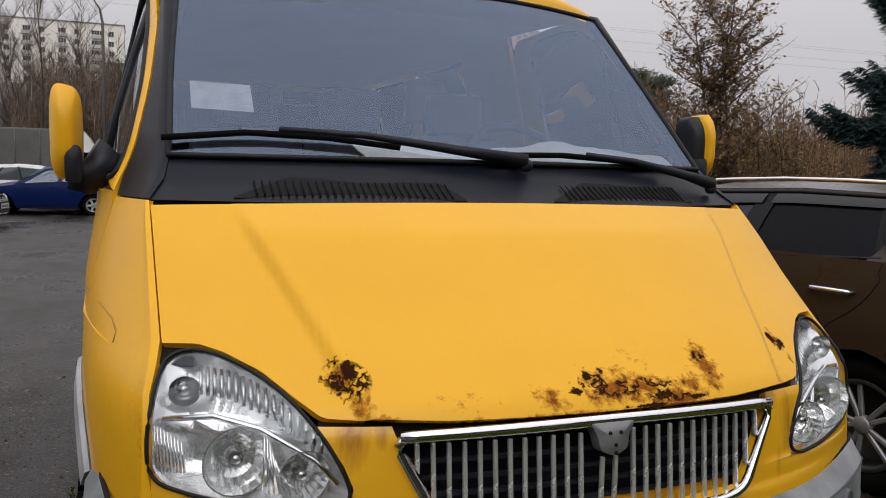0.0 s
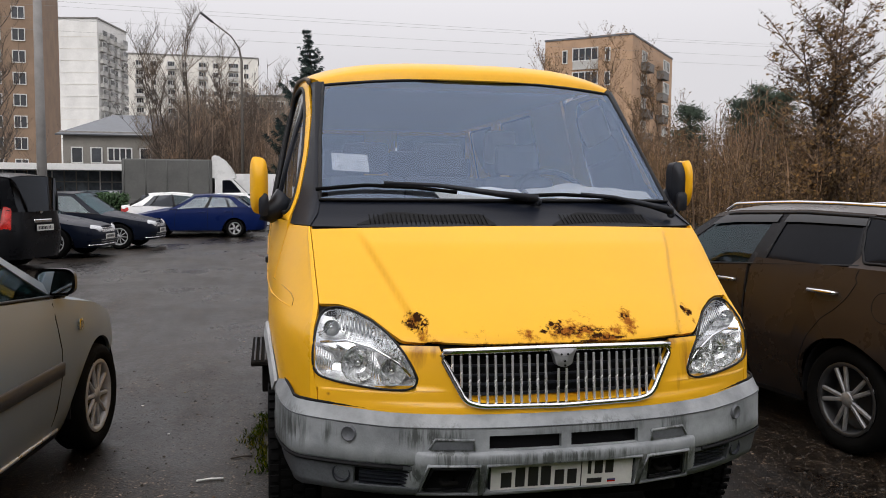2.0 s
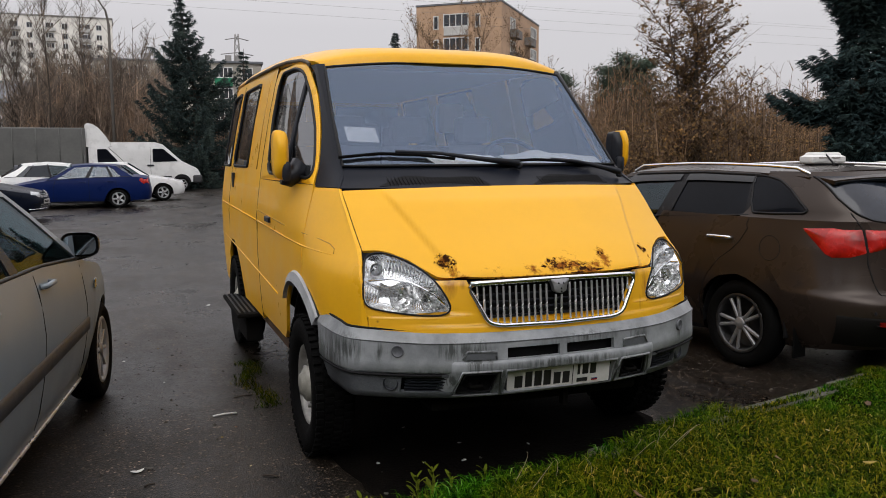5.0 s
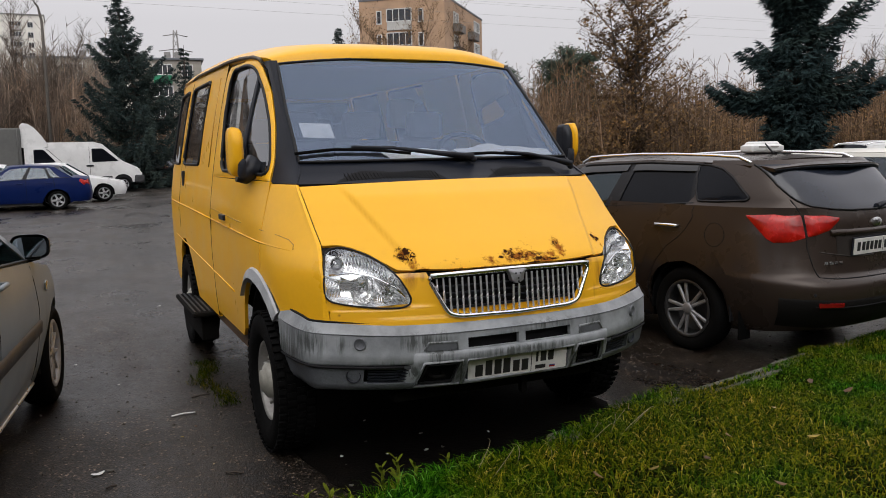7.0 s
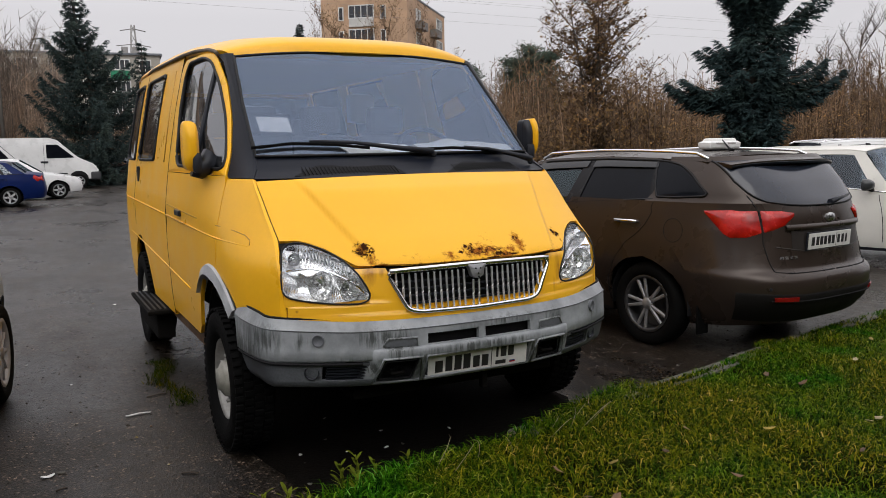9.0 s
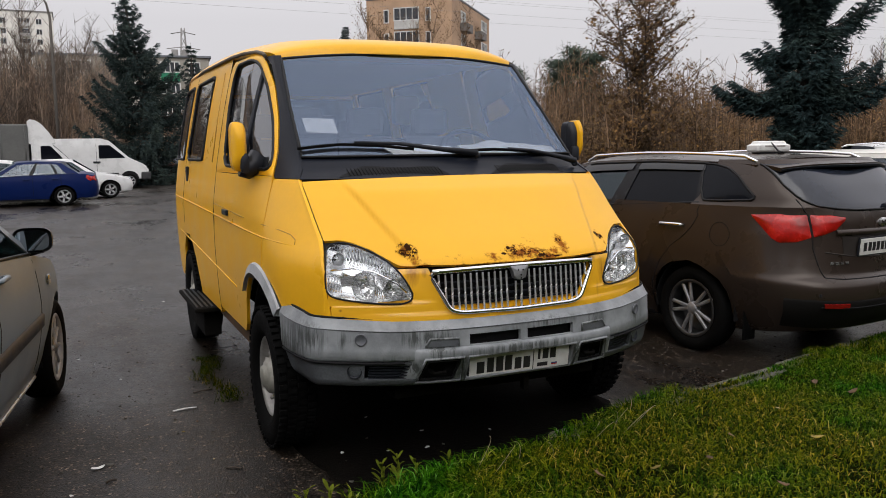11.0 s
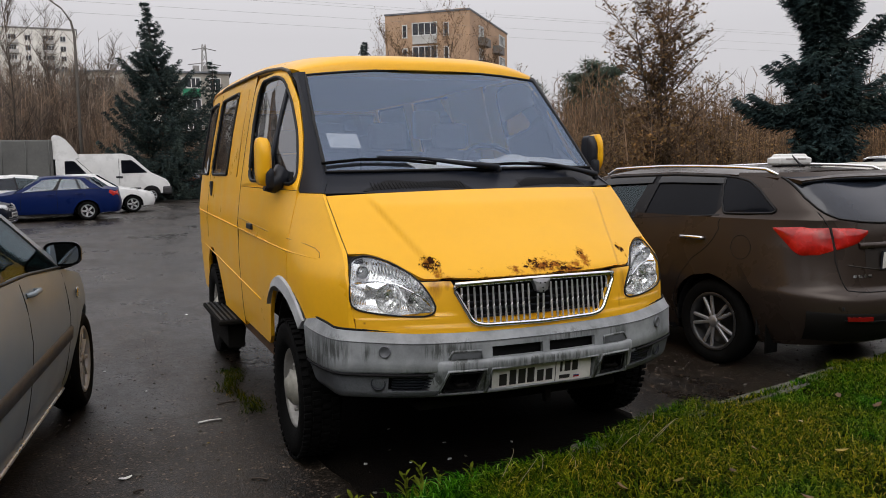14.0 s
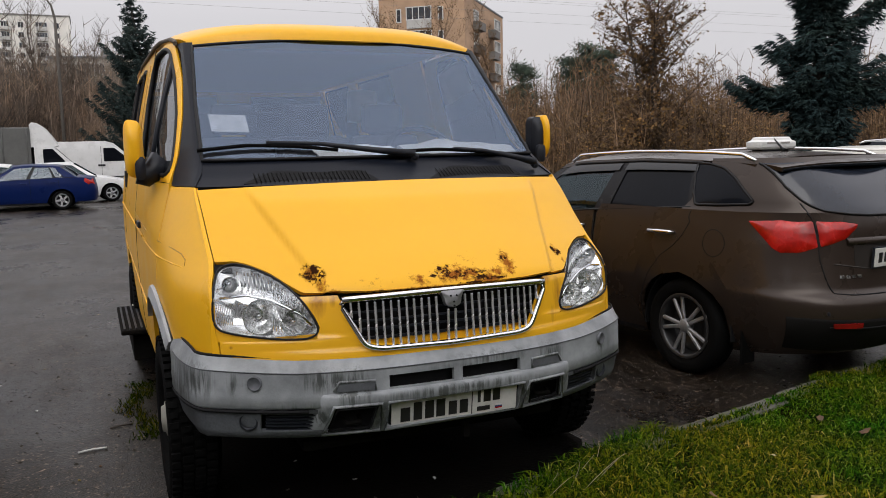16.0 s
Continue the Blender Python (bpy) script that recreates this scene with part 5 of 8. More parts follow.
        def cab(u, t, h=0.0, s=s):
            if "ulines" in d:
                y = tab([(q, a) for q, a, _ in d["ulines"]], u) * (1 - t) + tab([(q, b) for q, _, b in d["ulines"]], u) * t
            else:
                y = (ya + (yb - ya) * t) * (1 - u) + (yd + (yc - yd) * t) * u
            zb = tab(belt, y) - .005
            zr = tab(roof, y) - .045
            x0 = np.interp(at_y(y), arc, bx) * tab(wide, zb) - .012
            x1 = wr - .06 * max(0, (yb - y - (yb - yc)) / 1.0)
            k = t ** 1.15
            return Vector((s * (x0 + (x1 - x0) * k + h), y, zb + (zr - zb) * t))
        d["cab"] = cab
        us, wins = [0, .012], d["windows"]
        for a, b in wins:
            us += span(a, b, 5)
        us = sorted(set([round(q, 4) for q in us + [.69, .985, 1.0]]))
        tt = [0, .05, .06, .3, .5, .7, .87, .93, 1.0]

        def solid(i, j):
            u, t = (us[j] + us[j + 1]) / 2, (tt[i] + tt[i + 1]) / 2
            return not (.05 < t < .90 and any(a < u < b for a, b in wins)) and not (d.get("tail") and u > .69)
        if d.get("black_pillars"):
            part("window_frame", slab([[cab(u, t) for u in us] for t in tt], .03, ref, keep=lambda i, j: solid(i, j) and tt[i] < .92), M["pillar_black"], top)
            part("cabin_side", slab([[cab(u, t, .004) for u in us] for t in (.93, .95, .98, 1.0)], .03, ref, keep=lambda i, j: us[j] < .685), body, top)
        else:
            part("cabin_side", slab([[cab(u, t) for u in us] for t in tt], .03, ref, keep=solid), body, top)
        for k, (a, b) in enumerate(wins):
            part("side_window", slab([[cab(u, t, -.006) for u in span(a - .004, b + .004, 5)] for t in (.045, .3, .6, .91)], .005, ref), glass_f if k == 0 else glass, top)
            if d.get("deflectors") and k < 2:
                part("wind_deflector", slab([[cab(u, t, h) for u in span(a, b + .01, 5)] for t, h in ((.78, .014), (.86, .014), (.94, .004))], .004, ref), M["deflector"], top, "smoked wind deflector")
        for (_, b0), (a1, _) in zip(wins, wins[1:]):
            part("door_pillar", slab([[cab(u, t, .003) for u in (b0 - .004, (b0 + a1) / 2, a1 + .004)] for t in (.05, .3, .6, .92)], .008, ref), M["pillar_black"], top)
        part("belt_strip", tube([cab(u, .03, .006) for u in span(.01, d.get("strip_end", .97), 14)], .008, 5), M["chrome"] if d.get("bright_belt") else M["seal"], top)
        if d.get("rails"):
            part("roof_rail", tube([Vector((s * (wr - .02), yc + d.get("rail_from", 0) + (yb - yc - d.get("rail_from", 0)) * q - .05, tab(roof, yc + d.get("rail_from", 0) + (yb - yc - d.get("rail_from", 0)) * q - .05) - .03 + (.035 if .05 < q < .95 else 0))) for q in (0, .06, .2, .4, .6, .8, .94, 1)], .013, 6), M["chrome"], top, "silver roof rail")
        # mirror
        if not d.get("far"):
            off, reach = d.get("mirror", (.25, .11))
            q = f(at_y(ya - off), tab(belt, ya - off))
            mir = part("door_mirror", cap([(math.copysign(abs(math.cos(a)) ** .6, math.cos(a)) * .10, math.copysign(abs(math.sin(a)) ** .6, math.sin(a)) * .07) for a in span(0, 2 * math.pi, 24)[:-1]], lambda x, z, h, q=q, s=s: Vector((q.x + s * (reach + x), q.y + .03 + h, q.z + .085 + z)), .08, .03, 6, power=3), M["mirror_shell"], top)
            part("mirror_glass", cap([(math.copysign(abs(math.cos(a)) ** .6, math.cos(a)) * .085, math.copysign(abs(math.sin(a)) ** .6, math.sin(a)) * .056) for a in span(0, 2 * math.pi, 24)[:-1]], lambda x, z, h, q=q, s=s: Vector((q.x + s * (reach + x), q.y - .003 - h, q.z + .085 + z)), .001, .003, 3), M["mirror"], mir)
            part("mirror_foot", tube([(q.x - s * .03, q.y + .04, q.z + .02), (q.x + s * .05, q.y + .04, q.z + .04)], .03, 8), M["seal"], mir)
    # roof, windscreen, rear window
    wr = d.get("roof_half", W * .70)
    ya, yb, yc, yd = d["a_base"], d["a_top"], d["c_top"], d["c_base"]
    rows = []
    for y in span(yc - d.get("overhang", .02), yb + .02, 18):
        wy = wr - (.28 if d.get("tail") else .06) * max(0, yc - y)
        rows.append([Vector((wy * 1.01 * math.sin(q), y + .10 * (1 - math.sin(q) ** 2) * max(-.6, min(1, (y - (yb + yc) / 2) / ((yb - yc) / 2))), tab(d["roof"], y) - .048 * abs(math.sin(q)) ** 3)) for q in span(-math.pi / 2, math.pi / 2, 16)])
    part("roof", slab(rows, .03, (0, L / 2, 0)), body, top)

    def shield(y_low, y_high, bow, zl, inset=.0):
        rows = []
        for t in span(0, 1, 8):
            y = y_low + (y_high - y_low) * t
            xb = np.interp(at_y(y_low), arc, bx) * tab(wide, zl) - .03
            x = xb + (wr - .01 - xb) * t ** 1.1
            rows.append([Vector((x * u, y + bow * (1 - u * u) * (1 - .35 * t), zl + (tab(d["roof"], y_high) - .012 - zl - .035 * abs(u) ** 3) * t)) for u in span(-1, 1, 14)])
        return rows
    part("windscreen", slab(shield(ya - .02, yb + .03, .14, tab(belt, ya) - .0), .006, ref), glass_f, top)
    if not d.get("tail"):
        part("rear_window", slab(shield(yd + .02, yc - .02, -.12, tab(belt, yd)), .006, ref), glass, top)
    for y in (ya - .95, yd + .45) if not d.get("wagon") else (ya - .95,):
        for x in (-.36, .36):
            part("seat_back", box((x, y, .98), (.48, .14, .72), .05), M["seat_cloth"], top)
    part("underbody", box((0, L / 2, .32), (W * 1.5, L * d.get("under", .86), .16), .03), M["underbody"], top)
    for z, mm in d.get("grille", ()):
        f = skin(1)
        part("front_grille", slab([[Vector((x, put(abs(x), L / 2 + L / 2 * (1 - (abs(x) / W) ** nexp) ** (1 / nexp), q).y + .006, q)) for x in span(-mm, mm, 10)] for q in (z[0], (z[0] + z[1]) / 2, z[1])], .02, ref), M["black_plastic"], top)
        for q in span(z[0] + .02, z[1] - .02, 2):
            part("grille_bar", slab([[Vector((x, put(abs(x), L / 2 + L / 2 * (1 - (abs(x) / W) ** nexp) ** (1 / nexp), q + e).y + .014, q + e)) for x in span(-mm, mm, 10)] for e in (-.006, .006)], .01, ref), M["dull_chrome"], top)
    d["by"] = by
    return top, skin, at_y, put, arc


M["moulding"] = surface("door_moulding", (0.03, 0.03, 0.032), 0.5, 0, 0.2, 9, 120, 0.08)
M["pillar_black"] = surface("black_pillar", (0.012, 0.012, 0.014), 0.25, 0, 0.2, 9, 120, 0.02)
M["pillar_black"].node_tree.nodes["Principled BSDF"].inputs["Specular IOR Level"].default_value = 0.15
M["deflector"] = surface("smoked_plastic", (0.012, 0.013, 0.015), 0.15, 0, 0.2, 9, 120, 0.02)
M["mirror_shell"] = surface("dark_mirror_shell", (0.03, 0.032, 0.034), 0.35, 0, 0.2, 9, 120, 0.05)
P = {
    "brown": paint("brown_metallic", (0.039, 0.028, 0.022), 0.35, 0.3, 0.28),
    "silver": paint("beige_silver_metallic", (0.200, 0.232, 0.255), 0.18, 0.38, 0.30),
    "blue": paint("dark_blue_metallic", (0.003, 0.011, 0.068), 0.0, 0.35, 0.09),
    "navy": paint("navy_metallic", (0.0035, 0.006, 0.014), 0.0, 0.32, 0.10),
    "black": paint("black_metallic", (0.005, 0.0055, 0.007), 0.0, 0.3, 0.14),
    "white": paint("white_enamel", (0.70, 0.70, 0.69), 0.0, 0.3),
    "cream": paint("ivory_enamel", (0.68, 0.66, 0.60), 0.0, 0.35),
    "maroon": paint("dark_red_enamel", (0.07, 0.008, 0.010), 0.0, 0.3, 0.3),
    "grey": paint("grey_metallic", (0.16, 0.17, 0.18), 0.5, 0.3),
}
SEDAN_HEAD = [(.22, .62), (.30, .70), (.62, .74), (.70, .66), (.45, .58)]


def sedan(L=4.4, W=1.72, H=1.46, wb=2.6, fo=.88, pt="silver", **more):
    d = dict(L=L, W=W, H=H, wb=wb, fo=fo, paint=P[pt],
             belt=[(0, .90), (.3, .96), (.9, .97), (2.2, .93), (L - 1.25, .88), (L - .7, .80), (L - .2, .70), (L, .66)],
             deck=[(0, .97), (.5, 1.04), (L - 1.45, .98), (L - 1.0, .92), (L - .4, .80), (L, .70)],
             roof=[(1.0, H - .06), (1.5, H - .01), (2.1, H), (2.6, H - .03), (2.9, H - .08)],
             a_base=L - 1.28, a_top=L - 2.05, c_top=1.25, c_base=.60,
             windows=[(.10, .50), (.54, .80), (.825, .93)], shuts=(L - 1.42, L - 2.45, L - 3.25), handles=((L - 2.28, .82), (L - 3.1, .83)),
             lamps=[(SEDAN_HEAD, True, "white_lens", "clear headlamp"), ([(.40, .72), (.40, .92), (.80, .93), (.86, .85), (.74, .74)], False, "red_lens", "red tail lamp")],
             grille=(((.56, .64), .36), ((.28, .42), .45)))
    d.update(more)
    return d


def estate():
    """The brown estate with a taxi sign on its roof; its tail is rounded both in plan and in profile."""
    L, W, H = 4.5, 1.78, 1.475
    wide = [(.15, .80), (.25, .875), (.4, .95), (.5, .98), (.62, 1.0), (.8, .99), (1.0, .955), (1.10, .926), (1.15, .91)]
    seam_y = 1.92
    d = dict(L=L, W=W, H=H, wb=2.65, fo=.80, r=.318, rim="dark5", paint=P["brown"], glass="dark_glass_solid", glass_front="green_glass", wagon=True, tail=True, overhang=-.20, tail_from=seam_y, under=.78,
             belt=[(0, 1.04), (.35, 1.12), (.6, 1.145), (1.0, 1.11), (1.9, 1.05), (2.4, 1.01), (L - 1.25, .93), (L - .6, .82), (L - .2, .72), (L, .68)],
             deck=[(0, 1.06), (.5, 1.12), (L - 1.4, 1.02), (L - .9, .94), (L - .4, .80), (L, .72)],
             roof=[(.1, H - .088), (.45, H - .058), (.9, H - .02), (1.6, H), (2.3, H - .02), (2.6, H - .06), (3.0, H - .12)],
             strip_end=.67, rail_from=.26, wide=wide,
             a_base=L - 1.15, a_top=L - 2.0, c_top=.45, c_base=.85, roof_half=.65,
             windows=[(.08, .40), (.425, .665)], ulines=[(0, 3.35, 2.5), (.40, 1.96, 1.84), (.425, 1.83, 1.74), (.665, 1.03, 1.10), (.69, .99, 1.06), (.88, .50, .80), (1, .20, .45)], shuts=(L - 1.35, 1.93), handles=((2.12, .93),), bright=True, deflectors=True, rails=True, black_pillars=True,
             lamps=[(SEDAN_HEAD, True, "white_lens", "clear headlamp")],
             grille=(((.5, .6), .4),), round=5.0)
    top, skin, at_y, put, arc = car("estate_car", "brown metallic estate car with a taxi sign", pose(3.30, .49, 0, 0, 0, 6.5), d)
    ref = (0, 1.6, .7)
    centre = [(.20, .22), (.28, .12), (.36, .05), (.44, .01), (.50, .0), (.56, .0), (.595, .010), (.62, .045), (.635, .072), (.66, .080), (.75, .085), (.88, .092), (1.0, .105), (1.06, .125), (1.10, .15), (1.24, .275), (1.38, .42), (1.43, .48)]
    sharp = [(.2, 3.4), (.6, 3.2), (.8, 2.8), (1.05, 2.7), (1.16, 3.2), (1.38, 4.5)]
    ends = [(.2, 1.20), (1.05, 1.20), (1.16, 1.12), (1.38, 1.10)]
    half_pi = math.pi / 2

    def plan(z):
        w = W / 2 * tab(wide, z) if z <= 1.10 else .812 + (.645 - .812) * min(1, (z - 1.10) / .325) ** 1.15
        return tab(sharp, z), w, tab(centre, z), tab(ends, z)

    def bare(p, z):
        n, w, yc, ye = plan(z)
        if p > half_pi:
            return Vector((w, ye + p - half_pi, z))
        return Vector((w * math.sin(max(0, p)) ** (2 / n), ye - (ye - yc) * max(0, math.cos(p)) ** (2 / n), z))

    def of_x(x, z):
        n, w, _, _ = plan(z)
        return math.asin(min(1, (x / w) ** (n / 2)))

    def of_y(y, z):
        n, _, yc, ye = plan(z)
        return half_pi + y - ye if y >= ye else math.acos(min(1, max(0, (ye - y) / (ye - yc)) ** (n / 2)))

    def shell(p, z, h=0.0, s=-1):
        e = .012
        a, b = bare(max(0, p - e), z), bare(p + e, z)
        up = bare(p, z + e) - bare(p, z - e)
        n = (b - a).cross(up).normalized()
        q = bare(p, z) + n * h
        return Vector((s * q.x, q.y, q.z))
    hub, r = 1.05, d["r"]

    def low(y):
        z = tab([(0, .26), (.3, .23), (.6, .21), (1.9, .20)], y)
        q = (y - hub) / (r + .075)
        return max(z, r + (r + .06) * math.sqrt(1 - q * q) * .98) if abs(q) < 1 else z
    cols = span(0, .5, 10)[:-1] + span(.5, half_pi, 22)[:-1] + [half_pi + k for k in span(0, seam_y - 1.2, 16)]
    ts = [0, .04, .10, .17, .24, .30, .36, .40, .425, .44, .455, .47, .49, .54, .60, .68, .76, .84, .92, 1.0]
    levels = span(1.10, 1.425, 12)
    for s in (-1, 1):
        rows = []
        for t in ts:
            row = []
            for p in cols:
                z0 = low(bare(p, .5).y)
                row.append(shell(p, z0 + (1.10 - z0) * t, 0, s))
            rows.append(row)
        part("rear_quarter", slab(rows, .02, ref), P["brown"], top)
        part("tail_panel", slab([[shell(p, z, 0, s) for p in span(0, half_pi - .02, 30)] for z in levels], .015, (0, 1.4, 1.2)), P["brown"], top)

        def lay(name, outline, mat, h=.006, bulge=.012, depth=.02, label="", soft=.02):
            ring = rounded([(of_x(a, z) if axis == "x" else of_y(a, z), z) for axis, a, z in outline], soft, 3)
            return ring, part(name, cap(ring, lambda p, z, q: shell(p, z, q + h, s), bulge, depth, 7, power=4), M[mat], top, label)

        def line(name, points, rad, mat, h=.0):
            fine = []
            pts = [(of_x(a, z) if axis == "x" else of_y(a, z), z) for axis, a, z in points]
            for (p0, z0), (p1, z1) in zip(pts, pts[1:]):
                fine += [(p0 + (p1 - p0) * k / 4, z0 + (z1 - z0) * k / 4) for k in range(4)]
            part(name, tube([shell(p, z, h, s) for p, z in fine + pts[-1:]], rad, 6), M[mat], top)
        # quarter window with a pointed, rounded tail
        ring, _ = lay("quarter_window", [("y", 1.00, 1.130), ("y", 1.04, 1.20), ("y", 1.08, 1.30), ("y", 1.10, 1.392), ("y", 1.0, 1.388), ("y", .86, 1.36), ("y", .75, 1.30), ("y", .66, 1.225), ("y", .585, 1.165), ("y", .605, 1.145), ("y", .82, 1.133)], "dark_glass_solid", .004, .002)
        part("window_seal", tube([shell(p, z, .004, s) for p, z in ring], .009, 6, closed=True), M["seal"], top)
        # half of the rear window
        rows = []
        for k in range(13):
            u = k / 12
            row = []
            for j in range(15):
                xq = .632 * math.sin(j / 14 * half_pi) ** .8
                zb = float(np.interp(xq, [0, .25, .40, .52, .575, .61, .632], [1.072, 1.076, 1.088, 1.108, 1.14, 1.185, 1.25]))
                z = zb + (1.392 - zb) * u
                row.append(shell(of_x(min(xq, plan(z)[1] * .985), z), z, .004, s))
            rows.append(row)
        part("rear_glass", slab(rows, .008, (0, 1.4, 1.2)), M["tail_glass"], top)
        part("window_seal", tube(rows[0] + [q[-1] for q in rows[1:]], .007, 6), M["seal"], top)
        # lamps in two pieces either side of the tailgate's edge
        lay("tail_lamp", [("x", .580, 1.05), ("x", .69, 1.056), ("y", .50, 1.052), ("y", .595, 1.046), ("y", .58, 1.03), ("y", .532, .985), ("y", .443, .89), ("y", .398, .862), ("x", .655, .868), ("x", .584, .898), ("x", .586, .97)], "red_lens", .004, .016, .03, "large red tail lamp", .012)
        lay("hatch_lamp", [("x", .567, 1.05), ("x", .45, 1.045), ("x", .356, 1.028), ("x", .365, 1.01), ("x", .443, .945), ("x", .52, .915), ("x", .571, .900), ("x", .573, .97)], "red_lens", .004, .014, .03, "red lamp on the tailgate", .012)
        # joints, flap, trim
        line("shut_line", (("x", .612, 1.155), ("x", .598, 1.11), ("x", .576, 1.05), ("x", .578, .96), ("x", .584, .825), ("x", .572, .71), ("x", .55, .632), ("x", .45, .622), ("x", .2, .620), ("x", .01, .620)), .0045, "black_void")
        line("shut_line", (("y", 1.0, 1.11), ("y", 1.0, 1.02), ("y", 1.05, .93), ("y", 1.17, .82), ("y", 1.33, .66), ("y", 1.42, .48), ("y", 1.45, .30)), .0035, "black_void")
        line("crease", (("x", .05, .760), ("x", .30, .765), ("x", .52, .80)), .005, "recess_brown")
        part("fuel_flap", tube([shell(of_y(.80 + .078 * math.cos(a), .9), .897 + .085 * math.sin(a), .0, s) for a in span(0, 2 * math.pi, 24)[:-1]], .003, 4, closed=True), M["black_void"], top)
        hy = [(1.12, .0), (1.14, .030), (1.33, .030), (1.355, .0)]
        part("door_handle", tube([shell(of_y(y, .94), .94, h, s) for y, h in hy], .014, 8), M["chrome"], top, "chrome door handle")
        part("handle_recess", cap([(of_y(1.225, .9) + .07 * math.cos(a), .92 + .032 * math.sin(a)) for a in span(0, 2 * math.pi, 20)[:-1]], lambda p, z, q: shell(p, z, q + .001, s), .0, .004, 3), M["recess_brown"], top)
        part("lower_insert", slab([[shell(of_x(x, .42), z + .05 * max(0, x - .45), h, s) for x in span(.0, .74, 14)] for z, h in ((.27, .001), (.29, .006), (.375, .010), (.465, .010), (.48, .001))], .012, ref), M["matt_black"], top)
        part("insert_groove", slab([[shell(of_x(x, .42), z + .05 * max(0, x - .45), .016, s) for x in span(.0, .60, 12)] for z in (.43, .438)], .006, ref), M["black_void"], top)
        part("reflector_strip", slab([[shell(of_x(x, .45), z, .018, s) for x in span(.44, .59, 4)] for z in (.44, .466)], .012, ref), M["reflector_red"], top, "red bumper reflector")
        part("parking_sensor", cap([(of_x(.62, .54) + .014 * math.cos(a), .52 + .014 * math.sin(a)) for a in span(0, 5.6, 8)], lambda p, z, q: shell(p, z, q + .002, s), .002, .004, 2), M["black_plastic"], top)
        part("mud_flap", slab([[Vector((s * x, .60, z)) for x in (.68, .80)] for z in (.15, .25, .38)], .012, ref), M["rubber"], top)
        part("door_pillar", slab([[d["cab"](u, t, .003, s) for u in (.655, .67, .69)] for t in (.04, .3, .6, .95)], .008, ref), M["pillar_black"], top)
        part("window_seal", tube([d["cab"](u, .945, .006, s) for u in span(.10, .69, 14)], .010, 6), M["seal"], top)
    # tailgate top and spoiler, bowed back in the middle
    def lid(x, t):
        q = 1 - (x / .63) ** 2
        y = (.672 - .06 * q) * (1 - t) + (.475 - .135 * q) * t
        return Vector((x, y, tab(d["roof"], y) - .004 - .040 * abs(x / .65) ** 3 - .012 * t * t))
    part("spoiler", slab([[lid(x, t) for x in span(-.63, .63, 26)] for t in (0, .2, .4, .6, .8, .93, 1.0)], .024, (0, .6, .5)), P["brown"], top)
    part("spoiler_lip", slab([[lid(x, 1.0 + k) - Vector((0, 0, dz)) for x in span(-.62, .62, 26)] for k, dz in ((.02, .012), (-.02, .030), (-.30, .032))], .006, (0, .6, 2)), M["black_plastic"], top)
    part("brake_light", box((0, .385, 1.370), (.30, .02, .014), .004), M["reflector_red"], top)
    part("hatch_joint", tube([lid(x, -.03) + Vector((0, 0, .002)) for x in span(-.64, .64, 26)], .004, 6), M["black_void"], top)
    # plate in a shallow panel under a lip, badge, marks
    back = lambda x, z, h=0.0: shell(of_x(abs(x), z), z, h, -1 if x < 0 else 1)
    part("plate_recess", slab([[back(x, z, .002) for x in span(-.40, .40, 16)] for z in (.775, .79, .895, .915)], .01, ref), M["recess_brown"], top)
    part("hatch_lip", slab([[back(x, z, h) for x in span(-.44, .44, 16)] for z, h in ((.905, .001), (.915, .020), (.935, .024), (.95, .004))], .02, ref), P["brown"], top)
    number_plate(top, pose(-.03, .082, .828, 4, 0, 0))
    part("badge", cap([(.062 * math.cos(a), .985 + .030 * math.sin(a)) for a in span(0, 2 * math.pi, 20)[:-1]], lambda x, z, q: back(x, z, q + .006), .006, .012, 3), M["dull_chrome"], top, "oval badge")
    for k in range(4):
        part("model_mark", slab([[back(x, z, .004) for x in span(-.50 + k * .036, -.475 + k * .036, 2)] for z in (.715, .735)], .004, ref), M["dull_chrome"], top)
    part("rear_wiper", tube([(.05, .135, 1.085), (.22, .155, 1.112), (.40, .20, 1.125)], [.024, .013, .008], 6), M["black_plastic"], top)
    # unseen boxes added below to stop light passing under the estate
    part("rear_shade_box", box((.25, .55, .25), (.70, .26, .15), .06, segments=3), M["underbody"], top)
    part("rear_axle", tube([(-.7, 1.01, .27), (0, 1.04, .25), (.7, 1.01, .27)], .06, 10), M["underbody"], top)
    part("mid_shade_box", box((-.1, 1.6, .24), (1.05, .55, .17), .05, segments=3), M["underbody"], top)
    # aerial and taxi sign
    part("aerial", tube([(0, .94, 1.455), (.01, .97, 1.478), (.05, 1.09, 1.565)], [.026, .008, .005], 6), M["seal"], top)
    sign = thing("roof_sign", "white lit-up taxi roof sign, unlit", "sign", pose(3.30, .49, 0, 0, 0, 6.5) @ pose(.06, 1.10, 1.470, 0, 0, 0))
    bm = box((0, 0, .044), (.40, .13, .09), .035, segments=4)
    for v in bm.verts:
        if v.co.z > .06:
            v.co.x *= .84
            v.co.y *= .7
    part("sign_shell", bm, M["white_plastic"], sign)
    for x, w in ((-.075, .10), (.065, .10)):
        part("sign_marks", slab([[Vector((x + q * w / 2, y, z)) for q in (-1, 0, 1)] for y, z in ((-.068, .042), (-.067, .054))], .002, (0, 1, 0)), M["sign_ink"], sign)
    part("sign_foot", box((0, 0, -.004), (.30, .08, .012), .003), M["black_plastic"], sign)
    return top


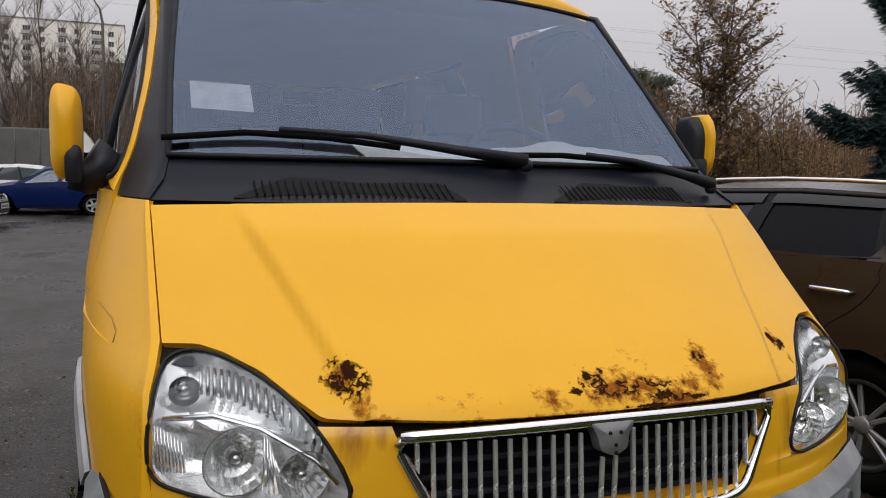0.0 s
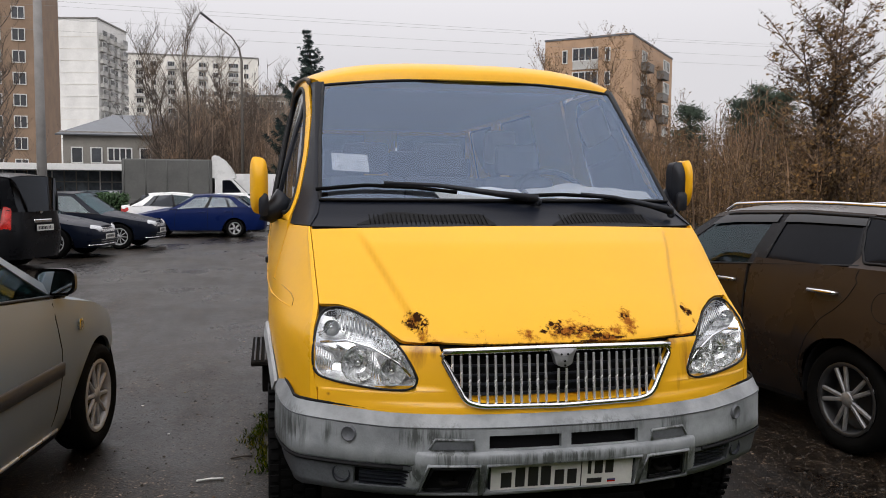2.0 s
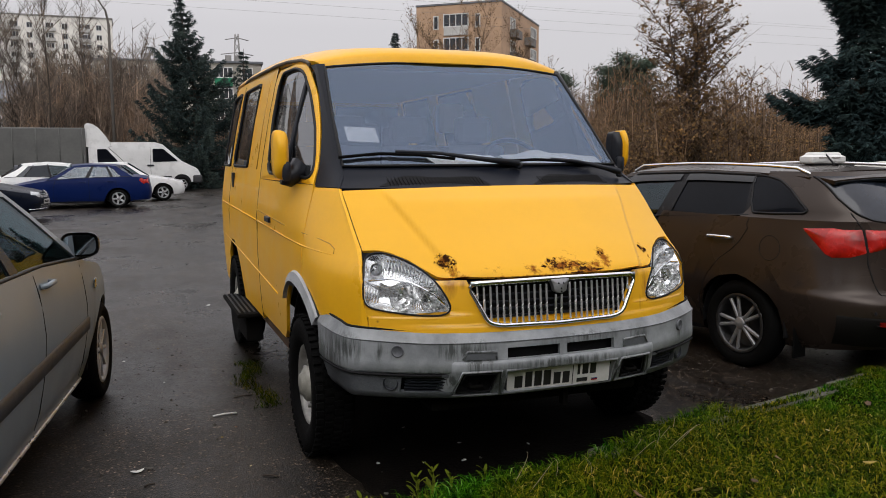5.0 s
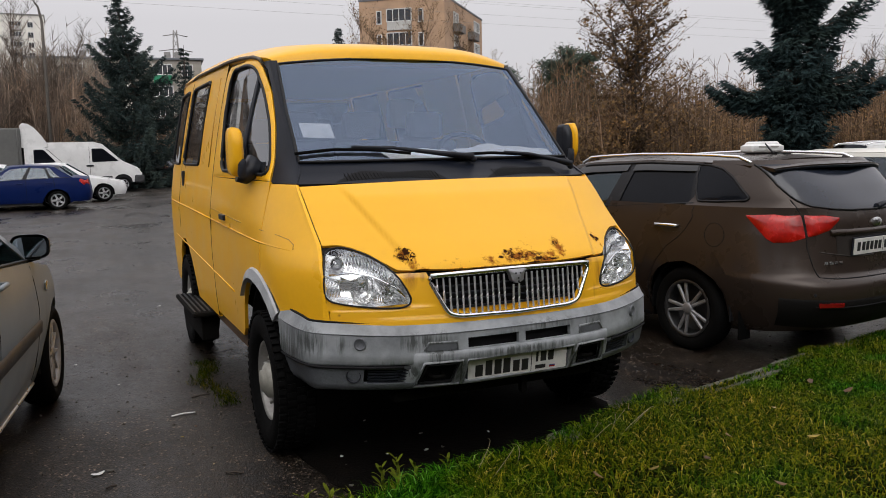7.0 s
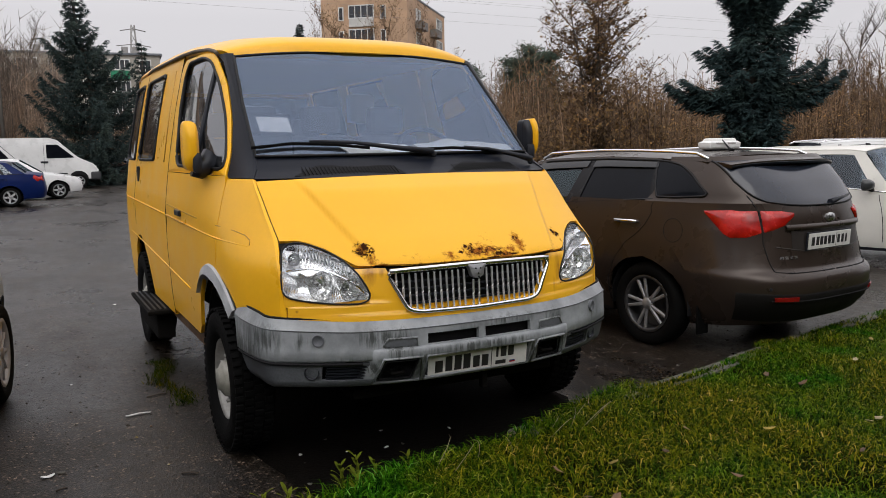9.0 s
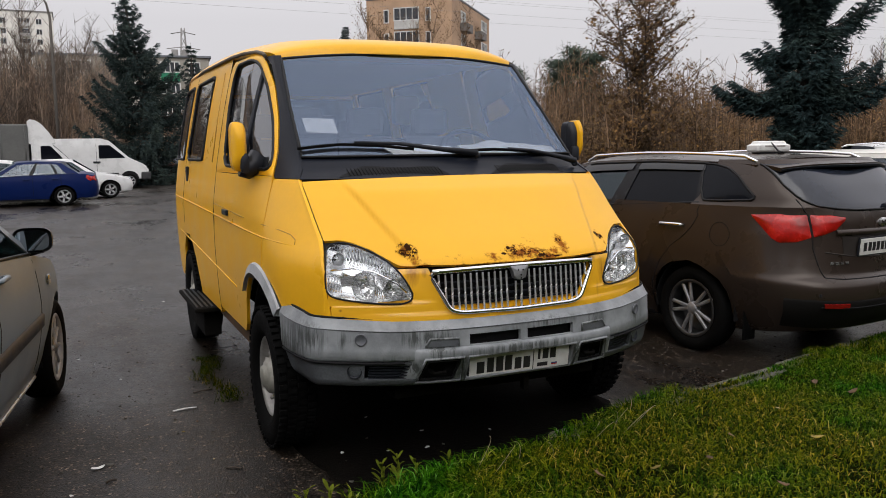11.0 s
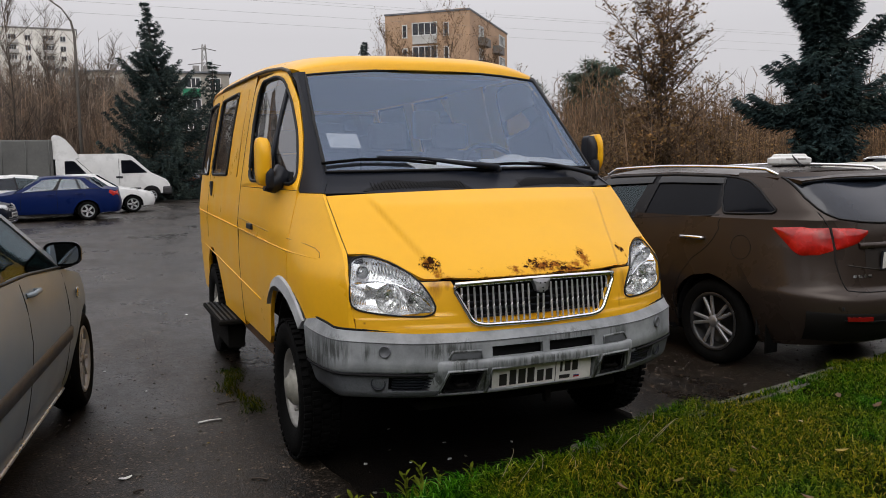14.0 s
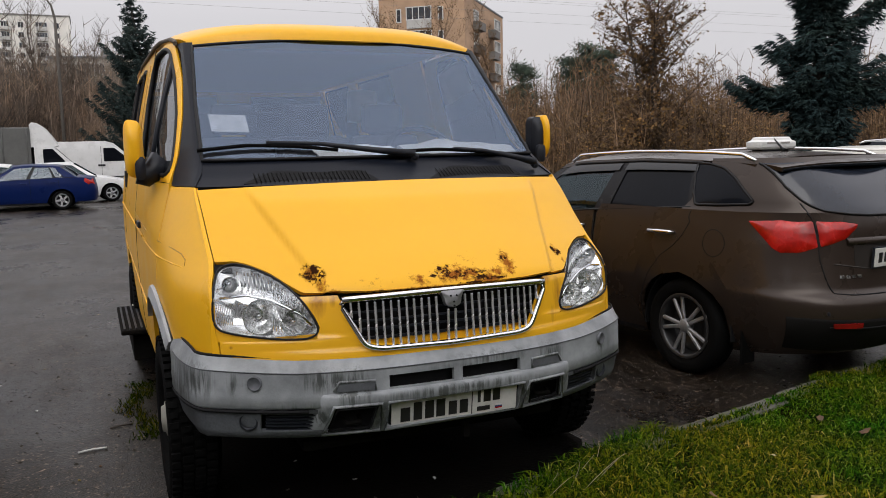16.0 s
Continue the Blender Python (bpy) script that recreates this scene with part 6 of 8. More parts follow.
M["sign_ink"] = surface("faded_ink", (0.30, 0.28, 0.26), 0.6, 0, 0.2, 30, 90, 0.0)
M["tail_glass"] = surface("tinted_rear_glass", (0.016, 0.02, 0.03), 0.12, 0, 0.3, 2.5, 30, 0.0)
M["reflector_red"] = surface("dark_red_reflector", (0.20, 0.006, 0.006), 0.2, 0, 0.2, 18, 60, 0.05)
M["dark_glass_solid"].node_tree.nodes["Principled BSDF"].inputs["Specular IOR Level"].default_value = 0.1
# darkened brown: flat recess panels and a crease carry painted shade
M["recess_brown"] = surface("shadowed_brown_plastic", (0.03, 0.025, 0.022), 0.4, 0.2, 0.15, 9, 120, 0.02)
estate()

# beige saloon beside the lane
silver = sedan(4.41, 1.71, 1.47, 2.64, .78, "silver", r=.31, rim="ten", mirror=(.10, .01), handles=((2.16, .955), (1.25, .96)), bright=False, wide=[(.15, .82), (.25, .89), (.4, .95), (.6, .99), (.75, 1.0), (.9, .985), (1.05, .94)], mould=(.75, 3.02, .605), glass="green_glass",
               belt=[(0, .95), (.3, 1.02), (.9, 1.06), (2.2, 1.03), (3.1, .97), (3.7, .88), (4.2, .74), (4.41, .68)],
               deck=[(0, 1.02), (.5, 1.10), (2.95, 1.08), (3.4, 1.0), (4.0, .86), (4.41, .74)],
               a_base=3.15, a_top=2.30, windows=[(.06, .50), (.54, .80), (.825, .93)], shuts=(3.02, 2.02, 1.15))
silver_top, silver_skin, silver_at, _, _ = car("saloon_car", "beige silver saloon with alloy wheels", pose(-3.285, -1.10, 0, 0, 0, -8), silver)
part("sill_strip", tube([silver_skin(1)(silver_at(y), .255, .004) for y in span(.95, 3.12, 14)], .011, 6), M["alloy"], silver_top, "pale strip along the sill")
part("badge", box((.852, 3.25, .80), (.012, .06, .06), .01), M["dull_chrome"], silver_top)

# across the lane
car("saloon_car", "dark blue saloon parked across the lane", pose(-1.05, 25.0, 0, 0, 0, 86), sedan(4.25, 1.68, 1.40, 2.44, .85, "blue", r=.29, rim="five", far=True, a_base=3.02, a_top=2.24, c_top=1.0, c_base=.50, roof=[(.7, 1.31), (1.2, 1.375), (1.8, 1.40), (2.2, 1.37), (2.6, 1.30)], windows=[(.09, .44), (.48, .74), (.765, .86)], glass="side_glass", glass_front="side_glass"))
car("saloon_car", "white saloon parked behind the blue one", pose(-5.9, 26.3, 0, 0, 0, -84), sedan(4.4, 1.70, 1.45, 2.55, .85, "white", r=.30, far=True, a_base=3.1, a_top=2.30, c_top=1.0, c_base=.34, roof=[(.6, 1.30), (1.1, 1.41), (1.7, 1.45), (2.2, 1.41), (2.6, 1.33)], windows=[(.10, .47), (.49, .76), (.775, .86)]))
car("saloon_car", "white saloon half hidden by the blue one", pose(-4.18, 28.75, 0, 0, 0, -84), sedan(4.4, 1.70, 1.42, 2.55, .85, "white", r=.30, far=True))
car("hatchback", "grey hatchback facing the lane", pose(-8.2, 34.0, 0, 0, 0, 190), sedan(3.8, 1.62, 1.48, 2.4, .75, "grey", r=.29, far=True))


def front_dress(made, L, low=.29):
    """Number plate, chrome lines and lower air intake on a car's nose."""
    top, skin, at_y, put, arc = made
    number_plate(top, pose(0, L + .015, .47, 0, 0, 180))
    for s in (-1, 1):
        f = skin(s)
        part("chrome_strip", tube([f(arc[-1] - a, low, .012) for a in span(.02, .80, 10)], .014, 6), M["chrome"], top)
        part("fog_recess", slab([[f(arc[-1] - a, z, .004) for a in span(.45, .72, 4)] for z in (.33, .43)], .01, (0, L / 2, .4)), M["black_void"], top)
        part("chrome_strip", tube([f(arc[-1] - a, .655, .012) for a in span(.02, .30, 5)], .009, 6), M["chrome"], top)


front_dress(car("saloon_car", "navy saloon with its nose to the lane", pose(-9.2, 17.9, 0, 0, 0, -101), sedan(4.75, 1.83, 1.52, 2.8, .9, "navy", r=.35, far=True, rim="ten")), 4.75)
front_dress(car("saloon_car", "black saloon with its nose to the lane", pose(-8.1, 20.6, 0, 0, 0, -99), sedan(4.4, 1.74, 1.46, 2.6, .85, "navy", r=.32, far=True, rim="ten")), 4.4)
suv = dict(L=4.75, W=1.85, H=1.84, wb=2.85, fo=.85, r=.37, rim="five", paint=P["black"], glass="dark_glass", glass_front="dark_glass", wagon=True,
           belt=[(0, 1.10), (.4, 1.14), (2.0, 1.10), (3.4, 1.06), (4.3, .98), (4.75, .90)], deck=[(0, 1.1), (3.4, 1.14), (4.75, .95)],
           roof=[(.1, 1.76), (.6, 1.82), (2.0, 1.84), (2.9, 1.78)], rear=[(.15, .1), (.4, .03), (.6, 0), (1.1, .04)],
           a_base=3.4, a_top=2.7, c_top=.18, c_base=.06, roof_half=.72, windows=[(.08, .37), (.40, .66), (.69, .93)], shuts=(3.3, 2.3, 1.4), handles=((2.5, .98), (1.5, 1.0)), far=True,
           lamps=[(SEDAN_HEAD, True, "white_lens", "clear headlamp"), ([(.80, .78), (.80, 1.20), (.94, 1.20), (1.0, .80)], False, "red_lens", "tall red tail lamp")], grille=(), round=7.0)
top, skin, at_y, put, arc = car("off_road_car", "black off-road car seen from behind", pose(-5.14, 13.8, 0, 0, 0, 72), suv)
number_plate(top, pose(.05, -.02, .80))
part("tailgate_handle", box((0, -.0, .93), (.55, .04, .07), .02), M["chrome"], top)
part("badge", box((0, .03, 1.1), (.09, .02, .07), .02), M["chrome"], top)


def light_truck():
    """A flat-bed truck with a grey tarpaulin box and a white cab with an air deflector. Nose to +x."""
    t = thing("light_truck", "white cab truck with a grey tarpaulin body", "truck", pose(-6.75, 33, 0, 0, 0, 0))
    bm = bmesh.new()
    box((1.75, 0, 1.85), (3.5, 2.1, 1.8), .06, bm)
    part("tarpaulin", bm, M["tarpaulin"], t, "grey tarpaulin cover")
    for k in range(5):
        part("tarp_hoop", tube([(.1 + k * .82, -1.06, 1.0), (.1 + k * .82, -1.065, 2.74)], .02, 6), M["tarpaulin"], t)
    part("side_board", box((1.75, 0, .95), (3.55, 2.14, .34), .02), M["tarpaulin"], t)
    part("chassis", box((2.6, 0, .62), (5.0, .9, .25), .02), M["underbody"], t)
    cab = [(x - .95, z) for x, z in ((4.55, .55), (4.55, 2.02), (5.0, 2.06), (5.25, 1.98), (5.85, 1.38), (6.35, 1.12), (6.42, .6), (6.4, .42), (4.55, .42))]
    rows = [[Vector((x, y, z)) for x, z in cab + cab[:1]] for y in (-.98, -.5, 0, .5, .98)]
    part("cab_shell", slab(rows, .03, (4.3, 0, 1.2), smooth=False), P["white"], t)
    for s in (-1, 1):
        part("cab_side", cap(rounded(cab, .08, 3), lambda a, b, h: Vector((a, s * (.98 + h), b)), .02, .02, 3), P["white"], t)
        part("cab_window", cap(rounded([(3.9, 1.35), (3.9, 1.92), (4.25, 1.92), (4.67, 1.42)], .05, 2), lambda a, b, h: Vector((a, s * (1.01 + h), b)), .004, .02, 2), M["dark_glass_solid"], t)
        for x, r in ((4.6, .35), (1.2, .35)):
            car_wheel(t, x, s * .82, .35, "steel", s).matrix_basis = pose(x, s * .86, .35, 0, 0, 90 if s < 0 else -90)
    part("windscreen", slab([[Vector((x + .03, y, z)) for y in span(-.85, .85, 4)] for x, z in ((4.85, 1.42), (4.33, 1.95))], .02, (4.0, 0, 1)), M["dark_glass_solid"], t)
    fair = [(3.5, 2.0), (3.48, 2.86), (3.58, 2.94), (3.76, 2.91), (3.98, 2.76), (4.20, 2.48), (4.38, 2.18), (4.42, 2.04), (4.3, 2.0)]
    part("air_deflector", slab([[Vector((x, y * (.9 if z > 2.8 else 1), z)) for x, z in fair] for y in (-.95, -.5, 0, .5, .95)], .03, (3.8, 0, 2.2), smooth=False), P["white"], t)
    for s in (-1, 1):
        part("deflector_side", cap(rounded(fair, .05, 2), lambda a, b, h: Vector((a, s * (.93 + h), b)), .01, .02, 2), P["white"], t)


def panel_van():
    """A white high-roof delivery van, nose to +x."""
    v = thing("panel_van", "white delivery van parked side on", "van", pose(-4.0, 37.3, 0, 0, 0, 3))
    prof = [(0, .45), (0, 2.15), (.12, 2.26), (3.4, 2.28), (3.75, 2.18), (4.55, 1.42), (5.2, 1.10), (5.38, .85), (5.4, .45)]
    rows = []
    for y in (-.98, -.97, -.8, 0, .8, .97, .98):
        k = .96 if abs(y) > .975 else 1
        rows.append([Vector((x, y, .45 + (z - .45) * k)) for x, z in prof])
    part("body_shell", slab(rows, .03, (2.5, 0, 1.1), smooth=False), P["white"], v)
    for s in (-1, 1):
        part("body_side", cap(rounded(prof, .08, 2), lambda a, b, h: Vector((a, s * (.975 + h), b)), .03, .02, 3, power=8), P["white"], v)
        part("cab_window", cap(rounded([(3.30, 1.38), (3.30, 1.98), (3.76, 1.98), (4.42, 1.40)], .05, 2), lambda a, b, h: Vector((a, s * (1.012 + h), b)), .003, .02, 2), M["dark_glass_solid"], v)
        part("rub_strip", box((2.6, s * 1.03, .70), (3.0, .04, .07), .01), M["moulding"], v)
        part("door_handle", box((3.2, s * 1.02, 1.22), (.30, .03, .08), .01), M["black_plastic"], v)
        for x in (.9, 3.2):
            part("shut_line", box((x, s * 1.008, 1.3), (.012, .006, 1.5)), M["black_void"], v)
        part("headlamp", box((5.22, s * .8, .95), (.2, .3, .18), .04), M["white_lens"], v)
        for x in (1.0, 4.55):
            car_wheel(v, 0, 0, .34, "steel", s).matrix_basis = pose(x, s * .93, .34, 0, 0, 90 if s < 0 else -90)
            part("wheel_arch", cap([(x + .40 * math.cos(q), .45 + .36 * math.sin(q)) for q in span(0, math.pi, 16)], lambda a, b, h, s=s: Vector((a, s * (1.004 + h), b)), .004, .01, 2), M["black_void"], v)
    part("bumper", box((5.26, 0, .58), (.42, 2.10, .36), .08), M["moulding"], v)
    part("windscreen", slab([[Vector((x + .02, y, z + .02)) for y in span(-.82, .82, 4)] for x, z in ((4.5, 1.48), (3.80, 2.14))], .02, (3.0, 0, 1)), M["dark_glass_solid"], v)


M["tarpaulin"] = surface("grey_tarpaulin", (0.10, 0.10, 0.095), 0.7, 0, 0.2, 1.2, 12, 0.3)
light_truck()
panel_van()
# right of the lane, beyond the brown estate
car("saloon_car", "old ivory saloon beyond the estate", pose(7.4, 5.70, 0, 0, 0, -165), sedan(4.1, 1.62, 1.46, 2.42, .75, "cream", a_base=2.78, a_top=2.36, c_top=.85, c_base=.55, roof_half=.62, roof=[(.6, 1.41), (1.1, 1.46), (2.2, 1.46), (2.5, 1.42)], r=.29, rim="steel", round=8, glass="side_glass", glass_front="side_glass", bright=True, bright_belt=True))
car("estate_car", "white estate car in the next row", pose(12.5, 8.6, 0, 0, 0, -112), dict(sedan(4.4, 1.75, 1.56, 2.6, .85, "white", far=True, rails=True), c_top=.4, c_base=.2, roof=[(.2, 1.5), (1.2, 1.56), (2.4, 1.53)]))
for k, (x, y, a, pt, lab) in enumerate(((5.2, 9.5, 6, "black", "black saloon beyond the minibus"), (6.9, 14.5, 8, "grey", "grey saloon in the far row"), (5.2, 47.0, 60, "maroon", "dark red car beyond the spruce"), (-7.0, 41.0, 80, "grey", "grey car by the pavilion"), (-11.2, 38.5, 80, "black", "dark car by the pavilion"), (-13.5, 33, -85, "white", "pale car at the kerb"))):
    car("saloon_car", lab, pose(x, y, 0, 0, 0, a), sedan(4.4, 1.74, 1.47, 2.6, .85, pt, far=True))

# ---- buildings ----
M["brick"] = surface("buff_brick", (0.48, 0.315, 0.20), 0.85, 0, 0.18, 0.5, 6, 0.2)
M["panel"] = surface("white_panel", (0.82, 0.81, 0.78), 0.8, 0, 0.12, 0.2, 3, 0.1)
M["brick_tan"] = surface("dull_tan_brick", (0.27, 0.185, 0.125), 0.85, 0, 0.2, 0.4, 6, 0.2)
M["panel_cream"] = surface("cream_panel", (0.80, 0.77, 0.71), 0.8, 0, 0.15, 0.2, 3, 0.1)
M["grey_render"] = surface("grey_render", (0.24, 0.225, 0.20), 0.85, 0, 0.2, 0.4, 5, 0.2)
M["pale_render"] = surface("pale_grey_render", (0.36, 0.335, 0.29), 0.85, 0, 0.2, 0.4, 5, 0.2)
M["slate"] = surface("grey_metal_roof", (0.15, 0.16, 0.175), 0.5, 0.2, 0.2, 0.4, 4, 0.1)
M["pane"] = surface("window_pane", (0.05, 0.055, 0.065), 0.08, 0, 0.4, 0.8, 5, 0.0, each=0.6)
M["sash"] = surface("white_sash", (0.62, 0.62, 0.60), 0.5, 0, 0.1, 2, 20, 0.0)
M["balcony_grey"] = surface("balcony_panel", (0.24, 0.225, 0.21), 0.7, 0, 0.3, 0.8, 9, 0.1, each=0.5)
M["balcony_pale"] = surface("pale_balcony_panel", (0.56, 0.55, 0.52), 0.7, 0, 0.2, 0.8, 9, 0.1, each=0.3)
M["green_paint"] = surface("green_paint", (0.008, 0.19, 0.09), 0.5, 0, 0.2, 1.5, 20, 0.05)
M["concrete"] = surface("grey_concrete", (0.27, 0.26, 0.25), 0.85, 0, 0.2, 2, 40, 0.3)
M["lamp_post"] = surface("weathered_post", (0.13, 0.115, 0.10), 0.8, 0, 0.2, 2, 40, 0.2)
M["bark"] = surface("dark_bark", (0.055, 0.042, 0.032), 0.9, 0, 0.4, 6, 50, 0.6)


def strewn(name, base, low, high, scale=.35):
    """Bark or leaf whose tone differs from stem to stem and drifts over metres."""
    m, n, l, b = nodes_of(name)
    geo = n.new("ShaderNodeNewGeometry")
    co = n.new("ShaderNodeTexCoord").outputs["Object"]
    each = ramp_node(n, l, geo.outputs["Random Per Island"], [(0.0, low), (0.6, (low + high) * .42), (1.0, high)])
    drift = noise_node(n, l, scale, 4, 0.6, co)
    tone = ramp_node(n, l, drift.outputs[0], [(0.36, tuple(c * .62 for c in base)), (0.5, base), (0.64, (base[0] * 1.35, base[1] * 1.22, base[2] * 1.05))])
    col = mix_node(n, l, 1.0, tone.outputs[0], each.outputs[0], "MULTIPLY")
    l.new(col.outputs[0], b.inputs["Base Color"])
    b.inputs["Roughness"].default_value = 0.85
    b.inputs["Specular IOR Level"].default_value = 0.1
    return m


M["twig"] = strewn("brown_twig", (0.155, 0.106, 0.072), .40, 1.7)
M["twig_red"] = strewn("reddish_twig", (0.25, 0.188, 0.145), .40, 1.7)
M["twig_pale"] = strewn("pale_twig", (0.23, 0.19, 0.155), .5, 1.4)
M["twig_grey"] = strewn("grey_twig", (0.145, 0.12, 0.10), .4, 1.5)
M["dead_leaf"] = strewn("withered_leaf", (0.14, 0.085, 0.036), .35, 1.7, .8)
M["needle_dark"] = strewn("dark_needle", (0.032, 0.048, 0.046), .4, 1.9, 1.2)
M["needle_blue"] = strewn("blue_spruce_needle", (0.021, 0.037, 0.038), .35, 2.0, 1.2)
M["pine"] = surface("pine_needle", (0.025, 0.045, 0.022), 0.75, 0, 0.45, 0.6, 15, 0.0)
M["hedge"] = surface("hedge_leaf", (0.022, 0.060, 0.012), 0.7, 0, 0.4, 1.5, 15, 0.0)


def shared(bm, name, material):
    me = bpy.data.meshes.new(name)
    bm.to_mesh(me)
    bm.free()
    me.materials.append(material)
    return me


WIN = {}


def window_mesh(w, h, bars):
    key = (w, h, bars)
    if key not in WIN:
        xs = [-.06, .05]
        for k in range(1, bars):
            xs += [w * k / bars - .045, w * k / bars + .045]
        xs += [w - .05, w + .06]
        zs = [-.06, .05, h - .05, h + .06]
        bm = slab([[Vector((x, -.08, z)) for x in xs] for z in zs], .10, (w / 2, 5, h / 2), keep=lambda i, j: not (i == 1 and j % 2), smooth=False)
        frame_me = shared(bm, "window_frame", M["sash"])
        bm = bmesh.new()
        box((w / 2, .03, h / 2), (w, .04, h), 0, bm)
        WIN[key] = frame_me, shared(bm, "pane", M["pane"])
    return WIN[key]


def add_window(house, m, w, h, bars=2):
    fm, pm = window_mesh(w, h, bars)
    o = new("window", fm)
    o.parent, o.matrix_basis = house, m
    p = new("pane", pm)
    p.parent = o


def facade(house, m, cols, floors, step=2.8, z0=1.0):
    """cols: (x, width, kind) across the wall; kind w window, b glazed balcony, g green balcony."""
    for k in range(floors):
        for x, w, kind in cols:
            if kind == "w":
                add_window(house, m @ pose(x, -.06, z0 + k * step), w, 1.5, 2 if w > 1 else 1)
            else:
                deep = .22 if kind == "l" else .9
                bm = box((w / 2, -deep / 2, .45), (w, deep, 1.0), .02)
                o = part("balcony", bm, M["green_paint"] if kind == "g" and k == floors - 1 else M["balcony_pale"] if kind in "pl" else M["balcony_grey"], house)
                o.matrix_basis = m @ pose(x, 0, z0 - .8 + k * step)
                if kind == "l":
                    add_window(house, m @ pose(x, -.14, z0 + .2 + k * step), w, 1.45, 4)
                elif (k * 3 + int(x)) % 3:
                    add_window(house, m @ pose(x, -.86, z0 + .2 + k * step), w, 1.25, 4)
                else:
                    add_window(house, m @ pose(x + .3, -.05, z0 + k * step), w * .7, 1.6, 3)


def block(name, label, corner, ang, length, depth, height, wall_mat, roof_mat=None, eaves=.25, slab_h=.35):
    house = thing(name, label, "building", pose(corner[0], corner[1], 0, 0, 0, ang))
    part("wall", box((length / 2, depth / 2, height / 2), (length, depth, height), .03), wall_mat, house)
    part("roof", box((length / 2, depth / 2, height + slab_h * .43), (length + eaves * 2, depth + eaves * 2, slab_h), .03), roof_mat or M["concrete"], house)
    return house


h = block("apartment_building", "buff brick apartment tower beyond the trees", (32.2, 93.3), -40.5, 10.8, 20, 19.8, M["brick"], M["slate"], .08, .22)
facade(h, pose(0, 0, 0), ((2.3, .55, "w"), (3.6, 3.1, "l"), (7.6, .55, "w")), 7, 2.8, .2)
facade(h, pose(10.8, 0, 0, 0, 0, 90), ((3.8, 3.0, "b"), (11.5, 3.0, "b")), 7, 2.8, .2)
for x, s in ((6.5, 1.2), (8.2, .8), (8.9, .8)):
    part("roof_box", box((x, 4, 20.2), (s, 1.5, 1.0), .02), M["brick"], h)
h = block("apartment_building", "tall buff brick apartment house with balconies", (-60.4, 112.0), 2.5, 30.5, 12, 29, M["brick_tan"])
facade(h, pose(0, 0, 0), ((2, 1.3, "w"), (5, 1.3, "w"), (9.0, 1.3, "w"), (13, 1.3, "w"), (16, 3.0, "b"), (20.3, 3.4, "b"), (24.5, 1.3, "w"), (27.2, 1.5, "w")), 10, 2.8, 1.0)
h = block("apartment_building", "white panel tower block with a blank end wall", (-51.0, 212), -12, 10.0, 18, 42.5, M["panel"])
facade(h, pose(10.0, 0, 0, 0, 0, 90), tuple((1.0 + k * 4.3, 2.8, "p") for k in range(4)), 14, 2.85, 1.5)
for k in range(13):
    part("panel_joint", box((5.0, -.02, 4 + k * 2.85), (9.9, .06, .10)), M["panel_cream"], h)
h = block("apartment_building", "long cream panel block on the skyline", (-65, 262), 0, 61, 14, 42.5, M["panel_cream"])
facade(h, pose(0, 0, 0), tuple((1.5 + k * 4.6, 2.9 if k % 2 else 1.4, "p" if k % 2 else "w") for k in range(13)), 14, 2.85, 2)
h = block("apartment_building", "low grey house with a hipped metal roof", (-20.8, 84), 1, 19, 10, 6.9, M["grey_render"])
facade(h, pose(0, 0, 0), ((.8, 1.0, "w"), (2.6, 1.0, "w"), (4.3, 2.2, "b"), (7.2, 1.0, "w"), (8.9, 2.2, "b"), (12, 1.0, "w"), (13.8, 2.2, "b"), (17, 1.0, "w")), 2, 2.8, 1.3)
bm = bmesh.new()
slab([[Vector((-.6, -.6, 6.9)), Vector((19.6, -.6, 6.9))], [Vector((4, 5, 9.3)), Vector((15, 5, 9.3))], [Vector((-.6, 10.6, 6.9)), Vector((19.6, 10.6, 6.9))]], .15, (9, 5, 3), bm, smooth=False)
part("hip_roof", bm, M["slate"], h)
h = block("apartment_building", "grey five-storey house with green balconies", (-4.95, 106.95), -6, 20, 12, 13.6, M["pale_render"], M["slate"], .3, .25)
facade(h, pose(0, 0, 0), ((1.2, 1.3, "w"), (4.0, 2.2, "p"), (7.4, 1.3, "w"), (10.0, 1.3, "w"), (14.2, 2.2, "g"), (17.6, 1.3, "w")), 5, 2.65, .9)
for x in (6, 12, 16.0, 17.3):
    part("roof_vent", box((x, 3, 14.3), (.8, .8, 1.2), .03), M["concrete"], h)

M["shop_glass"] = surface("shop_glass", (0.11, 0.13, 0.15), 0.1, 0, 0.6, 0.9, 4, 0.0)
pav = thing("pavilion", "glazed shop pavilion with a white fascia", "building", pose(-19.5, 43.2, 0, 0, 0, 3))
part("wall", box((6, 3, 1.25), (12, 4, 2.5), .02), M["shop_glass"], pav)
part("fascia", box((6, 1.9, 2.66), (12.8, 6, .34), .02), M["white_plastic"], pav, "white fascia board")
part("green_stripe", box((2.6, -1.13, 2.66), (5.0, .02, .22), 0), M["green_paint"], pav)
for k in range(21):
    part("mullion", box((k * .6, .96, 1.25), (.06, .08, 2.5), 0), M["sash"] if k % 4 == 0 else M["balcony_grey"], pav)
for z in (.95, 1.9):
    part("transom", box((6, .955, z), (12, .06, .06), 0), M["balcony_grey"], pav)
part("plinth", box((6, .93, .2), (12, .1, .4), 0), M["concrete"], pav)


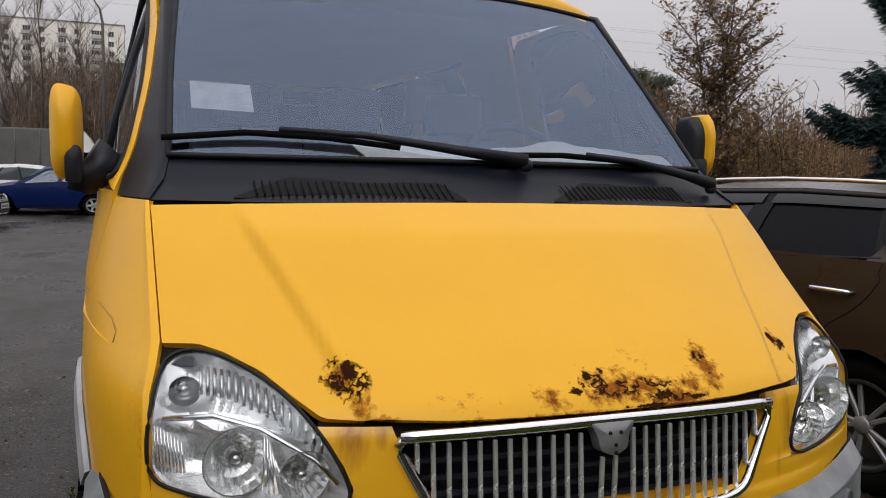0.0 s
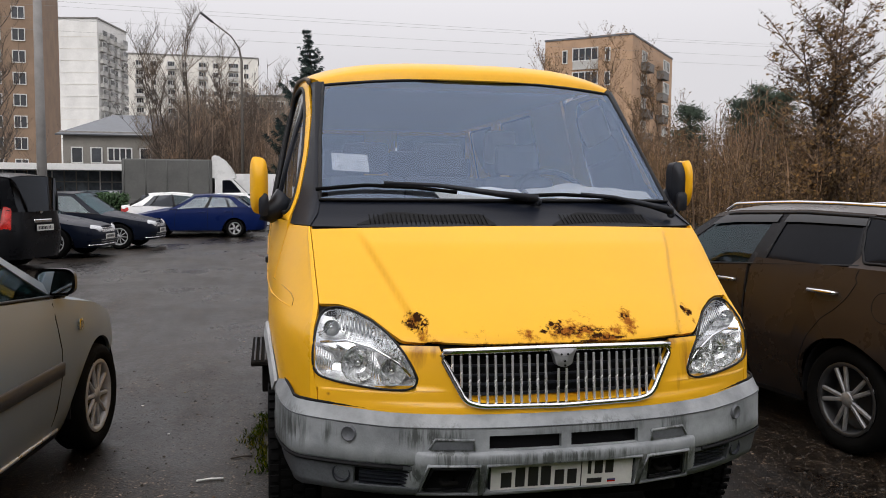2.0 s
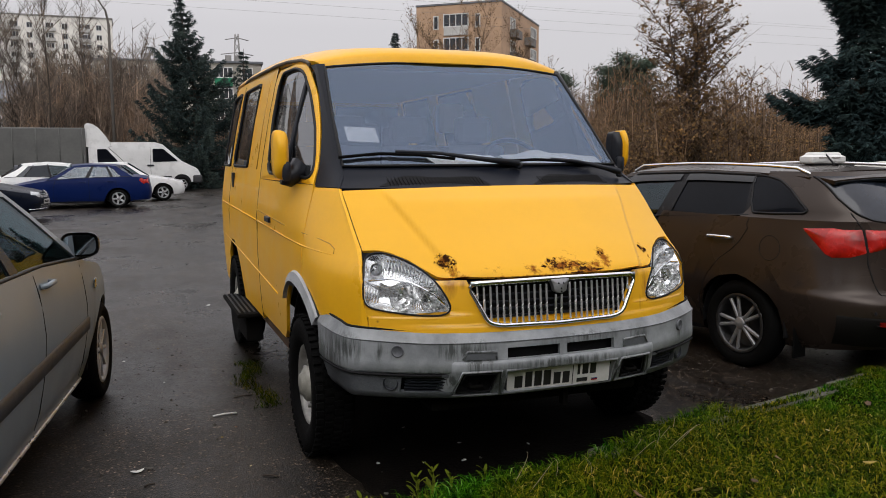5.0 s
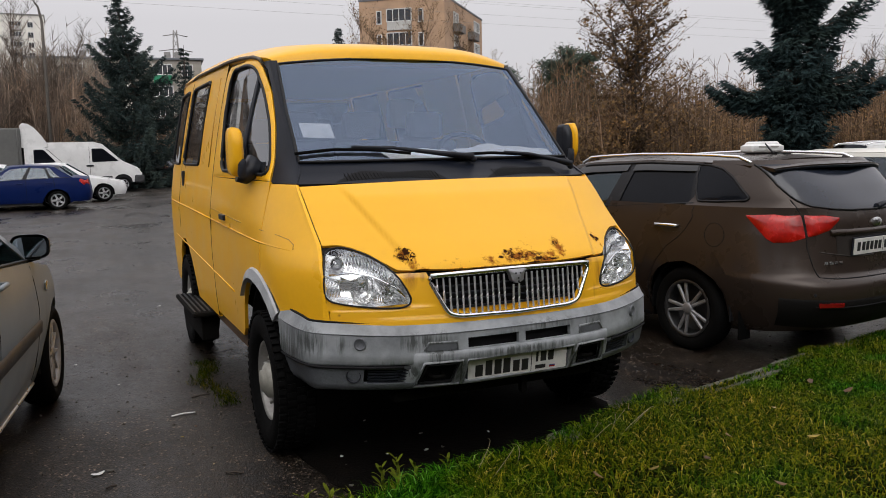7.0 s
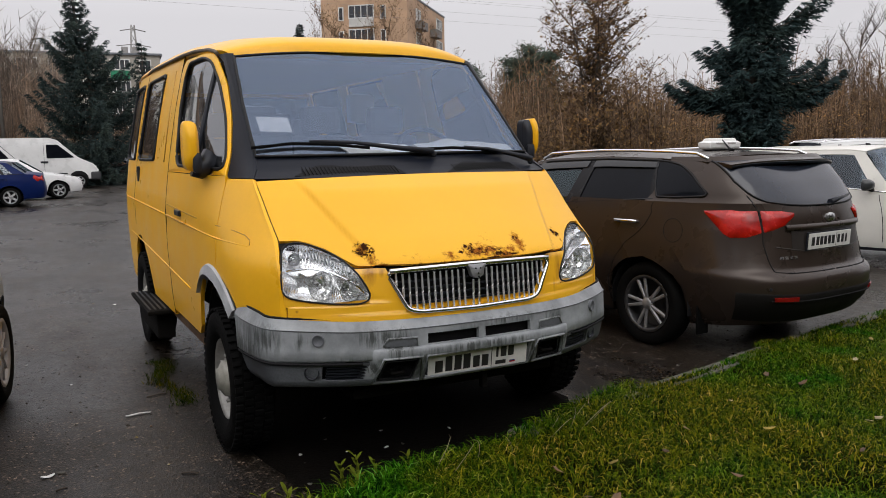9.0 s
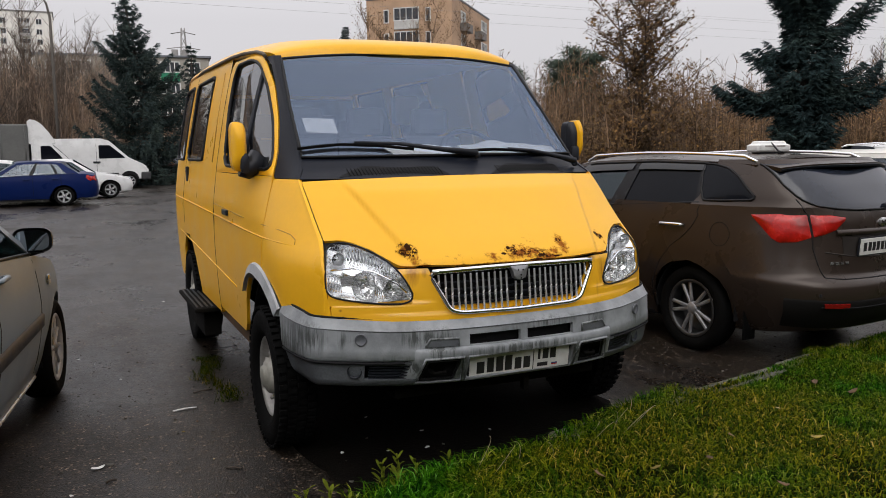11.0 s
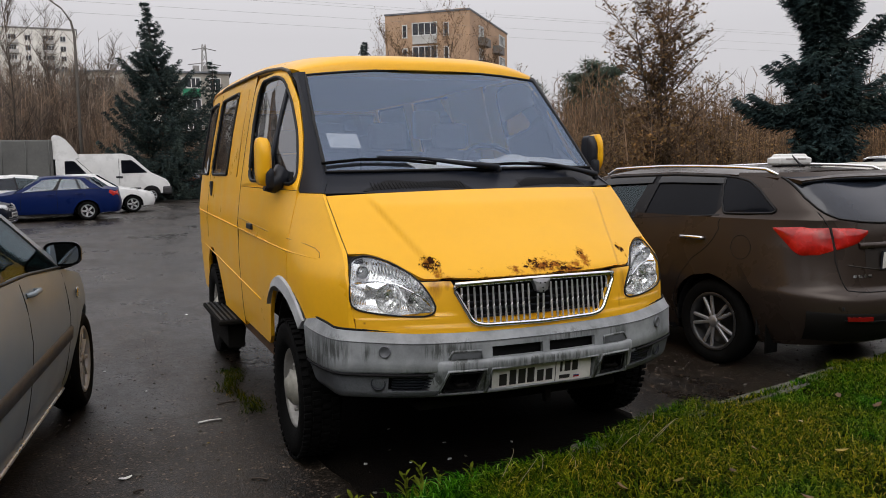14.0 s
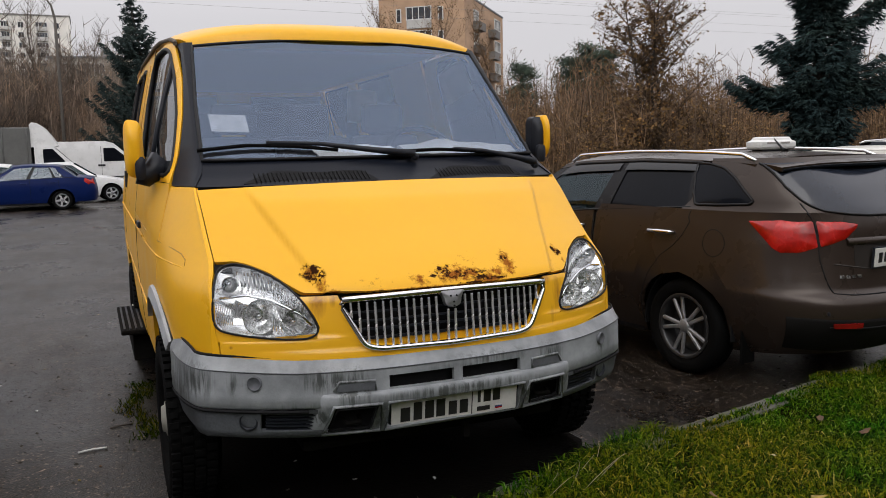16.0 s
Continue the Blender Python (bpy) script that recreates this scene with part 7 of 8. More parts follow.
# ---- poles, wires, pylon ----
def street_lamp(x, y, hgt, label):
    s = thing("street_lamp", label, "street lamp", pose(x, y, 0))
    part("mast", tube([(0, 0, 0), (0, 0, hgt * .86), (-.12, 0, hgt * .93), (-.5, -.1, hgt * .99), (-1.4, -.2, hgt * 1.06)], [.085, .062, .05, .04, .035], 8), M["lamp_post"], s)
    part("lamp_head", box((0, 0, 0), (.75, .24, .11), .04, m=pose(-1.68, -.24, hgt * 1.06 + .2, 0, 37, 0)), M["moulding"], s)


street_lamp(-2.3, 41.0, 9.45, "grey street lamp with a curved arm")
pole = thing("utility_pole", "grey concrete utility pole", "pole", pose(-8.45, 27.0, 0))
part("shaft", tube([(0, 0, 0), (0, 0, 5), (0, 0, 11)], [.17, .15, .12], 10), M["concrete"], pole)
part("cross_arm", box((0, 0, 10.2), (1.6, .1, .1), .01), M["concrete"], pole)
for k, (x, y) in enumerate(((33, 30), (27.5, 22))):
    p2 = thing("street_lamp", "thin lamp post in front of the thicket", "street lamp", pose(x, y, 0))
    part("mast", tube([(0, 0, 0), (0, 0, 3.9), (-.3, 0, 4.1), (-.6, 0, 4.1)], .05, 6), M["sash"], p2)
wires = thing("overhead_wires", "thin grey wires strung overhead", "wires")
for y, z, dz, x0, x1 in ((60, 15.2, 1.0, -70, 150), (60, 14.2, .9, -70, 150), (61, 13.5, .8, -70, 150), (62, 16.4, 1.6, -70, 150)):
    part("wire", tube([(x0 + (x1 - x0) * k / 24, y + k * .1, z - dz * (1 - (2 * k / 24 - 1) ** 2)) for k in range(25)], .007, 4), M["concrete"], wires)
pyl = thing("lattice_pylon", "distant lattice power pylon", "pylon", pose(35.6, 290, 0))
for s in (-1, 1):
    for q in (-1, 1):
        part("leg", tube([(s * 4, q * 4, 0), (s * 1.2, q * 1.2, 30), (s * .5, q * .5, 44)], .16, 4), M["concrete"], pyl)
for k in range(12):
    z = 8 + k * 3
    w = tab([(0, 4), (30, 1.2), (44, .5)], z)
    w2 = tab([(0, 4), (30, 1.2), (44, .5)], z + 3)
    part("brace", tube([(-w, -w, z), (w2, -w2, z + 3)], .1, 4), M["concrete"], pyl)
    part("brace", tube([(w, -w, z), (-w2, -w2, z + 3)], .1, 4), M["concrete"], pyl)
for z, w in ((31, 7), (37, 5.5), (42, 4)):
    part("arm", tube([(-w, 0, z), (0, 0, z + .8), (w, 0, z)], .15, 4), M["concrete"], pyl)


# ---- trees ----
def prism(verts, faces, a, b, ra, rb):
    t = (b - a)
    if t.length < 1e-6:
        return
    t.normalize()
    s = t.orthogonal().normalized()
    w = t.cross(s)
    i = len(verts)
    for p, r in ((a, ra), (b, rb)):
        for k in range(3):
            c = 2.0944 * k
            verts.append(p + (s * math.cos(c) + w * math.sin(c)) * r)
    for k in range(3):
        faces.append((i + k, i + (k + 1) % 3, i + 3 + (k + 1) % 3, i + 3 + k))


def leafy(verts, faces, p, size, rng):
    d = Vector((rng.uniform(-1, 1), rng.uniform(-1, 1), rng.uniform(-1, .3))).normalized() * size
    e = d.orthogonal().normalized() * size * .4
    i = len(verts)
    verts.extend((p, p + d * .5 + e, p + d, p + d * .5 - e))
    faces.append((i, i + 1, i + 2, i + 3))


def thicket(name, label, az0, az1, d0, d1, h0, h1, count, seed, leaves, mat):
    """A dense stand of bare saplings."""
    rng = random.Random(seed)
    v, f, lv, lf = [], [], [], []
    for _ in range(count):
        az, dist = radians(rng.uniform(az0, az1)), rng.uniform(d0, d1)
        base = Vector((math.sin(az) * dist, math.cos(az) * dist, 0))
        hh = rng.uniform(h0, h1) * (.55 + .45 * rng.random()) * (1 + .25 * noise.noise((az * 9, 0, seed)))
        p, d = base, Vector((rng.uniform(-.12, .12), rng.uniform(-.12, .12), 1))
        r = .02 + hh * .004
        for k in range(3):
            q = p + (d + Vector((rng.uniform(-.12, .12), rng.uniform(-.12, .12), 0))) * hh / 3
            prism(v, f, p, q, r * (1 - k * .28), r * (.72 - k * .28))
            for _ in range(7):
                s = p + (q - p) * rng.random()
                tip = s + Vector((rng.uniform(-1, 1), rng.uniform(-1, 1), rng.uniform(.2, 1.1))) * hh * .10
                prism(v, f, s, tip, r * .35, .004)
                for _ in range(leaves):
                    leafy(lv, lf, s + (tip - s) * rng.random(), rng.uniform(.05, .11), rng)
            p = q
    o = quad_cloud(name, v, f, M[mat])
    tagged(o, label, "thicket", kind="stuff")
    if lv:
        o = quad_cloud(name + "_leaves", lv, lf, M["dead_leaf"])
        tagged(o, "withered brown leaves in the thicket", "leaves", kind="stuff")


thicket("thicket", "dense brown thicket of bare saplings", 19, 66, 40, 62, 4.2, 6.7, 4600, 3, 2, "twig")
thicket("leafy_shrubs", "spreading shrubs with withered orange leaves", 35.0, 45.0, 20, 24.5, 1.6, 3.7, 130, 14, 4, "twig")
thicket("brushwood", "low brown brushwood behind the parked cars", 17, 64, 32, 42, 2.0, 4.6, 1500, 4, 3, "twig")
thicket("grove", "grey-brown grove of bare trees", -8.6, 1.2, 52, 72, 4.5, 8.4, 2600, 5, 0, "twig_red")
thicket("tall_grove", "taller bare trees rising out of the grove", -7.0, 1.6, 56, 74, 7.8, 10.6, 1000, 15, 0, "twig_pale")
thicket("undergrowth", "low brown undergrowth before the grey house", 1, 11, 52, 66, 3.0, 5.5, 900, 8, 0, "twig")
thicket("roadside_shrubs", "bare shrubs along the far side of the car park", -26, 12, 46, 54, 1.5, 3.2, 900, 6, 1, "twig_grey")


def open_tree(x, y, hgt, seed, label, leafy_part=.5, twig="twig", stems=4, thin=1.0, leaf=.11):
    """A young tree with several upright stems, fine side twigs and a few leaves left on."""
    rng = random.Random(seed)
    t = thing("tree", label, "tree", pose(x, y, 0), "trees round the car park")
    tv, tf, cv, cf, lv, lf = [], [], [], [], [], []

    def bough(p, d, length, r, level):
        n = 4 if level < 2 else 2
        for k in range(n):
            d = (d + Vector((rng.uniform(-1, 1), rng.uniform(-1, 1), rng.uniform(-.3, .6))) * .13).normalized()
            q = p + d * length / n
            prism(tv if level == 0 else cv, tf if level == 0 else cf, p, q, r * (1 - .75 * k / n), r * (1 - .75 * (k + 1) / n) + .002)
            if level < 3:
                for _ in range((5, 4, 2)[level]):
                    s = p + (q - p) * rng.random()
                    a = rng.uniform(0, 6.28)
                    out = Vector((math.cos(a), math.sin(a), rng.uniform(.35, 1.1) + (.7 if thin > 1 else 0))).normalized()
                    here = (s.z / hgt) if level == 0 else .5
                    bough(s, out, length * (.36 - .14 * here) * rng.uniform(.6, 1.1) if level == 0 else length * rng.uniform(.3, .5), max(.0045 * thin, r * .42), level + 1)
            if level >= 2 and rng.random() < leafy_part:
                leafy(lv, lf, q, leaf * rng.uniform(.6, 1.35), rng)
            p = q
    for k, (dx, dy, hh) in enumerate(((0, 0, 1), (-.16, .08, .82), (.17, -.05, .86), (.05, .2, .7))[:stems]):
        bough(Vector((dx * .4, dy * .4, 0)), Vector((dx, dy, 1)).normalized(), hgt * hh, .055 * thin, 0)
    quad_cloud("trunk", tv, tf, M["bark"], t)
    quad_cloud("crown", cv, cf, M[twig], t)
    if lv:
        quad_cloud("foliage", lv, lf, M["dead_leaf"], t)


open_tree(13.9, 16.6, 6.9, 11, "slender open tree with a few withered leaves")
for k, (x, y, hgt) in enumerate(((-6.0, 52, 11.5), (-7.6, 55, 11), (-3.2, 56, 10), (-15.8, 47, 10.5), (-1.0, 60, 9.5), (-13.5, 33, 9.5), (25, 68, 13.5), (28.5, 70, 15), (33, 64, 12), (42, 24, 8.0), (47, 26, 9.0), (40, 27.5, 7.5))):
    eastern = 15 < x < 39
    open_tree(x, y, hgt, 30 + k, "tall bare tree with some withered leaves" if eastern else "tall bare deciduous tree", .35 if eastern else 0, "twig" if eastern else "twig_grey", 2, 1.25, .16)


def spruce(x, y, hgt, wide, seed, mat, label, bare=0.0, gaps=0.0, wild=0.0, shape=None, dense=9, limbs=(), step=.028, rise=-.12, lean=0.0):
    rng = random.Random(seed)
    t = thing("spruce", label, "tree", pose(x, y, 0), "conifers")
    tv, tf, v, f = [], [], [], []
    prism(tv, tf, Vector((0, 0, 0)), Vector((.1, 0, hgt * .5)), hgt * .022, hgt * .014)
    prism(tv, tf, Vector((.1, 0, hgt * .5)), Vector((.1 + lean, 0, hgt)), hgt * .014, .01)
    def limb_of(z, a, reach, rise):
        out = Vector((math.cos(a), math.sin(a), 0))
        side = Vector((-out.y, out.x, 0))

        def limb(s):
            return Vector((.1 + lean * (z / hgt) ** 2, 0, z)) + out * reach * s + Vector((0, 0, reach * (rise * s - .28 * math.sin(s * 2.4) + .22 * s * s)))
        pts = [limb(s) for s in (0, .35, .7, 1)]
        for p0, p1, r0, r1 in zip(pts, pts[1:], (.03, .022, .014), (.022, .014, .005)):
            prism(tv, tf, p0, p1, r0, r1)
        n = max(3, int(reach * dense))
        for i in range(n):
            s = .12 + .9 * (i + rng.random()) / n
            c = limb(min(1.03, s))
            w = reach * .30 * (1.05 - s) + .10
            for sg in (-1, 1, 0):
                d = (side * sg * rng.uniform(.6, 1.1) + out * rng.uniform(.3, .9) + Vector((0, 0, rng.uniform(-.75, .05)))).normalized()
                ln = w * rng.uniform(.7, 1.35) + .06
                for m2 in range(4):
                    b0 = c + d * ln * m2 / 4
                    for _ in range(2):
                        e = (d + Vector((rng.uniform(-1, 1), rng.uniform(-1, 1), rng.uniform(-.9, .7))) * .75).normalized() * rng.uniform(.10, .20)
                        g = e.orthogonal().normalized() * .022
                        j = len(v)
                        v.extend((b0 + g, b0 - g, b0 + e))
                        f.append((j, j + 1, j + 2))
    for z, a, reach, rise in limbs:
        limb_of(z, radians(a), reach, rise + .1)
        limb_of(z + .06, radians(a + 7), reach * .8, rise + .1)
    z = bare + .15
    while z < hgt:
        k = (z - bare) / (hgt - bare)
        reach0 = tab(shape, z) if shape else wide * (1 - k) ** .85 * (1 + wild * noise.noise((z * .9, seed, 1))) + .12
        a0 = rng.uniform(0, 6.28)
        count = 9 if k < .8 else 6
        for q in range(count):
            if rng.random() < gaps:
                continue
            a = a0 + q * 6.283 / count + rng.uniform(-.25, .25)
            reach = reach0 * rng.uniform(.65, 1.1) * (1 + wild * .8 * noise.noise((math.cos(a) * 1.3, math.sin(a) * 1.3, z * .7 + seed)))
            limb_of(z, a, reach, .35 if k > .75 else rise + .25 * k)
        z += max(.12, hgt * step * (1 - .4 * k))
    quad_cloud("trunk", tv, tf, M["bark"], t)
    quad_cloud("crown", v, f, M[mat], t)


spruce(1.65, 41.5, 10.0, 2.6, 1, "needle_dark", "dark green spruce behind the white van", .3, .20, .70,
       [(.3, 2.6), (1.4, 2.9), (2.6, 2.5), (3.6, 2.75), (4.6, 2.6), (5.4, 1.75), (6.2, 1.9), (6.9, 1.2), (7.3, 1.1), (7.7, .62), (8.4, .60), (9.0, .30), (10.0, .06)], 15, step=.040, rise=.10, lean=-.75)
spruce(4.9, 47.0, 8.0, .9, 8, "needle_dark", "thin dark conifer before the grey house", .3, .35, .5, step=.05, rise=.1)
spruce(14.4, 11.4, 8.6, 2.2, 2, "needle_blue", "blue spruce with ragged drooping limbs", .2, .06, .40,
       [(.2, .90), (1.6, .80), (2.4, .72), (2.7, .80), (3.0, .95), (3.3, .95), (3.6, .75), (3.9, .5), (4.2, .36), (4.4, .38), (4.7, .70), (5.1, .90), (5.6, 1.05), (7, .8), (8.6, .12)], 22,
       ((3.10, 132, 1.95, -.16), (2.90, 128, 1.8, -.14), (3.00, 138, 1.7, -.2), (2.75, 133, 1.5, -.15), (3.78, 134, 1.25, -.08), (3.65, 128, 1.0, -.1), (3.15, -48, 2.0, -.12), (2.95, -44, 1.9, -.12), (3.35, -52, 1.6, -.08), (2.80, -50, 1.6, -.15), (4.15, -46, 1.65, .40), (4.25, -50, 1.35, .36)))
spruce(19.4, 62.6, 11.9, 1.8, 5, "needle_dark", "distant spruce top over the roof", .5, .1, .3)
for k, (x, y, hgt) in enumerate(((28.3, 43.8, 7.3), (29.2, 43.0, 8.0), (30.0, 42.4, 7.5), (25.6, 45.6, 6.9))):
    rng = random.Random(70 + k)
    t = thing("pine", "dark pine standing above the thicket", "tree", pose(x, y, 0), "conifers")
    tv, tf, v, f = [], [], [], []
    prism(tv, tf, Vector((0, 0, 0)), Vector((0, 0, hgt)), .16, .05)
    for _ in range(70):
        z = hgt * rng.uniform(.5, 1.0)
        a = rng.uniform(0, 6.28)
        reach = rng.uniform(.3, 1.15) * (1.0 - abs(z / hgt - .78) * 2)
        c = Vector((math.cos(a) * reach, math.sin(a) * reach, z + reach * .25))
        prism(tv, tf, Vector((0, 0, z - .2)), c, .03, .01)
        for _ in range(95):
            p = c + Vector((rng.gauss(0, .30), rng.gauss(0, .30), rng.gauss(0, .13)))
            e = Vector((rng.uniform(-1, 1), rng.uniform(-1, 1), rng.uniform(-.2, 1))).normalized() * .24
            g = e.orthogonal().normalized() * .045
            j = len(v)
            v.extend((p + g, p - g, p + e))
            f.append((j, j + 1, j + 2))
    quad_cloud("trunk", tv, tf, M["bark"], t)
    quad_cloud("crown", v, f, M["pine"], t)

# clipped hedge bush beside the white saloon
rng = random.Random(9)
v, f = [], []
for _ in range(4200):
    p = Vector((rng.uniform(-.5, .5), rng.uniform(-.4, .4), rng.uniform(0, 1.4)))
    leafy(v, f, p, .09, rng)
shrub = thing("shrub", "clipped green shrub by the parked cars", "shrub", pose(-6.55, 28.9, 0))
quad_cloud("foliage", v, f, M["hedge"], shrub)

# ---- what closes the car park behind the camera: an unseen dark wall with an uneven top, added to cut light and darken reflections ----
M["backdrop_wall"] = surface("dark_backdrop_wall", (0.045, 0.036, 0.028), 0.95, 0, 0.5, 0.5, 5, 0.5)
bm = bmesh.new()
rows = []
for zf in (0, .35, .7, 1):
    row = []
    for k in range(81):
        a = radians(100 + 160 * k / 80)
        r = 17 + 2.0 * noise.noise((k * .21, 3, 0))
        top_z = 8.0 + 2.4 * noise.noise((k * .33, 0, 4)) + 1.2 * noise.noise((k * 1.3, 0, 9))
        row.append(Vector((math.sin(a) * r * 1.5, math.cos(a) * r - 2.0, top_z * zf)))
    rows.append(row)
slab(rows, .8, (0, -60, 3), bm, smooth=False)
tagged(part("backdrop", bm, M["backdrop_wall"], None), "unseen dark wall with a jagged top, added to close the car park", "trees", kind="structure")

# ---- grass, fallen leaves, litter ----
def grass_material():
    m, n, l, b = nodes_of("autumn_grass")
    geo = n.new("ShaderNodeNewGeometry")
    co = n.new("ShaderNodeTexCoord").outputs["Object"]
    patch = noise_node(n, l, 1.1, 5, 0.65, co)
    blade = ramp_node(n, l, geo.outputs["Random Per Island"], [(0.0, (0.002, 0.010, 0.0008)), (0.40, (0.025, 0.056, 0.002)), (0.76, (0.086, 0.114, 0.005)), (0.95, (0.18, 0.18, 0.016)), (1.0, (0.36, 0.30, 0.11))])
    tone = ramp_node(n, l, patch.outputs[0], [(0.40, (0.30, 0.85, 0.4)), (0.49, (0.75, 0.85, 0.55)), (0.59, (1.10, 0.88, 0.6))])
    col = mix_node(n, l, 1.0, blade.outputs[0], tone.outputs[0], "MULTIPLY")
    l.new(col.outputs[0], b.inputs["Base Color"])
    b.inputs["Roughness"].default_value = 0.6
    b.inputs["Specular IOR Level"].default_value = 0.02
    return m


M["grass"] = grass_material()
SCRAPS = ((-1.34, 4.7, .022), (-1.05, 5.48, .025), (-1.80, .9, .03), (-1.74, .92, .022), (-1.87, 3.27, .014), (-1.61, 2.54, .012), (-1.53, 1.26, .011), (-1.92, .6, .012), (-.38, 1.03, .012), (-.49, .70, .014), (-.67, .56, .016), (-.25, .44, .018), (-.16, .44, .015), (.16, .53, .015), (-.18, .68, .014), (-.74, .19, .016), (-.45, .48, .012))
rng = random.Random(21)
v, f = [], []


def bare_kerb(x):
    return x > 1.25 and not 2.62 < x < 2.8


for k in range(290000):
    x = rng.uniform(LAWN_LEFT - .1, 8.5) if k % 5 < 2 else rng.uniform(LAWN_LEFT - .1, 3.6)
    dd = rng.random() ** 1.25 * 3.6
    if k >= 235000:
        x, dd = rng.uniform(LAWN_LEFT, 11.9), rng.uniform(3.2, 5.5)
        if k % 3 == 0:
            x, dd = rng.uniform(8.0, 11.9), rng.uniform(.1, 5.5)
    fringe = k >= 282000
    if fringe:
        x = rng.uniform(-.95, 1.0)
        dd = -rng.random() ** 1.8 * .30 * (1 - (x + .95) / 2.1)
    y = kerb_y(x) - dd + .03
    if x < LAWN_LEFT + .25 * rng.random() - .15 * dd:
        continue
    if not fringe and dd < (.10 if x < 2.1 else .075) and (bare_kerb(x) or rng.random() < .35):
        continue
    thin = noise.noise((x * 2.2, y * 2.2, 9))
    if thin < -.30 and rng.random() < .6:
        continue
    lush = noise.noise((x * .9 + 7, y * .9, 4))
    z = lawn_z(x, y) if dd > .14 else .12
    if fringe:
        z = .005
    hgt = rng.uniform(.02, .062) * (1 + .7 * max(0, lush))
    if dd < .35:
        hgt *= 1.5 if x < 1.3 else .8
    a = rng.uniform(0, 6.28)
    d = Vector((math.cos(a), math.sin(a), 0))
    w = Vector((-d.y, d.x, 0)) * rng.uniform(.0014, .0036)
    lean = rng.uniform(.5, 1.9)
    if k % 14 == 0:
        w, hgt = w * 2.6, hgt * .8
    p = Vector((x, y, z - .005))
    m1 = p + Vector((0, 0, hgt * .55)) + d * hgt * .35 * lean
    t1 = p + Vector((0, 0, hgt * max(.25, 1 - .42 * lean))) + d * hgt * .85 * lean
    j = len(v)
    v.extend((p + w, p - w, m1 - w * .85, m1 + w * .85, t1))
    f.append((j, j + 1, j + 2, j + 3))
    f.append((j + 3, j + 2, j + 4))
o = quad_cloud("grass", v, f, M["grass"])
tagged(o, "short green and straw-coloured autumn grass", "grass", kind="stuff")

M["yellow_leaf"] = surface("yellow_leaf", (0.27, 0.19, 0.03), 0.7, 0, 0.5, 9, 60, 0.2, each=0.4)
M["pale_leaf"] = surface("pale_dry_leaf", (0.42, 0.34, 0.20), 0.7, 0, 0.4, 9, 60, 0.2, each=0.3)
M["fallen_leaf"] = surface("fallen_leaf", (0.13, 0.065, 0.025), 0.7, 0, 0.5, 9, 60, 0.2, each=0.5)
for k in range(120):
    x = rng.uniform(-.4, 5.0)
    y = kerb_y(x) - rng.uniform(.2, 3.4)
    if k >= 114:
        x, y = rng.uniform(-1.9, -1.1), rng.uniform(.5, 6)
    r = rng.uniform(.012, .029) * (1 if k < 114 else .4)
    bm = bmesh.new()
    ring = [(r * math.cos(a) * (1 + .13 * math.cos(5 * a) + .12 * math.cos(a)), r * .62 * math.sin(a) * (1 + .12 * math.cos(5 * a + 1))) for a in span(0, 2 * math.pi, 20)[:-1]]
    cap(ring, lambda a, b, h: Vector((a, b, h + a * a * 6)), .004, .001, 3, bm)
    o = part("fallen_leaf", bm, M["fallen_leaf"] if k % 5 < 2 else M["yellow_leaf"] if k % 5 < 4 else M["pale_leaf"], None)
    on = k < 114
    o.matrix_basis = pose(x, y, (lawn_z(x, y) + .045) if on else .004, rng.uniform(-25, 25) if on else 0, rng.uniform(-25, 25) if on else 0, rng.uniform(0, 360))
    tagged(o, ("withered brown leaf lying on the grass" if k % 5 < 2 else "faded yellow leaf lying on the grass" if k % 5 < 4 else "pale dry leaf lying on the grass") if on else "withered leaf on the wet asphalt", "leaf", "fallen leaves")
for k, (x, y, a, ln) in enumerate(((-1.30, 1.66, 5, .14), (-1.75, .70, 20, .05), (-1.2, .6, -30, .08), (-1.15, 2.0, 12, .12))):
    o = part("twig", tube([(-ln / 2, 0, .006), (0, .004, .009), (ln / 2, 0, .006)], .005, 6), M["paper"] if k == 0 else M["bark"], None)
    o.matrix_basis = pose(x, y, 0, 0, 0, a)
    tagged(o, "short pale stick on the asphalt" if k == 0 else "thin dark twig on the asphalt", "twig", "twigs")

# scraps of pale litter on the wet asphalt
for k, (x, y, r) in enumerate(SCRAPS):
    bm = bmesh.new()
    rs = random.Random(300 + k)
    ring = [(r * math.cos(a) * rs.uniform(.6, 1.2), r * .7 * math.sin(a) * rs.uniform(.6, 1.2)) for a in span(0, 2 * math.pi, 9)[:-1]]
    cap(ring, lambda a, b, h: Vector((a, b, h + .004 + .25 * abs(a))), .004, .002, 3, bm)
    o = part("litter", bm, M["paper"] if k % 3 else M["kerb"], None)
    o.matrix_basis = pose(x, y, .001, 0, 0, rs.uniform(0, 360))
    tagged(o, "small pale scrap of litter on the asphalt", "litter", "litter")

# weeds at the kerb and moss beside the wheel
M["weed"] = surface("weed_leaf", (0.12, 0.145, 0.012), 0.8, 0, 0.35, 12, 60, 0.1, each=0.3)


M["weed"].node_tree.nodes["Principled BSDF"].inputs["Specular IOR Level"].default_value = 0.05


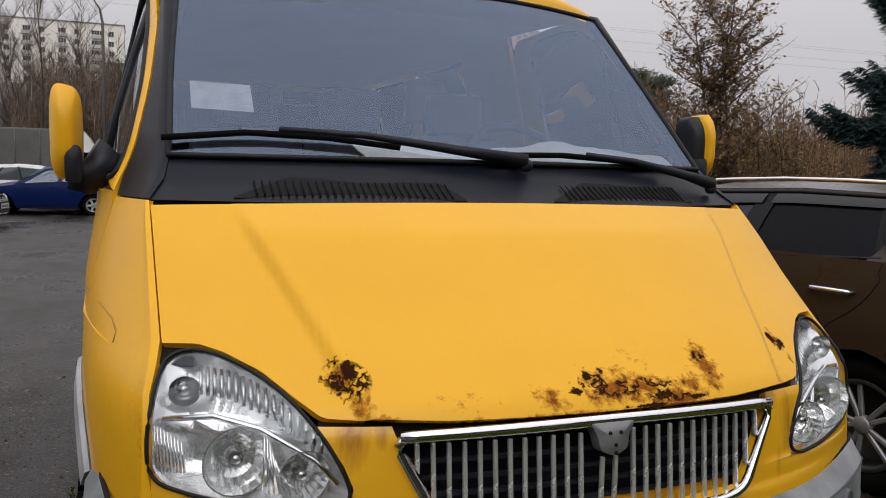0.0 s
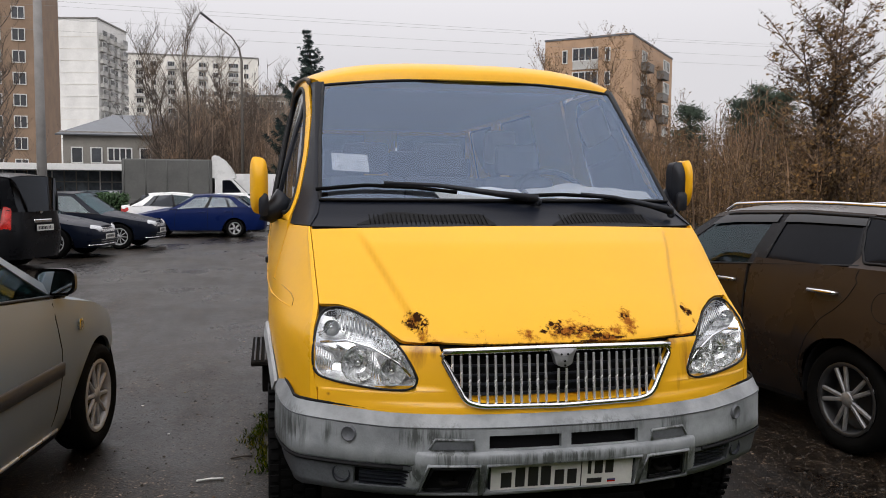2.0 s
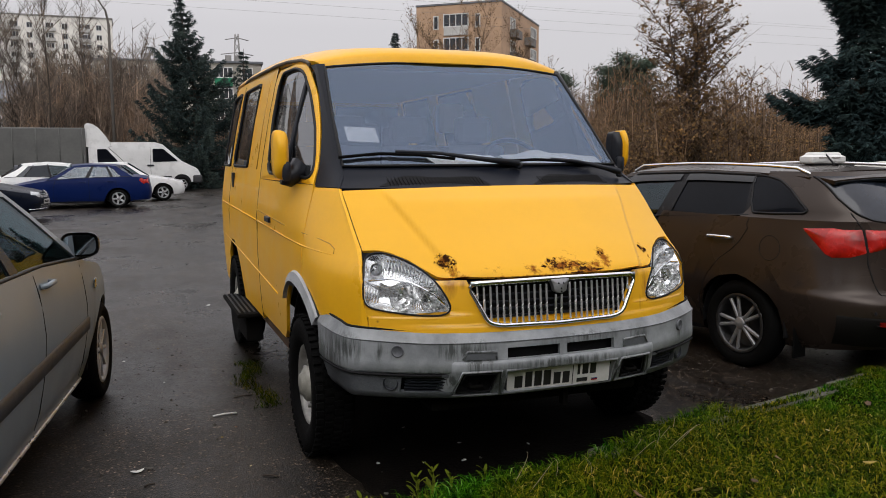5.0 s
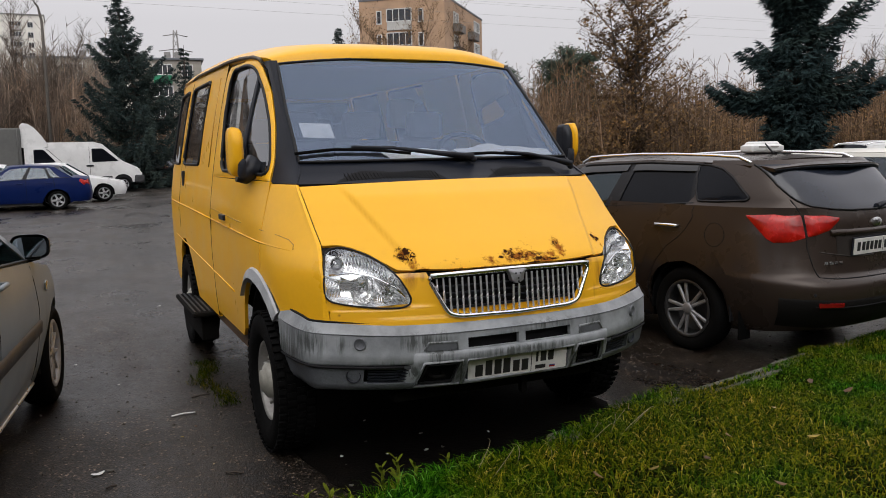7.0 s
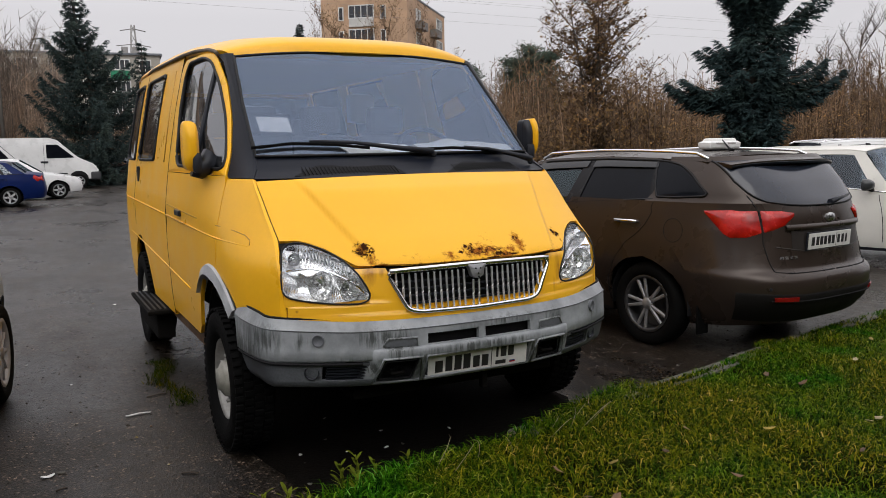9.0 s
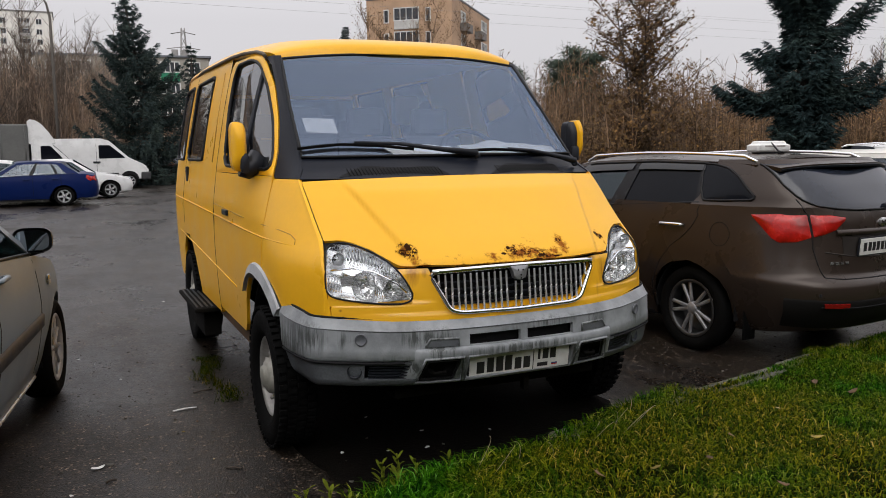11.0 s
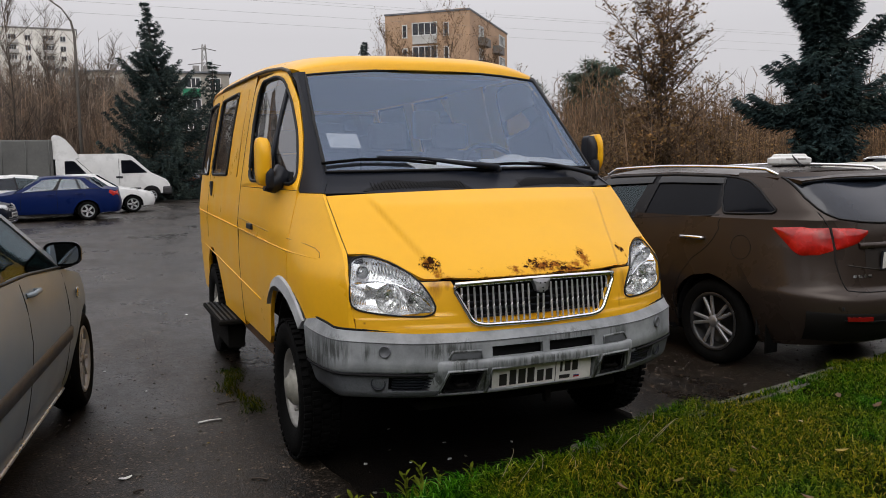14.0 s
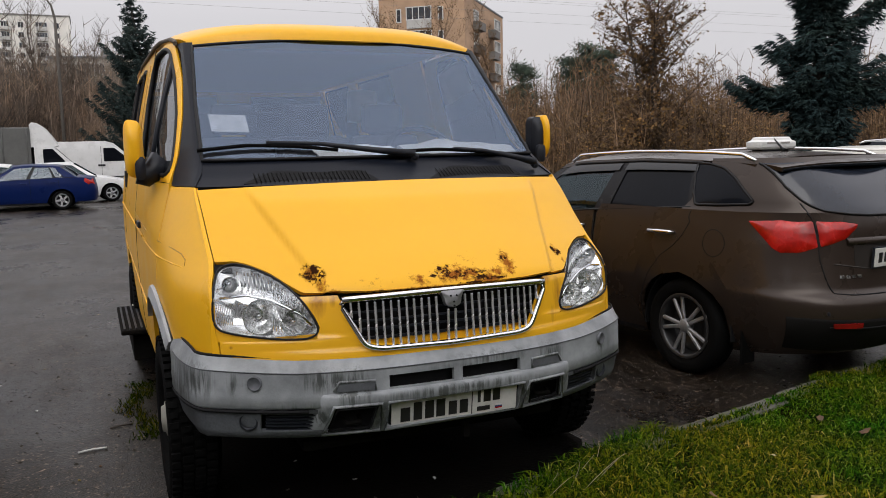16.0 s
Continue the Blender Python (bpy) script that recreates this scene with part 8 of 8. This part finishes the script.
def weed(x, y, hgt, n, seed):
    rng = random.Random(seed)
    w = thing("weed", "yellow-green weed growing at the kerb", "plant", pose(x, y, .0), "weeds")
    part("stem", tube([(0, 0, 0), (.01, 0, hgt * .6), (.0, .01, hgt)], .004, 5), M["weed"], w)
    for k in range(n):
        a, z = k * 2.4, hgt * (.25 + .75 * k / n)
        ln = .085 * rng.uniform(.7, 1.2)
        d = Vector((math.cos(a), math.sin(a), 1.5)).normalized()
        s = Vector((-d.y, d.x, 0)) * .2
        rows = [[Vector((0, 0, z)) + d * ln * t + s * ln * q * math.sin(math.pi * min(.98, t * .9 + .06)) - Vector((0, 0, .35 * ln * t * t)) for q in (-1, 0, 1)] for t in span(0, 1, 5)]
        part("leaf", slab(rows, .0012, (0, 0, -1)), M["weed"], w)


for k, (x, y, hgt, n) in enumerate(((-1.02, -.04, .13, 6), (-.93, -.09, .15, 7), (-.86, -.14, .11, 5), (-.65, .03, .17, 9), (-.57, .04, .20, 10), (-.50, .0, .17, 8), (-.61, -.06, .14, 7), (-.28, .12, .10, 5), (.1, .03, .10, 5))):
    weed(x, y, hgt * .8, n, 40 + k)
# pale dry stalks fallen over the edge of the lawn
M["straw"] = surface("dry_straw", (0.27, 0.22, 0.13), 0.8, 0, 0.3, 12, 60, 0.1, each=0.4)
rng = random.Random(61)
for k, (x, ln) in enumerate(((-.30, .34), (-.12, .24), (.30, .30), (.36, .22), (.55, .26), (.62, .18), (.05, .2), (1.1, .16), (2.2, .16), (2.9, .14), (.50, .42), (.56, .36), (.46, .30), (-.36, .40), (.70, .30))):
    a = rng.uniform(-.6, .9)
    y = kerb_y(x) - rng.uniform(.05, .22)
    pts = [(ln * .8 * q * math.cos(a + .5 * q), ln * .8 * q * math.sin(a + .5 * q), ln * .75 * (q - .72 * q * q)) for q in span(0, 1, 9)]
    o = part("dry_stalk", tube(pts, [.0017 - .0001 * q for q in range(10)], 5), M["straw"], None)
    o.matrix_basis = pose(x, y, .12)
    tagged(o, "pale dry stalk bent over the lawn edge", "stalk", "dry stalks")
v, f = [], []
rng = random.Random(5)
for _ in range(800):
    a = rng.random()
    x, y = -1.04 + rng.gauss(0, .04) + .05 * math.sin(a * 9), 1.7 + 1.2 * a
    z = 0
    hgt = rng.uniform(.01, .045)
    d = Vector((rng.uniform(-1, 1), rng.uniform(-1, 1), 1.2)).normalized()
    w = d.orthogonal().normalized() * .004
    p = Vector((x, y, z))
    j = len(v)
    v.extend((p + w, p - w, p + d * hgt))
    f.append((j, j + 1, j + 2))
o = quad_cloud("moss", v, f, M["grass"])
tagged(o, "green moss and grass growing from the asphalt", "moss", kind="stuff")

# near-black patch under the minibus and along the kerb: shade painted in, with wet mud
M["mud"] = surface("shade_and_wet_mud", (0.0045, 0.0035, 0.0026), 0.9, 0, 0.6, 6, 60, 0.5)
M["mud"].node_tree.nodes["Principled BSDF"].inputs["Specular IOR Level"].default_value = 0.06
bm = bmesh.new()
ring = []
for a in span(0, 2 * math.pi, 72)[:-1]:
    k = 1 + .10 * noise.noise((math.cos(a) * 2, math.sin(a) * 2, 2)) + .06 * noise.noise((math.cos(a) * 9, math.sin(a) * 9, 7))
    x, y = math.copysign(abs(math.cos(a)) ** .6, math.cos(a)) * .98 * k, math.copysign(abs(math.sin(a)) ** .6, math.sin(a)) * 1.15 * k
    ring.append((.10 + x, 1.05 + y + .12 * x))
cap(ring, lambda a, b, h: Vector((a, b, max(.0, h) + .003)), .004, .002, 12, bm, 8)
tagged(part("mud", bm, M["mud"], None), "dark patch under the minibus, painted shade with wet mud", "mud", kind="stuff")

# grit and small stones strewn on the asphalt
M["grit"] = surface("grey_grit", (0.05, 0.043, 0.034), 0.8, 0, 0.6, 30, 90, 0.2)
v, f = [], []
rng = random.Random(77)
for _ in range(6500):
    if rng.random() < .55:
        x, y = rng.uniform(-2.2, -.5), rng.uniform(-1.2, 4.5)
    else:
        x = rng.uniform(-.4, 4.6)
        y = kerb_y(x) + rng.uniform(.05, 1.3)
    r = rng.uniform(.002, .006) if rng.random() < .96 else rng.uniform(.006, .014)
    a = rng.uniform(0, 6.28)
    j = len(v)
    for q in range(4):
        v.append(Vector((x + r * math.cos(a + q * 1.57) * rng.uniform(.7, 1.2), y + r * math.sin(a + q * 1.57) * rng.uniform(.7, 1.2), .0005)))
    v.append(Vector((x, y, r * .8)))
    for q in range(4):
        f.append((j + q, j + (q + 1) % 4, j + 4))
o = quad_cloud("grit", v, f, M["grit"])
tagged(o, "loose grit and small stones on the asphalt", "grit", kind="stuff")
